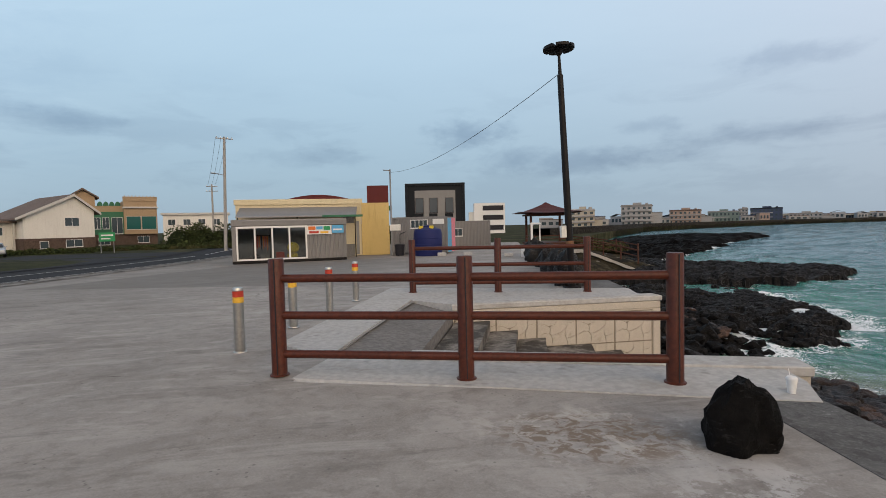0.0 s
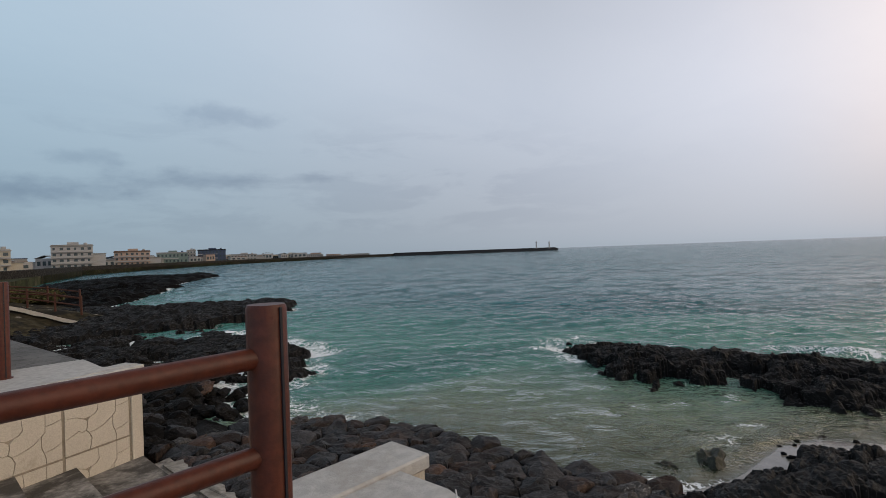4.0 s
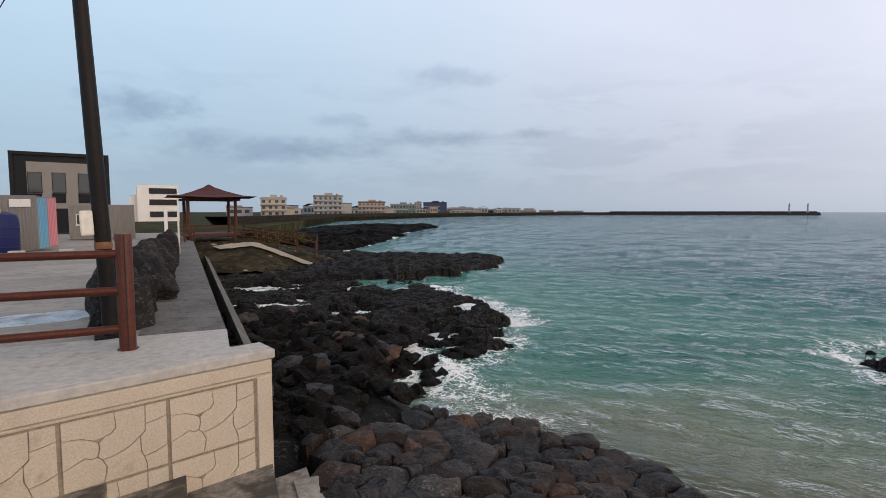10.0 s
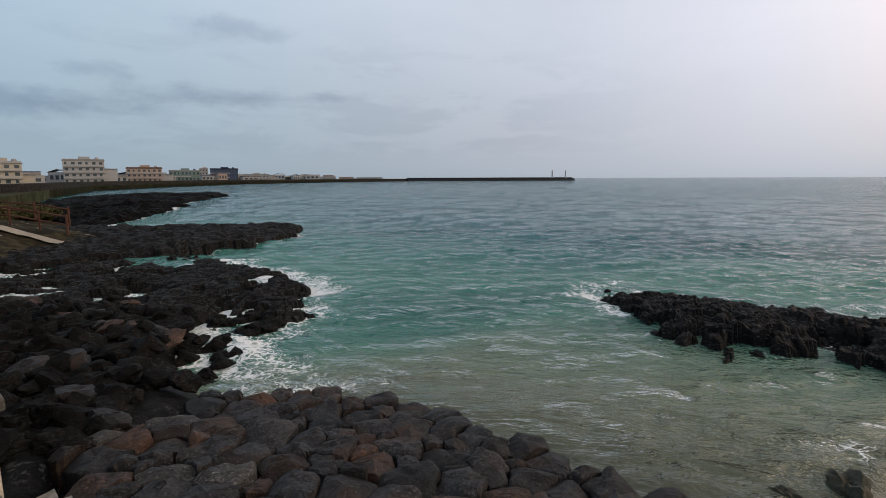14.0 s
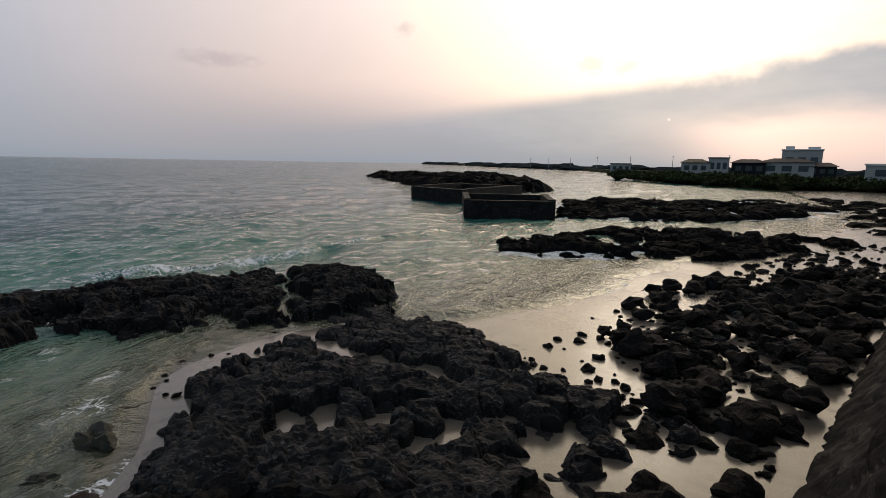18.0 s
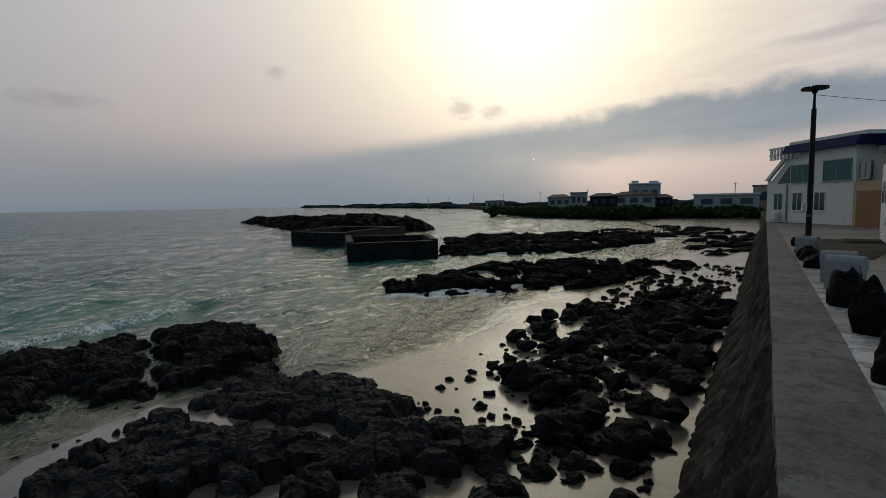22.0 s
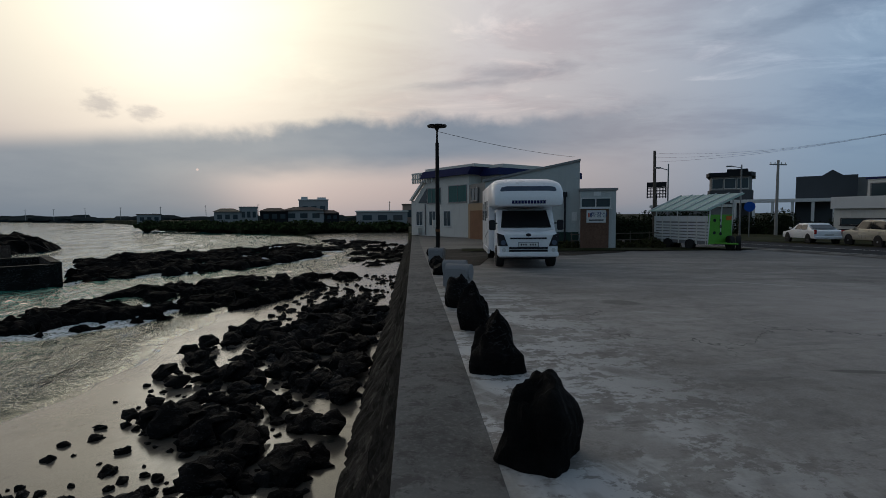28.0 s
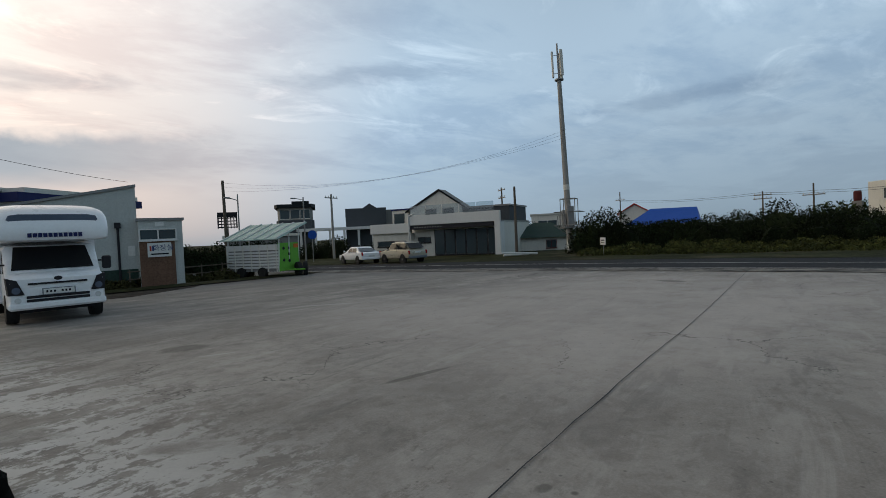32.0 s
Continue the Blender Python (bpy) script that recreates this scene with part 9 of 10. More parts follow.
part("back_block", Geo().box(1.5, 5.0, 3, 9, 2.3, 4.6), M_OFFWHITE, cafe)
part("back_cap", Geo().box(1.4, 5.1, 2.9, 9.1, 4.6, 4.75), M_NAVY, cafe)
win(cafe, 1.7, 2.9, 3.0, 4.3, 0, M_GREYMETAL, G_DARK, 3.0)
win(cafe, 3.3, 4.7, 3.3, 4.2, 0, M_GREYMETAL, G_DARK, 3.0)
for i in range(5):
    part("glass_rail", Geo().box(5.3 + i * 1.62, 6.86 + i * 1.62, -0.36, -0.34, 3.88, 4.7), G_CLEAR, cafe)
for x in (5.7, 7.5):
    win(cafe, x, x + 1.2, 3.2, 4.5, 0, M_GREYMETAL, G_DARK, 2.0)
part("awning", Geo().box(5.3, 13.3, -0.45, 0.7, 2.57, 2.93), M_TEXT, cafe, "dark sign band")
for i in range(11):
    part("sign_bar", Geo().box(5.7 + i * 0.26, 5.86 + i * 0.26, -0.47, -0.452, 2.70, 2.79), M_GREYWALL, cafe)
for i in range(6):
    win(cafe, 7.2 + i * 1.03, 8.2 + i * 1.03, 0.15, 2.45, 0, M_TEXT, G_DARK, 0.7, name="sliding_door")
win(cafe, 5.5, 6.8, 1.3, 1.85, 1, M_TEXT, G_DARK, 0.7)
win(cafe, 1.5, 4.6, 1.05, 1.6, 1, M_TEXT, G_DARK, 0.0)
part("low_window", Geo().box(1.4, 4.7, -0.03, 0, 0.15, 0.75), M_TEXT, cafe)

# ---- dark buildings behind ----
b1 = thing("dark_cafe", at_line(-22.6, -67, -28.8, -64.2, -0.8) @ pose(1.2, 0, 0) @ Matrix.Diagonal((0.68, 1.0, 1.0, 1.0)), "dark round-cornered building with a lit-looking window band", "building")
part("base", Geo().prism([(0, 0), (6.6, 0), (7.2, 1.5), (7.2, 8), (-0.6, 8), (-0.6, 1.5)], 0, 5.2), M_SLATE, b1)
part("upper", Geo().prism([(0.2, 0.2), (6.4, 0.2), (6.9, 1.6), (6.9, 8), (-0.3, 8), (-0.3, 1.6)], 5.2, 7.0), M_GREYWALL, b1)
part("roof", Geo().prism([(-0.2, -0.3), (6.8, -0.3), (7.5, 1.4), (7.5, 8.3), (-0.9, 8.3), (-0.9, 1.4)], 7.0, 7.5), M_BLACK, b1)
part("roof_hut", Geo().box(2.6, 6.2, 2.5, 6, 7.5, 8.1), M_BLACK, b1)
for i in range(3):
    win(b1, 0.3 + i * 2.1, 2.2 + i * 2.1, 5.4, 6.75, 0, M_OFFWHITE, G_DARK, 0.2)
b2 = thing("grey_house_block", at_line(-31.5, -62.8, -38.6, -58.6, -0.8), "low dark grey building with a white colonnade", "building")
part("wall", Geo().box(0.7, 6.6, 0, 8, 0, 6.6), M_SLATE, b2)
part("right_wing", Geo().box(6.6, 12.0, 1, 8, 0, 6.3), M_GREYWALL, b2)
part("peak", Geo().slab_y([(3.0, 6.6), (5.4, 6.6), (4.2, 7.4)], 2, 6), M_SLATE, b2)
part("canopy", Geo().box(-6, 5.0, -2.2, 0, 3.5, 3.9), M_WHITE, b2)
for i in range(6):
    part("column", Geo().box(-5.6 + i * 2.0, -5.3 + i * 2.0, -2.1, -1.8, 0, 3.5), M_WHITE, b2)
win(b2, 8.8, 10.6, 4.0, 5.8, 0, M_GREYMETAL, G_DARK, 1.0)
b3 = thing("grey_block", at_line(-14.0, -58, -22.0, -55.5, -0.8), "flat grey block behind the trailer", "building")
part("wall", Geo().box(0, 8.4, 0, 6, 0, 2.9), M_GREYWALL, b3)
part("roof", Geo().box(-0.2, 8.6, -0.2, 6.2, 2.9, 3.2), M_OFFWHITE, b3)
gh = thing("hip_roof_house", at_line(-32.6, -30.2, -37.2, -25.4, -0.75), "small house with a green-grey hipped roof behind bushes", "house")
part("wall", Geo().box(0, 6.5, 0, 6, 0, 1.45), M_OFFWHITE, gh)
part("roof", Geo().add([(-0.5, -0.5, 1.45), (7, -0.5, 1.45), (7, 6.5, 1.45), (-0.5, 6.5, 1.45), (2.6, 3, 2.9), (4.3, 3, 2.9)], [(0, 1, 5, 4), (1, 2, 5), (2, 3, 4, 5), (3, 0, 4), (3, 2, 1, 0)]), M_GREYROOF, gh)
win(gh, 3.6, 4.6, 0.4, 1.2, 1, M_REDROOF)
bl = thing("blue_roof_house", at_line(-58.0, -35.0, -62.5, -24.2, -0.6), "house with a bright blue sheet roof behind the hedge", "house")
part("wall", Geo().box(1.7, 9.8, 0, 7, 0, 2.1), M_OFFWHITE, bl)
part("roof", Geo().add([(1.3, -0.6, 2.0), (10.2, -0.6, 2.1), (9.8, 3.5, 4.15), (4.1, 3.5, 4.2), (1.3, 7.6, 2.2), (10.2, 7.6, 2.2)], [(0, 1, 2, 3), (3, 2, 5, 4), (0, 3, 4), (1, 5, 2)]), M_BLUEROOF, bl)
rh = thing("red_roof_house", at_line(-70, -42, -73, -37, -0.6) @ Matrix.Diagonal((0.78, 1.0, 0.95, 1.0)), "white house with a red tiled roof in the distance", "house")
part("wall", Geo().slab_y([(0, 0), (6, 0), (6, 4.2), (3, 5.6), (0, 4.2)], 0, 7), M_OFFWHITE, rh)
part("roof", gable_roof(6, 7, 4.2, 1.5), M_RED, rh)
wt = thing("white_house_far", at_line(-54.3, -7.5, -50.6, -2.6, 0.3), "plain white house on the rise beyond the hedge", "house")
part("wall", Geo().box(0, 6, 0, 6, 0, 4.0), M_OFFWHITE, wt)
win(wt, 1.5, 2.8, 2.4, 3.4, 1)
wtank = thing("roof_tank", pose(-56.15, -8.65, 2.75) @ Matrix.Scale(0.62, 4), "orange water tank on the rise", "tank")
part("body", Geo().lathe([(0.45, 0), (0.5, 0.2), (0.5, 1.3), (0.3, 1.5)], 14), M_REDROOF, wtank)
part("stand", Geo().box(-0.6, 0.6, -0.6, 0.6, -5.9, 0), M_GREYWALL, wtank)

# ---- poles, tower, street furniture ----
def tower(m):
    t = thing("cell_tower", m, "tall concrete pole with mobile antennas and cabinets", "cell tower")
    part("pole", Geo().lathe([(0.26, 0), (0.16, 13.4)], 14), M_CONPOLE, t, smooth=40)
    part("mast", Geo().lathe([(0.07, 13.4), (0.06, 16.2)], 10), M_GREYMETAL, t)
    for a in range(3):
        b = math.radians(120 * a + 20)
        x, y = 0.42 * math.cos(b), 0.42 * math.sin(b)
        p = part("antenna", Geo().box(-0.13, 0.13, -0.07, 0.07, 13.6, 15.6, 0.03), M_OFFWHITE, t, "pale panel antenna", m=pose(x, y, 0, 0, 0, math.degrees(b) + 90))
        for z in (13.9, 15.3):
            part("bracket", Geo().rod((0, 0.05, z), (0, 0.42, z), 0.02), M_GREYMETAL, p)
    part("ring", Geo().lathe([(0.35, 13.35), (0.35, 13.45)], 12), M_GREYMETAL, t)
    pl = part("platform", Geo().box(-1.3, 0.7, -0.5, 0.5, 1.95, 2.05), M_GREYMETAL, t)
    for x in (-1.25, -0.7, 0.0, 0.65):
        part("rail_post", Geo().rod((x, -0.48, 2.05), (x, -0.48, 3.0), 0.025), M_GREYMETAL, pl)
    part("rail", Geo().rod((-1.25, -0.48, 3.0), (0.65, -0.48, 3.0), 0.025).rod((-1.25, -0.48, 2.5), (0.65, -0.48, 2.5), 0.02), M_GREYMETAL, pl)
    for x, z, h in ((-1.0, 2.1, 1.3), (-0.45, 2.1, 1.0), (0.3, 2.1, 1.5)):
        part("cabinet", Geo().box(x, x + 0.4, -0.25, 0.25, z, z + h, 0.02), M_GREYMETAL, t)
    part("brace", Geo().rod((-1.2, 0, 1.95), (0, 0, 1.1), 0.03).rod((0.6, 0, 1.95), (0, 0, 1.1), 0.03), M_GREYMETAL, t)
    part("notice", Geo().box(0.15, 0.65, -0.32, -0.3, 0.3, 1.0), M_WHITE, t)
    part("step_band", Geo().lathe([(0.235, 4.9), (0.235, 5.3)], 14), M_OFFWHITE, t)
    return t


tower(pose(-29.3, -20.3, -0.5, 1.2, -1.6, 55))
power_pole(pose(-9.0, -38.3, -0.6, 0, 1, 20), 7.1, (), "dark wooden utility pole behind the trailer", M_BARK, r=0.15)
power_pole(pose(-9.9, -38.0, -0.6, 0, 0, 200), 6.0, (), "thin grey lamp pole behind the trailer", M_GREYMETAL, lamp=5.5, r=0.07)
power_pole(pose(-21.5, -45.0, -0.7, 0, 0, 20), 6.9, (6.5,), "concrete utility pole at the junction", r=0.15)
power_pole(pose(-18.6, -45.5, -0.7, 0, 0, 180), 6.6, (), "tall grey street lamp at the junction", M_GREYMETAL, lamp=6.3, r=0.09)
power_pole(pose(-28.7, -25.4, -0.55, 0, 0, 20), 5.7, (), "dark wooden pole beside the cafe", M_BARK, r=0.13)
power_pole(pose(-40.0, -38.2, -0.6, 0, 0, 70), 7.2, (6.9, 6.0), "distant power pole with cross arms", M_BARK, r=0.12)
power_pole(pose(-65.1, -38.6, -0.6, 0, 0, 75), 7.1, (5.9,), "distant power pole with cross arms", M_BARK, r=0.10)
power_pole(pose(-58.9, -17.4, -0.6, 0, 0, 90), 5.1, (4.7, 4.3), "distant power pole with cross arms", M_BARK, r=0.10)
power_pole(pose(-55.4, -11.8, -0.6, 0, 0, 95), 5.3, (4.2,), "distant power pole with cross arms", M_BARK, r=0.10)
board = thing("signboard", pose(-9.6, -38.6, -0.6, 0, 0, 160), "dark lattice signboard on a wooden post", "sign")
part("panel", Geo().box(-1.15, -1.05, -0.05, 0.05, 3.3, 4.6).box(0.25, 0.35, -0.05, 0.05, 3.3, 4.6).box(-1.1, 0.3, -0.05, 0.05, 4.2, 4.6), M_TEXT, board)
for i in range(5):
    part("upright_bar", Geo().box(-0.87 + i * 0.23, -0.80 + i * 0.23, -0.04, 0.04, 3.3, 4.25), M_TEXT, board)
for i in range(4):
    part("lattice_bar", Geo().box(-1.1, 0.3, 0.05, 0.08, 3.35 + i * 0.25, 3.43 + i * 0.25), M_TEXT, board)
part("post", Geo().box(-0.5, -0.35, -0.05, 0.05, 0, 3.3), M_BARK, board)
rs = thing("road_sign", pose(-17.2, -40.5, -0.65, 0, 0, 160), "blue arrow road sign on a grey post", "road sign")
part("disc", Geo().lathe([(0.01, 0), (0.42, 0), (0.42, 0.03)], 18, pose(0, -0.03, 2.6, 90)), M_BLUEROOF, rs)
part("post", Geo().cyl(0, 0, 0, 2.9, 0.04, 0.04, 8), M_GREYMETAL, rs)
ns = thing("notice_board", pose(-25.9, -15.1, -0.45, 0, 0, 62) @ Matrix.Scale(0.72, 4), "small white roadside notice", "sign")
part("board", Geo().box(-0.45, 0.45, -0.03, 0.03, 1.0, 1.65), M_WHITE, ns)
part("post", Geo().cyl(0, 0.05, 0, 1.6, 0.03, 0.03, 8), M_GREYMETAL, ns)
part("writing", Geo().box(-0.3, 0.3, -0.04, -0.032, 1.35, 1.45).box(-0.3, 0.2, -0.04, -0.032, 1.15, 1.22), M_TEXT, ns)
for k in range(3):
    cable("cable", (-29.3, -20.3, 8.4 + 0.3 * k), (-9.0, -38.3, 5.6 + 0.35 * k), 1.0 + 0.3 * k, "power line from the tower pole", 0.006, "power lines")
for k in range(2):
    cable("cable", (-65.1, -38.6, 5.1 + 0.2 * k), (-58.9, -17.4, 4.2 + 0.2 * k), 0.4, "power line behind the hedge", 0.014, "power lines")
    cable("cable", (-58.9, -17.4, 4.2 + 0.2 * k), (-55.4, -11.8, 3.8 + 0.2 * k), 0.1, "power line behind the hedge", 0.014, "power lines")
    cable("cable", (-55.4, -11.8, 3.8 + 0.2 * k), (-50.0, 2.0, 3.9 + 0.2 * k), 0.3, "power line behind the hedge", 0.014, "power lines")
cage = thing("pole_cage", pose(-29.3, -20.3, 0, 0, 0, 25), "galvanised steel service cage round the tall pole", "cage")
for sx, sy in ((-1, -1), (1, -1), (1, 1), (-1, 1)):
    part("upright", Geo().rod((0.55 * sx, 0.55 * sy, 1.7), (0.55 * sx, 0.55 * sy, 3.7), 0.03), M_GREYMETAL, cage)
    part("brace", Geo().rod((0.12 * sx, 0.12 * sy, 0.9), (0.95 * sx, 0.95 * sy, 1.7), 0.03), M_GREYMETAL, cage)
for z, r in ((1.7, 0.95), (2.7, 0.95), (3.7, 0.55)):
    for sx, sy in ((-1, -1), (1, -1), (1, 1), (-1, 1)):
        part("rail", Geo().rod((r * sx, r * sy, z), (-r * sy, r * sx, z), 0.03), M_GREYMETAL, cage)
part("box", Geo().box(-0.28, 0.28, -0.5, -0.2, 1.75, 2.6, 0.02), M_GREYMETAL, cage, "grey equipment box")
pipe = thing("white_pipes", pose(-24.6, -21.5, -0.42, 0, 0, -25), "white plastic pipes lying on the verge", "pipes")
part("pipe", Geo().rod((-1.6, 0, 0.12), (1.4, 0.5, 0.3), 0.07), M_WHITE, pipe)
part("pipe", Geo().rod((-1.2, -0.6, 0.08), (0.9, -0.4, 0.08), 0.07), M_WHITE, pipe)

# ---- bathing pens and far southern shore ----
def pen(name, poly, top):
    p = thing(name, pose(0, 0, 0), "low black stone sea pen standing in the water", "sea pen", "sea pens")
    n = len(poly)
    cx, cy = sum(q[0] for q in poly) / n, sum(q[1] for q in poly) / n
    for i in range(n):
        a, b = poly[i], poly[(i + 1) % n]
        k = 0.86
        ring = [a, b, (cx + (b[0] - cx) * k, cy + (b[1] - cy) * k), (cx + (a[0] - cx) * k, cy + (a[1] - cy) * k)]
        part("wall", Geo().prism(ring, -3.1, top + 0.1 * (i % 2)), M_BASALT_WET, p)
    return p


pen("sea_pen", [(32.9, -16.2), (29.2, -21.8), (35.5, -27.0), (40.5, -21.5)], -1.30)
pen("sea_pen", [(51.7, -22.6), (43.5, -24.0), (49.5, -37.0), (58.0, -34.0)], -1.25)
SOUTH = [(84, -133, 7.0, 3.0, "white", M_BLACK), (79, -136, 5.0, 4.2, "white", M_GREYMETAL), (72.5, -139, 8.0, 3.1, "dark", M_ROOF), (65, -143, 12.0, 3.4, "white", M_ROOF), (64.5, -150, 9.0, 6.6, "white", M_WHITE), (58, -146, 6.0, 2.4, "dark", M_ROOF), (30, -102, 11.0, 2.4, "white", M_OFFWHITE), (23, -112, 9.0, 4.0, "tan", M_ROOF), (105, -128, 6.0, 2.2, "white", M_ROOF)]
for k, (x, y, w, top, colour, roof) in enumerate(SOUTH):
    b = thing("shore_house", pose(x, y, -0.82, 0, 0, 180 - math.degrees(math.atan2(x - 3, -(y - 5))) * -1), colour + " low house on the southern shore", "house", "southern shore houses")
    part("wall", Geo().box(-w / 2, w / 2, 0, 7, 0, top + 0.6), TOWN_MATS[colour], b)
    if k in (0, 2, 3, 5):
        part("roof", Geo().add([(-w / 2 - 0.5, -0.6, top + 0.6), (w / 2 + 0.5, -0.6, top + 0.6), (w / 2 + 0.5, 7.6, top + 0.6), (-w / 2 - 0.5, 7.6, top + 0.6), (-w / 4, 3.5, top + 1.6), (w / 4, 3.5, top + 1.6)], [(0, 1, 5, 4), (1, 2, 5), (2, 3, 4, 5), (3, 0, 4), (3, 2, 1, 0)]), roof, b)
    else:
        part("roof", Geo().box(-w / 2 - 0.2, w / 2 + 0.2, -0.3, 7.2, top + 0.6, top + 0.9), roof, b)
    if k == 4:
        part("roof_box", Geo().box(-3.8, -1.8, 0, 4, top + 0.9, top + 1.7).box(1.2, 3.9, 0, 4, top + 0.9, top + 1.5), M_WHITE, b)
    for i in range(3):
        part("window", Geo().box(-w / 2 + w * (0.12 + 0.3 * i), -w / 2 + w * (0.30 + 0.3 * i), -0.1, 0.05, top * 0.35 + 0.4, top * 0.72 + 0.6), G_DARK, b)


# ---- plants ----
def leaf_cloud(name, boxes, per, size, mat, label, cat, seed, kind="stuff"):
    """Ragged scrub: many small leaf blades round soft lumps."""
    rnd = np.random.RandomState(seed)
    vs, fs = [], []
    for (cx, cy, cz, rx, ry, rz) in boxes:
        n = per
        d = rnd.normal(size=(n, 3))
        d /= np.linalg.norm(d, axis=1)[:, None]
        d[:, 2] = np.abs(d[:, 2]) * 1.1 - 0.15
        r = 0.55 + 0.5 * rnd.rand(n) ** 0.6
        c = np.array([cx, cy, cz]) + d * r[:, None] * np.array([rx, ry, rz])
        a = rnd.normal(size=(n, 3)) * size
        b = rnd.normal(size=(n, 3)) * size * 0.55
        k = len(vs) * 1
        quad = np.stack([c - a, c + b, c + a, c - b], 1)
        vs.append(quad.reshape(-1, 3))
        fs.append(np.arange(n * 4).reshape(-1, 4))
    v, f, k = [], [], 0
    for q, w in zip(vs, fs):
        v.append(q), f.append(w + k)
        k += len(q)
    o = sheet(name, np.concatenate(v), np.concatenate(f), mat, smooth=False)
    return tagged(o, label, cat, kind=kind)


def core(name, boxes, mat, label, cat):
    g = Geo()
    for i, (cx, cy, cz, rx, ry, rz) in enumerate(boxes):
        bm = bmesh.new()
        bmesh.ops.create_icosphere(bm, subdivisions=2, radius=1.0)
        for q in bm.verts:
            k = 0.62 + 0.35 * noise.noise(q.co * 1.7 + Vector((i, i * 2, 0)))
            q.co = (cx + q.co.x * rx * k, cy + q.co.y * ry * k, cz + q.co.z * rz * k)
        g.bm(bm)
    return tagged(g.ob(name, mat), label, cat, kind="stuff")


rnd = random.Random(8)
hedge = []
for i in range(34):
    u = i / 33
    x, y = -31.5 - 10.5 * u + rnd.uniform(-1, 1) - 2.0, -17.5 + 36 * u + rnd.uniform(-1, 1)
    hgt = rnd.uniform(1.75, 2.35) if i != 8 else 2.9
    hedge.append((x, y, -0.5 + 0.012 * abs(x), rnd.uniform(1.6, 2.6), rnd.uniform(1.6, 2.4), hgt))
    if i % 2:
        hedge.append((x - 3.5, y + 1, -0.3, 2.2, 2.2, hgt * 1.05))
core("hedge_core", hedge, M_LEAF, "dark inner twigs of the hedge", "hedge")
leaf_cloud("hedge", hedge, 2600, 0.055, M_LEAF, "tall dark green hedge of wild bushes beyond the road", "hedge", 4)
weeds = [(-25.5 - 0.45 * i + rnd.uniform(-0.6, 0.6), -15.5 + i * 1.05, -0.45, 0.9, 0.8, rnd.uniform(0.35, 0.7)) for i in range(30)]
weeds += [(-28.0 - 0.45 * i + rnd.uniform(-1.0, 1.0), -15.5 + i * 1.05, -0.45, 1.3, 0.9, rnd.uniform(0.5, 0.95)) for i in range(32)]
leaf_cloud("weeds", weeds, 520, 0.055, M_VERGE, "green and dry weeds along the road verge", "weeds", 5)
scrub = []
for i in range(40):
    u = i / 39
    scrub.append((-56 + 16 * u + rnd.uniform(-2, 2), 42 + 48 * u + rnd.uniform(-2, 2), -0.6, rnd.uniform(1.6, 3.2), rnd.uniform(1.5, 3), rnd.uniform(0.25, 0.7)))
for i in range(18):
    scrub.append((-47 + i * 1.6 + rnd.uniform(-1, 1), 86 + i * 0.6 + rnd.uniform(-3, 3), -0.6, 3, 3, rnd.uniform(2.2, 4.4)))
for i in range(14):
    u = i / 13
    scrub.append((-52 + 9 * u + rnd.uniform(-1, 1), 68 + 8 * u + rnd.uniform(-2, 2), -0.6, 2.6, 2.4, rnd.uniform(2.4, 4.2)))
# solid lumps in a darker leaf colour than the blades round them
core("scrub_core", scrub, M_LEAF, "darker solid core of the scrub", "scrub")
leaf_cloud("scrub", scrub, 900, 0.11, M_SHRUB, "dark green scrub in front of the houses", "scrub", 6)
front = [(-60 + 0.62 * i + rnd.uniform(-1.2, 1.2), 47.5 + 0.42 * i + rnd.uniform(-1.0, 1.0), -0.6, rnd.uniform(0.7, 1.5), 0.9, rnd.uniform(0.2, 0.62)) for i in range(34)]
core("verge_core", front, M_LEAF, "darker solid core of the roadside bushes", "bush")
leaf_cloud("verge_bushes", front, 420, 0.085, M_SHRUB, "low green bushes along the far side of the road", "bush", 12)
leaf_cloud("verge_grass", [(x + 1.2, y, z, rx, ry, 0.35) for x, y, z, rx, ry, rz in front], 120, 0.09, M_LEAF_DRY, "dry grass at the edge of the road", "grass", 13)
verge = [(1.8 - 0.35 * i + rnd.uniform(-0.3, 0.3), -21.4 - 0.11 * i + rnd.uniform(-0.3, 0.3), -0.4, 0.55, 0.5, rnd.uniform(0.3, 0.65)) for i in range(22)]
verge += [(-4.2 - 0.2 * i, -23.0 + rnd.uniform(-1.2, 1.2), -0.42, 0.5, 0.5, 0.5) for i in range(6)]
leaf_cloud("weeds", verge, 420, 0.06, M_LEAF_DRY, "weeds growing before the toilet block", "weeds", 7)
ribbon([(5.2, -20.4), (0, -20.9), (-4.5, -22.0), (-8.5, -23.5)], -2.2, 0.0, lambda x, y: ground_z(x, y) + 0.05, M_GRASS, "ground", "weedy strip before the toilet block", "grass")
dune = [(26 + 2.6 * i, -108 + (8 if i < 10 else 8 - 1.3 * (i - 10)) * 0.8 + rnd.uniform(-1, 1), -1.3, 3.2, 3.0, rnd.uniform(1.2, 2.0)) for i in range(30)]
core("dune_core", dune, M_GRASS, "green dune along the southern beach", "dune")
leaf_cloud("dune_grass", dune, 320, 0.26, M_SHRUB, "dark green grass on the southern dune", "grass", 9)
far = [(120 + 22 * i, -250 - 10 * i + rnd.uniform(-12, 12), -1, 22, 16, rnd.uniform(3.0, 7.5)) for i in range(22)]
far += [(20 + 9 * i, -190 + rnd.uniform(-12, 12), -1, 9, 8, rnd.uniform(2.6, 5.2)) for i in range(12)]
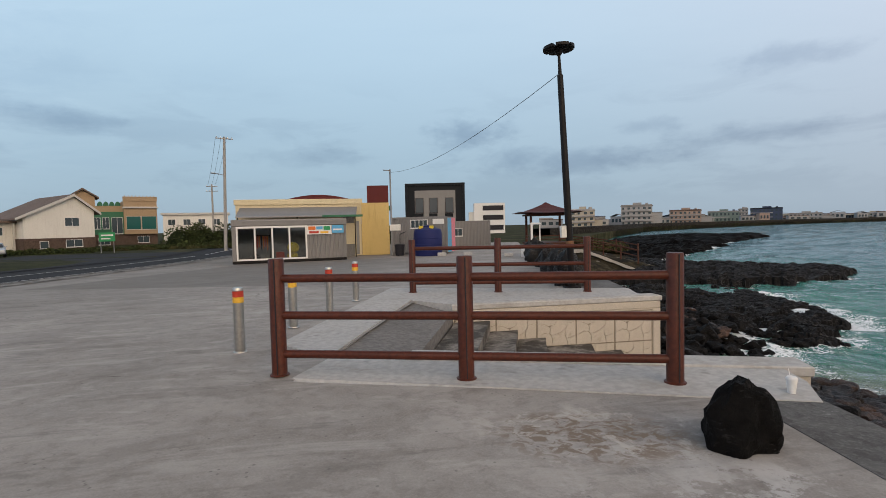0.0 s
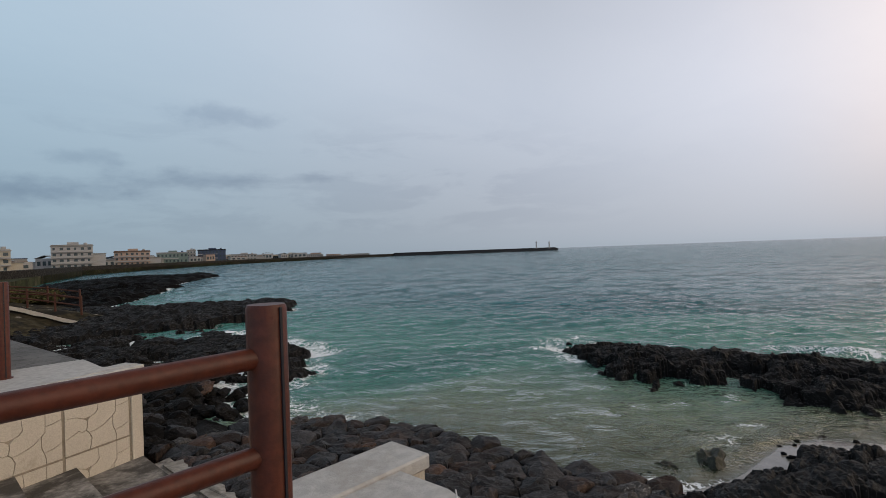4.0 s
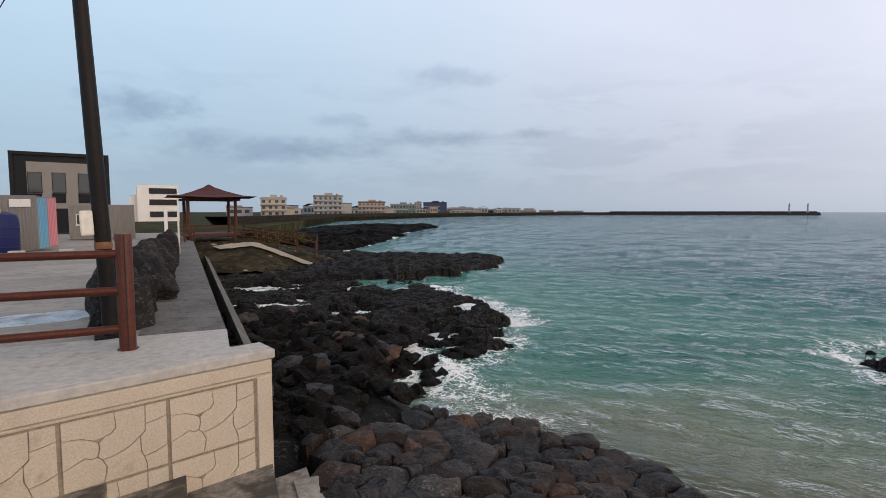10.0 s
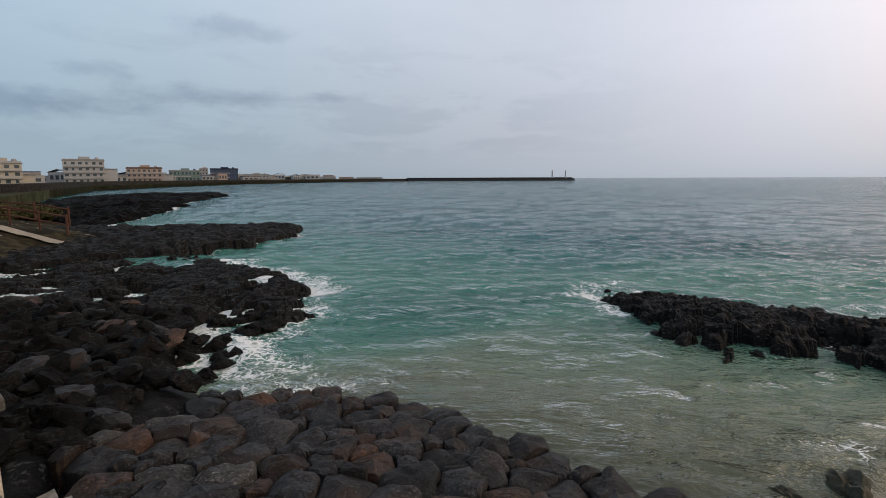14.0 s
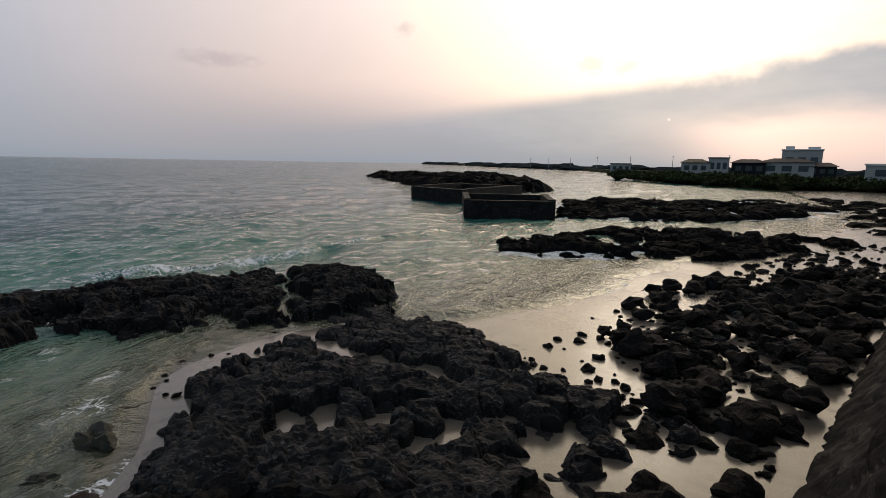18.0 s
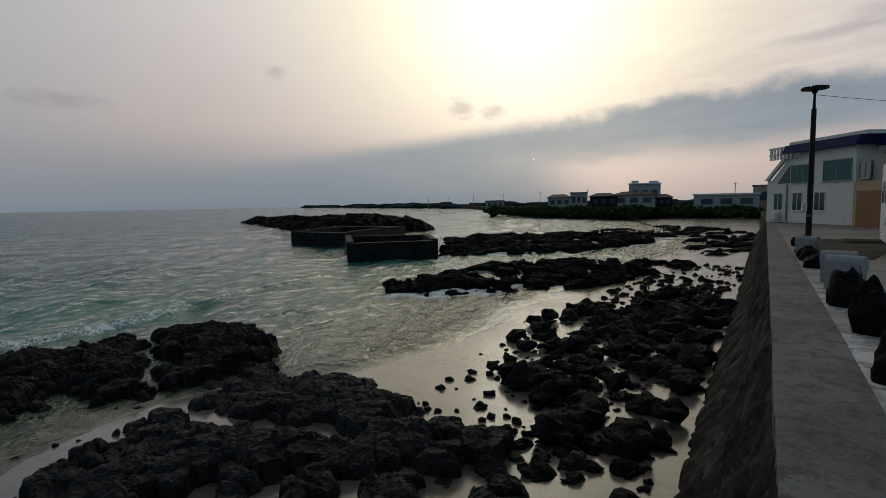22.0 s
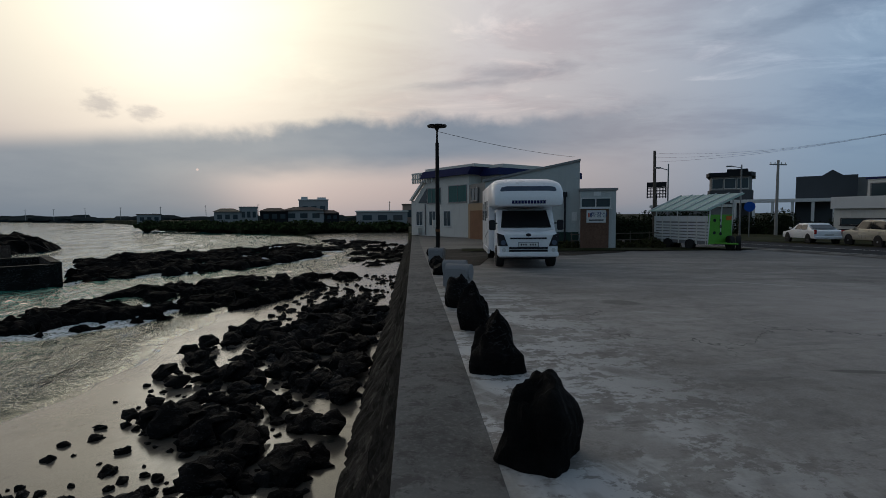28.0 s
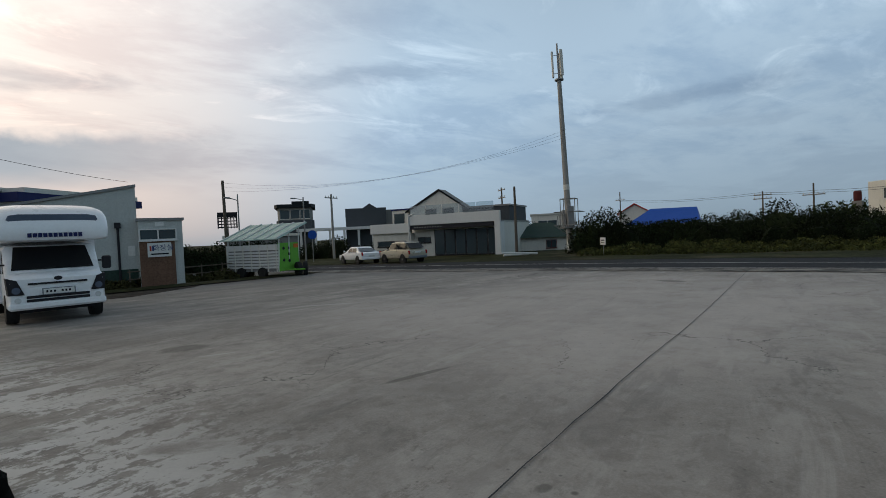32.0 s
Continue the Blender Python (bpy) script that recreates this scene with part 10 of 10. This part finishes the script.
far += [(560 + 60 * i, -560 - 18 * i, -1, 55, 30, rnd.uniform(5, 10)) for i in range(12)]
core("far_woods", far, M_DISTANT, "dark low woods and hills on the far southern headland", "woods")
for i in range(9):
    power_pole(pose(60 + 42 * i, -235 - 16 * i, -0.8, 0, 0, 30), 9.0, (8.5,), "far power pole on the southern shore")
tv = [(-21.0 - 1.3 * i + rnd.uniform(-0.5, 0.5), -50 + 1.6 * i + rnd.uniform(-1, 1), -0.6, 1.8, 1.8, rnd.uniform(1.2, 2.6)) for i in range(8)]
tv += [(-2.5 - 1.1 * i, -34 - 0.6 * i, -0.6, 1.4, 1.4, rnd.uniform(1.4, 2.4)) for i in range(5)]
tv += [(-29.6 - 0.3 * i, -19.3 + 0.8 * i, -0.5, 1.5, 1.3, h) for i, h in enumerate((2.6, 3.3, 3.5, 3.1, 2.4))]
tv += [(-6.5 - 1.3 * i, -41.5 + 0.5 * i, -0.6, 1.4, 1.4, rnd.uniform(1.9, 2.9)) for i in range(6)]
tv += [(-41.0 - 1.8 * i, -35.0 + 1.6 * i, -0.6, 2.0, 2.0, rnd.uniform(2.2, 3.2)) for i in range(6)]
fh = thing("far_white_house", at_line(-49.7, -42.4, -52.4, -39.4, -0.6), "small white flat-roofed house far beyond the pole", "house")
part("wall", Geo().box(0, 4.4, 0, 5, 0, 4.0), M_OFFWHITE, fh)
part("roof", Geo().box(-0.15, 4.55, -0.15, 5.1, 4.0, 4.2), M_TRIM, fh)
win(fh, 0.8, 3.4, 2.5, 3.3, 1)
rise = [(-55.0 - 1.4 * k, -10.5 + 1.1 * k, -0.3, 2.6, 2.4, 3.2) for k in range(4)]
# core lumps again darker than their leaves
core("rise_core", rise, M_LEAF, "darker solid core of the bushes on the rise", "bush")
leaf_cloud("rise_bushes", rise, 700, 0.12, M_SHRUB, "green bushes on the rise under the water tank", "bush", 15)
core("bush_core", tv, M_LEAF, "dark inner twigs of the bushes", "bush")
leaf_cloud("bushes", tv, 2200, 0.055, M_LEAF, "dark garden bushes by the junction and the cafe", "bush", 10)
mound = [(4.6 + 0.34 * i + rnd.uniform(-0.5, 0.5), 50.5 + 0.55 * i + rnd.uniform(-1.5, 1.5), -1.0 - 0.03 * i, 1.5, 1.5, rnd.uniform(0.5, 0.95)) for i in range(16)]
core("mound_core", mound, M_GRASS, "low grassy mound beside the pavilion", "mound")
leaf_cloud("mound_grass", mound, 260, 0.12, M_LEAF_DRY, "dry yellow-green grass on the mound beside the pavilion", "grass", 14)
